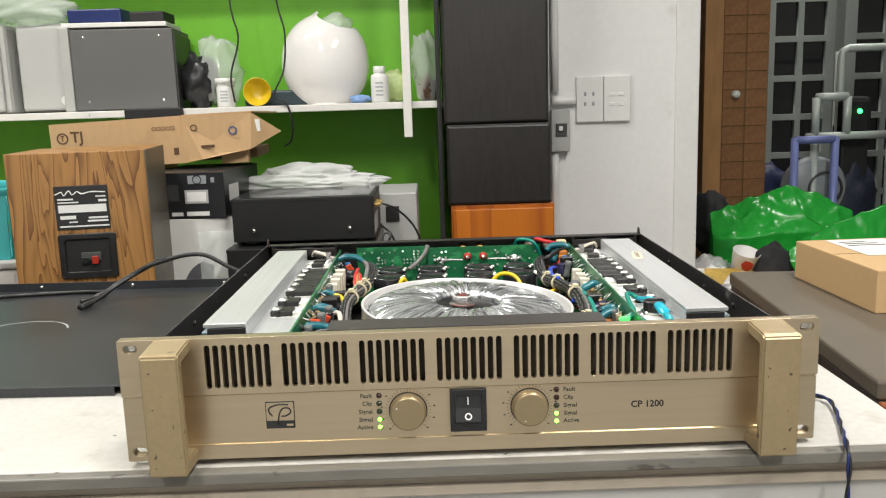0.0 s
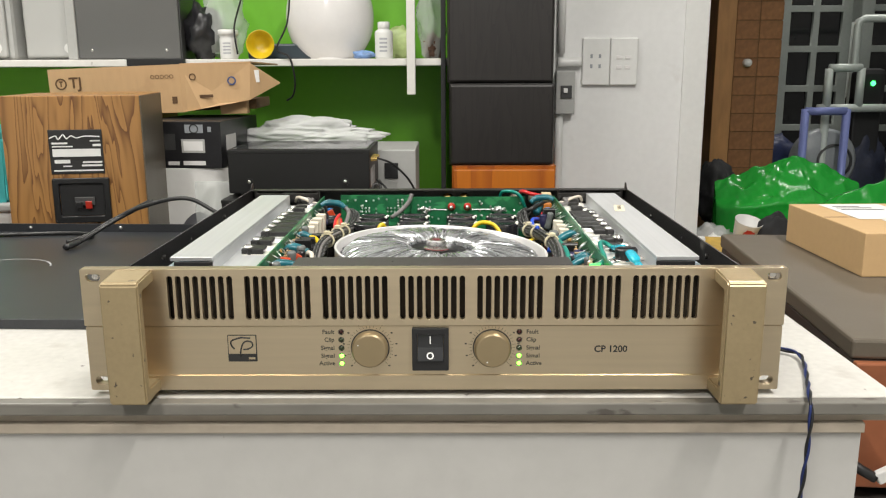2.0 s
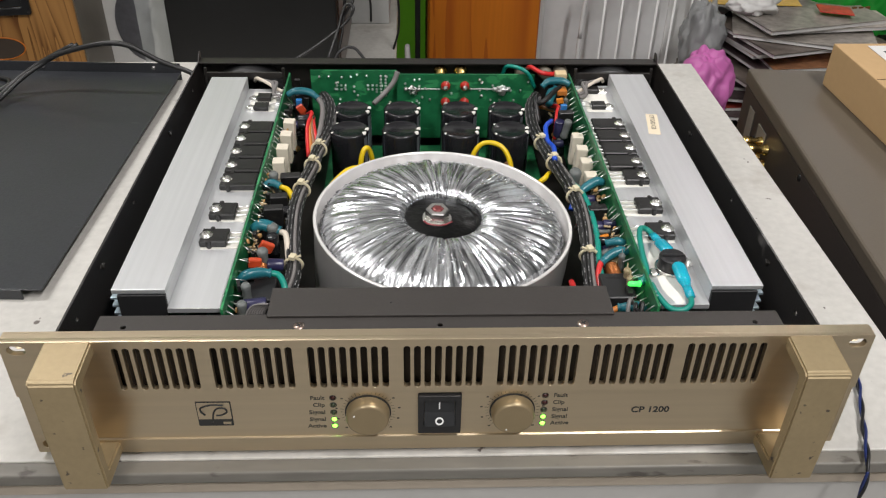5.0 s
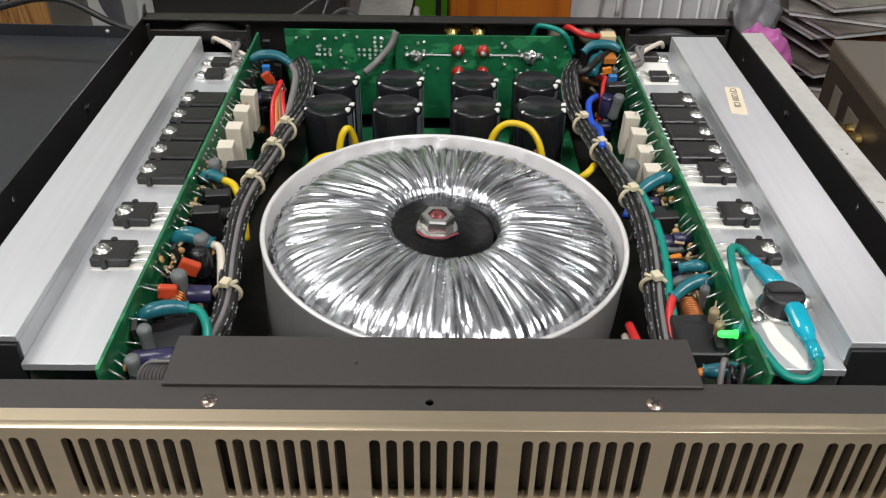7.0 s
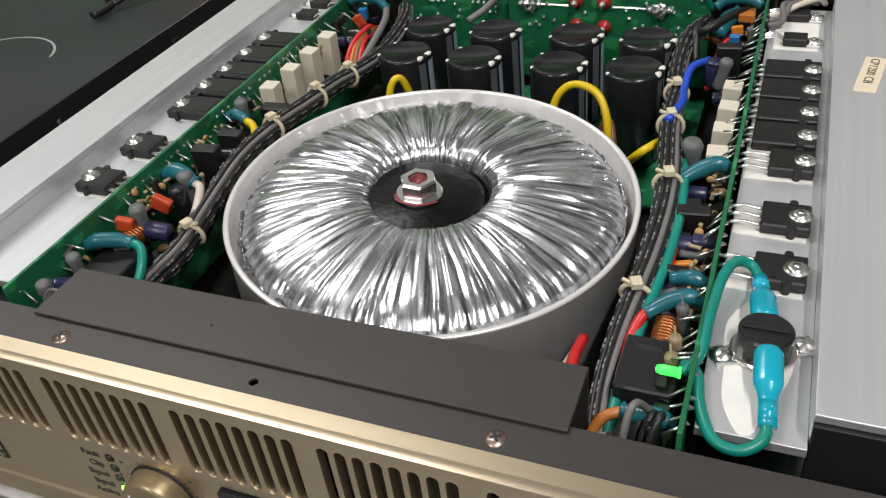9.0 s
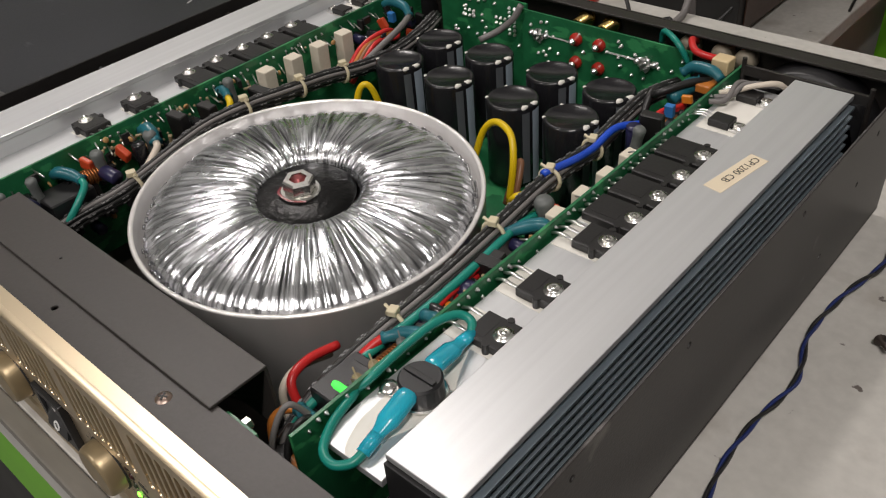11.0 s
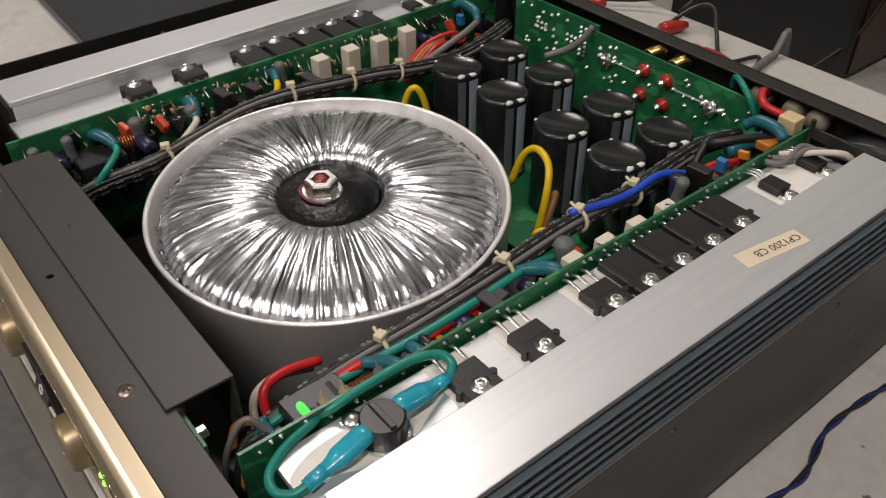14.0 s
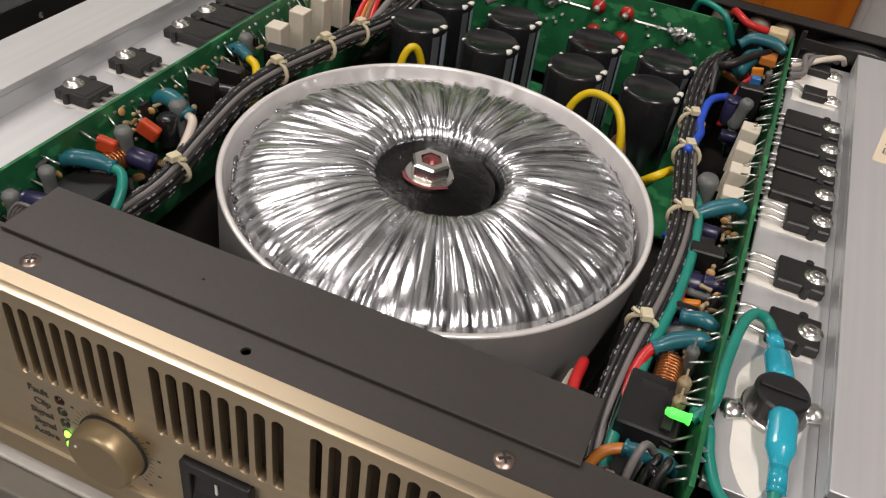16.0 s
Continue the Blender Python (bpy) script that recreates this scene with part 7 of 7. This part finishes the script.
tube_frame("blue_tube_frame", "blue steel tube frame beyond the doorway", blue_steel,
           [[(1.23, 2.33, FLOOR + 0.001), (1.23, 2.33, 0.085)], [(1.37, 2.33, FLOOR + 0.001), (1.37, 2.33, 0.085)], [(1.23, 2.33, 0.078), (1.37, 2.33, 0.078)], [(1.23, 2.33, -0.4), (1.37, 2.33, -0.4)]], 0.0135)
fan = thing("grey_wheel_disc", "grey round disc of a machine beyond the doorway", "machine", pose(1.34, 2.42, -0.10))
part("disc", lathe([(0, -0.03), (0.10, -0.028), (0.115, -0.012), (0.115, 0.012), (0.10, 0.03), (0, 0.03)], axis="y", n=40), fan_grey, fan, "", True)
part("disc_guard", lathe([(0.055, -0.036), (0.062, -0.036), (0.062, -0.026), (0.055, -0.026), (0.055, -0.036)], (0.03, 0, 0), "y", 30), dark_side, fan, "", True)
part("stand", box(-0.02, 0.02, -0.02, 0.02, FLOOR + 0.101, -0.11, 0.003), dark_side, fan)
mach = thing("dark_machine", "dark machine with a green pilot lamp", "machine", pose(1.50, 2.48, FLOOR + 0.0005))
part("body", crumple((0.0, 0, 0.62), (0.09, 0.06, 0.15), 9.0, 0.4, 26, 16), mat("navy_cloth", (0.02, 0.025, 0.05), 0.6, vary=0.4), mach, "", True)
part("column", box(-0.05, 0.05, -0.03, 0.05, 0, 0.9, 0.008), matte_black, mach)
part("head", box(-0.05, 0.05, -0.05, 0.04, 0.86, 1.0, 0.02), black_plastic, mach)
part("pilot_lamp", lathe([(0, -0.010), (0.006, -0.008), (0.009, 0)], (0.0, -0.0505, 0.948), "y", 14), glow("pilot_green", (0.02, 1.0, 0.15), 4.0), mach, "lit green lamp", True)
tagged(part("navy_cover", crumple((1.20, 2.62, -0.17), (0.16, 0.08, 0.13), 2.9, 0.35, 30, 16), mat("navy_sheet", (0.012, 0.020, 0.065), 0.5, vary=0.4), None, "", True), "dark blue cover over a machine", "cover")
tagged(part("white_door_post", box(1.36, 1.415, 1.80, 1.86, FLOOR + 0.0005, 0.215, 0.003), window_frame_paint), "pale grey metal post by the doorway", "post")
tagged(part("pale_door_leaf", box(1.42, 1.74, 1.84, 1.87, FLOOR + 0.0005, CEIL - 0.002, 0.002), mat("pale_green_door", (0.26, 0.31, 0.29), 0.4)), "pale grey-green door leaf", "door", kind="structure")


# ---- heap beside the receiver ----
pile = thing("low_cabinet", "dark low cabinet under a heap of things", "cabinet")
part("body", box(0.47, 1.62, 1.10, 1.700, FLOOR + 0.001, -0.512, 0.004), matte_black, pile)
part("rear_body", box(0.73, 1.34, 1.703, 2.12, FLOOR + 0.001, -0.512, 0.004), matte_black, pile)
HEAP = pose(0.005, -0.49, 0.355) @ Matrix.Scale(1.6, 4) @ pose(-0.005, 0.49, -0.355)  # the heap's own layout, at 5:8, set on the cabinet
standing = set(bpy.data.objects)


def carrier_bag(name, label, centre, width, section, ridge, seed, turn):
    """Stiff plastic carrier bag: flat panels that meet in folds, pinched ends and fine creases."""
    b = thing(name, label, "plastic bag", pose(*centre, 0, 0, turn), "green bags")
    loop = [Vector((0, y, z)) for y, z in section]

    def f(u, v):
        k = v * len(loop)
        i = int(k) % len(loop)
        t = k - int(k)
        t = t * t * (3 - 2 * t) * 0.35 + t * 0.65
        p = loop[i].lerp(loop[(i + 1) % len(loop)], t)
        m = min(len(ridge) - 2, int(u * (len(ridge) - 1)))
        g = u * (len(ridge) - 1) - m
        h = ridge[m] * (1 - g) + ridge[m + 1] * g
        pinch = min(1.0, (4 * u * (1 - u) + 0.02) ** 0.30)
        x = (u - 0.5) * width
        q = Vector((x * 9 + seed, p.y * 9, p.z * 9))
        crease = 0.012 * abs(noise.noise(q)) - 0.009 * abs(noise.noise(q * 2.1 + Vector((3, 1, 7)))) - 0.006 * abs(noise.noise(q * 4.2)) + 0.0035 * abs(noise.noise(q * 9.0))
        out = Vector((0, p.y, p.z + 0.03)).normalized() * crease
        return Vector((x + 0.012 * noise.noise(q * 0.8), p.y * pinch, (p.z * h if p.z > 0 else p.z * (0.75 + 0.25 * pinch)))) + out
    part("skin", sheet(110, 110, lambda u, v: f(v, u), close=True), bag_green, b, "glossy green plastic", True)
    return b


def bag_print(b, x, y, z, n):
    ink = mat("brown_ink", (0.18, 0.07, 0.01), 0.5, bump=0)
    for k in range(n):
        part("print_mark", box(x + 0.011 * k, x + 0.007 + 0.011 * k, y - 0.002, y, z, z + 0.011), ink, b)


upper_bag = carrier_bag("green_carrier_bag", "large bright green plastic carrier bag on the heap", (0.632, 1.00, -0.012), 0.250,
                        ((-0.066, -0.060), (-0.078, 0.050), (0.015, 0.120), (0.085, 0.070), (0.090, -0.060)), (0.66, 0.80, 0.97, 1.05, 0.92, 0.70), 1.4, -4)
bag_print(upper_bag, -0.085, -0.076, -0.020, 3)
lower_bag = carrier_bag("green_carrier_bag", "bright green plastic carrier bag slumped over the heap", (0.745, 0.885, -0.030), 0.310,
                        ((-0.060, -0.050), (-0.066, 0.030), (-0.010, 0.120), (0.060, 0.090), (0.070, -0.050)), (0.42, 0.66, 0.90, 1.05, 1.15, 0.9), 6.2, 8)
bag_print(lower_bag, -0.105, -0.066, -0.010, 3)
heap_mat = mat("dark_cloth", (0.018, 0.018, 0.02), 0.8, vary=0.4)
tagged(part("black_cloth", crumple((0.605, 0.93, -0.075), (0.10, 0.10, 0.045), 3.5, 0.4, 30, 14), heap_mat, None, "", True), "black cloth under the green bags", "cloth")
tagged(part("black_bag", crumple((0.545, 1.14, 0.030), (0.034, 0.05, 0.062), 8.5, 0.2, 40, 24), heap_mat, None, "", True), "round black bag beside the green bags", "bag")
tagged(part("clutter_base", crumple((0.62, 0.95, -0.145), (0.20, 0.24, 0.06), 4.5, 0.3, 36, 16), mat("mixed_clutter", (0.20, 0.17, 0.14), 0.7, vary=0.8, scale=22, grain=50), None, "", True), "heap of mixed papers and bags", "heap")
rp = random.Random(3)
for k in range(18):
    col = rp.choice(((0.30, 0.27, 0.24), (0.40, 0.06, 0.04), (0.16, 0.13, 0.11), (0.50, 0.45, 0.40), (0.10, 0.07, 0.07), (0.42, 0.20, 0.10)))
    mg = thing("magazine", "worn magazine in an untidy stack", "magazine", pose(0.578 + rp.uniform(-0.028, 0.028), 0.800 + rp.uniform(-0.022, 0.022), -0.183 + 0.0085 * k, 0, rp.uniform(-1.5, 1.5), rp.uniform(-18, 18)), "magazines")
    part("page_block", box(-0.098, 0.100, -0.072, 0.072, 0.0008, 0.0060), paper_white, mg)
    part("cover", box(-0.10, 0.10, -0.074, 0.074, 0.0061, 0.0074, 0.0003), mat("magazine_cover", col, 0.35, vary=0.5, scale=14, bump=0), mg)
tagged(part("white_bag", crumple((0.484, 0.945, -0.040), (0.042, 0.04, 0.038), 2.2, 0.3, 40, 22), white_film, None, "", True), "crumpled white plastic bag on the heap", "plastic bag")
tagged(part("grey_bag", crumple((0.426, 0.79, -0.078), (0.030, 0.040, 0.056), 5.7, 0.3, 50, 28, 3.0), film("grey_film", (0.46, 0.47, 0.47), 0.3, 0.5), None, "", True), "grey translucent plastic bag hanging by the rack", "plastic bag")
tagged(part("pink_bag", crumple((0.400, 0.678, -0.096), (0.034, 0.036, 0.052), 7.9, 0.34, 80, 50, 0.75, 1.5), bag_pink, None, "", True), "crumpled pink plastic bag beside the table", "plastic bag")
cup = thing("printed_cup", "white paper cup with a red heart print, lying on the heap", "cup", pose(0.5150, 0.885, -0.030, 18, 6, 4) @ Matrix.Scale(0.72, 4))
part("wall", lathe([(0, 0), (0.022, 0), (0.032, 0.070), (0.033, 0.072), (0.031, 0.071), (0.021, 0.002), (0, 0.002)], n=28), paper_white, cup, "", True)
part("red_heart", crumple((-0.004, -0.0290, 0.048), (0.013, 0.002, 0.012), 1.1, 0.35, 30, 20), red_plastic, cup)
tagged(part("crumpled_paper", crumple((0.492, 0.785, -0.018), (0.034, 0.024, 0.016), 3.1, 0.35, 40, 24, 2.4), paper_white, None, "", True), "crumpled white paper on the magazines", "paper")
tagged(part("white_paper", crumple((0.470, 0.895, -0.045), (0.030, 0.03, 0.030), 6.6, 0.3, 30, 16), paper_white, None, "", True), "white paper on the heap", "paper")

yellow = thing("yellow_magazine", "yellow magazine lying open on the stack", "magazine", pose(0.500, 0.838, -0.0240, 14, 3, 6))
part("page_block", box(-0.070, 0.072, -0.032, 0.032, 0.0008, 0.0050), paper_white, yellow)
part("cover", box(-0.072, 0.074, -0.034, 0.034, 0.0051, 0.0062, 0.0003), mat("yellow_cover", (0.52, 0.33, 0.06), 0.4, vary=0.25, scale=16, bump=0), yellow)
tagged(part("upright_black_bag", crumple((0.566, 0.868, -0.018), (0.034, 0.022, 0.048), 5.2, 0.18, 30, 18), heap_mat, None, "", True), "black fabric bag standing on the heap", "bag")
red_leaflet = thing("red_leaflet", "small red leaflet on the magazines", "leaflet", pose(0.610, 0.775, -0.0245, 0, 2, -12))
part("sheet", box(-0.024, 0.024, -0.016, 0.016, 0.0, 0.0022, 0.0004), mat("red_print", (0.55, 0.06, 0.04), 0.4, vary=0.3, scale=40, bump=0), red_leaflet)


for ob in [o for o in bpy.data.objects if o not in standing and not o.parent]:
    ob.matrix_basis = HEAP @ ob.matrix_basis


def wire_rack():
    """White coated wire rack standing before the wall."""
    r = thing("wire_rack", "white coated wire rack standing by the white wall", "wire rack", pose(0.550, 1.615, FLOOR + 0.001, 0, 0, 3))
    rod = small_mesh("rod", tube([(0, 0, 0), (0, 0, 0.556)], 0.0030, 8, 1), white_gloss, True)
    for k in range(6):
        piece("rod", rod, None, r, pose(-0.102 + 0.043 * k, 0, 0.0))
    part("top_rail", tube([(-0.155, 0, 0.43), (-0.149, 0, 0.530), (-0.128, 0, 0.558), (0.115, 0, 0.561), (0.140, 0, 0.543), (0.150, 0, 0.43), (0.150, 0, 0.0)], 0.0055, 8, 5), white_gloss, r, "", True)
    part("side_rail", tube([(-0.155, 0, 0.43), (-0.158, 0, 0.0)], 0.0055, 8, 1), white_gloss, r)
    part("cross_rail", tube([(-0.155, 0, 0.25), (0.150, 0, 0.25)], 0.0045, 8, 1), white_gloss, r)


wire_rack()

# ---- test leads behind the amplifier ----
LEADS = (((-0.111, 0.553, 0.004), (-0.102, 0.585, 0.020), (-0.085, 0.590, 0.024), (-0.068, 0.575, 0.012), (-0.040, 0.548, 0.0035), (-0.026, 0.578, 0.0035), (-0.010, 0.543, 0.0035), (0.010, 0.50, 0.0035)),
         ((-0.245, 0.52, 0.0035), (-0.21, 0.546, 0.006), (-0.190, 0.556, 0.0080), (-0.150, 0.590, 0.0120), (-0.100, 0.615, 0.040), (-0.085, 0.62, 0.060), (-0.095, 0.625, 0.062), (-0.105, 0.61, 0.035), (-0.115, 0.585, 0.012)))
for pts in LEADS:
    tagged(part("test_lead", tube(pts, 0.0018, 8, 6), wire_black, None, "", True), "thin black test lead behind the amplifier", "lead", "test leads")
tagged(part("output_cable", tube([(0.045, 0.3975, 0.040), (0.047, 0.414, 0.040), (0.036, 0.436, 0.020), (0.016, 0.475, 0.0042), (-0.010, 0.540, 0.0036), (-0.020, 0.590, 0.0036), (-0.022, 0.612, -0.005), (-0.022, 0.620, -0.3)], 0.0032, 10, 6), wire_grey, None, "", True), "thick grey cable leaving the back of the amplifier", "cable")
for x, y, a in ((-0.205, 0.552, 10), (-0.078, 0.536, 20), (-0.060, 0.541, 10), (-0.110, 0.553, 70)):
    clip = thing("red_clip", "small red test clip on a lead", "clip", pose(x, y, 0.0005, 0, 0, a), "test clips")
    part("boot", lathe([(0, 0), (0.0045, 0), (0.0062, 0.006), (0.0055, 0.018), (0.0030, 0.027), (0, 0.027)], (0, 0, 0.006), "x", 12), red_plastic, clip, "red rubber boot", True)
    part("jaw", box(-0.012, 0.001, -0.002, 0.002, 0.0045, 0.0075, 0.0005), steel, clip)


def hanging_plug():
    """White plug on a black cord that hangs between the table and the cabinet."""
    t = thing("white_plug", "white two-pin plug on a black cord beside the table", "plug")
    part("cord", tube([(0.340, 0.30, -0.200), (0.342, 0.20, -0.120), (0.352, 0.13, -0.100), (0.362, 0.110, -0.112), (0.378, 0.104, -0.121)], 0.0045, 10, 6), wire_black, t, "black cord", True)
    body = part("plug_body", box(-0.006, 0.011, -0.0035, 0.0035, -0.0055, 0.0055, 0.0012), white_gloss, t)
    body.matrix_basis = pose(0.3835, 0.104, -0.1185, 0, -28, 0)
    for z in (-0.003, 0.003):
        part("pin_slot", box(0.0110, 0.0114, -0.0015, 0.0015, z - 0.0012, z + 0.0012), black_print, body)


hanging_plug()
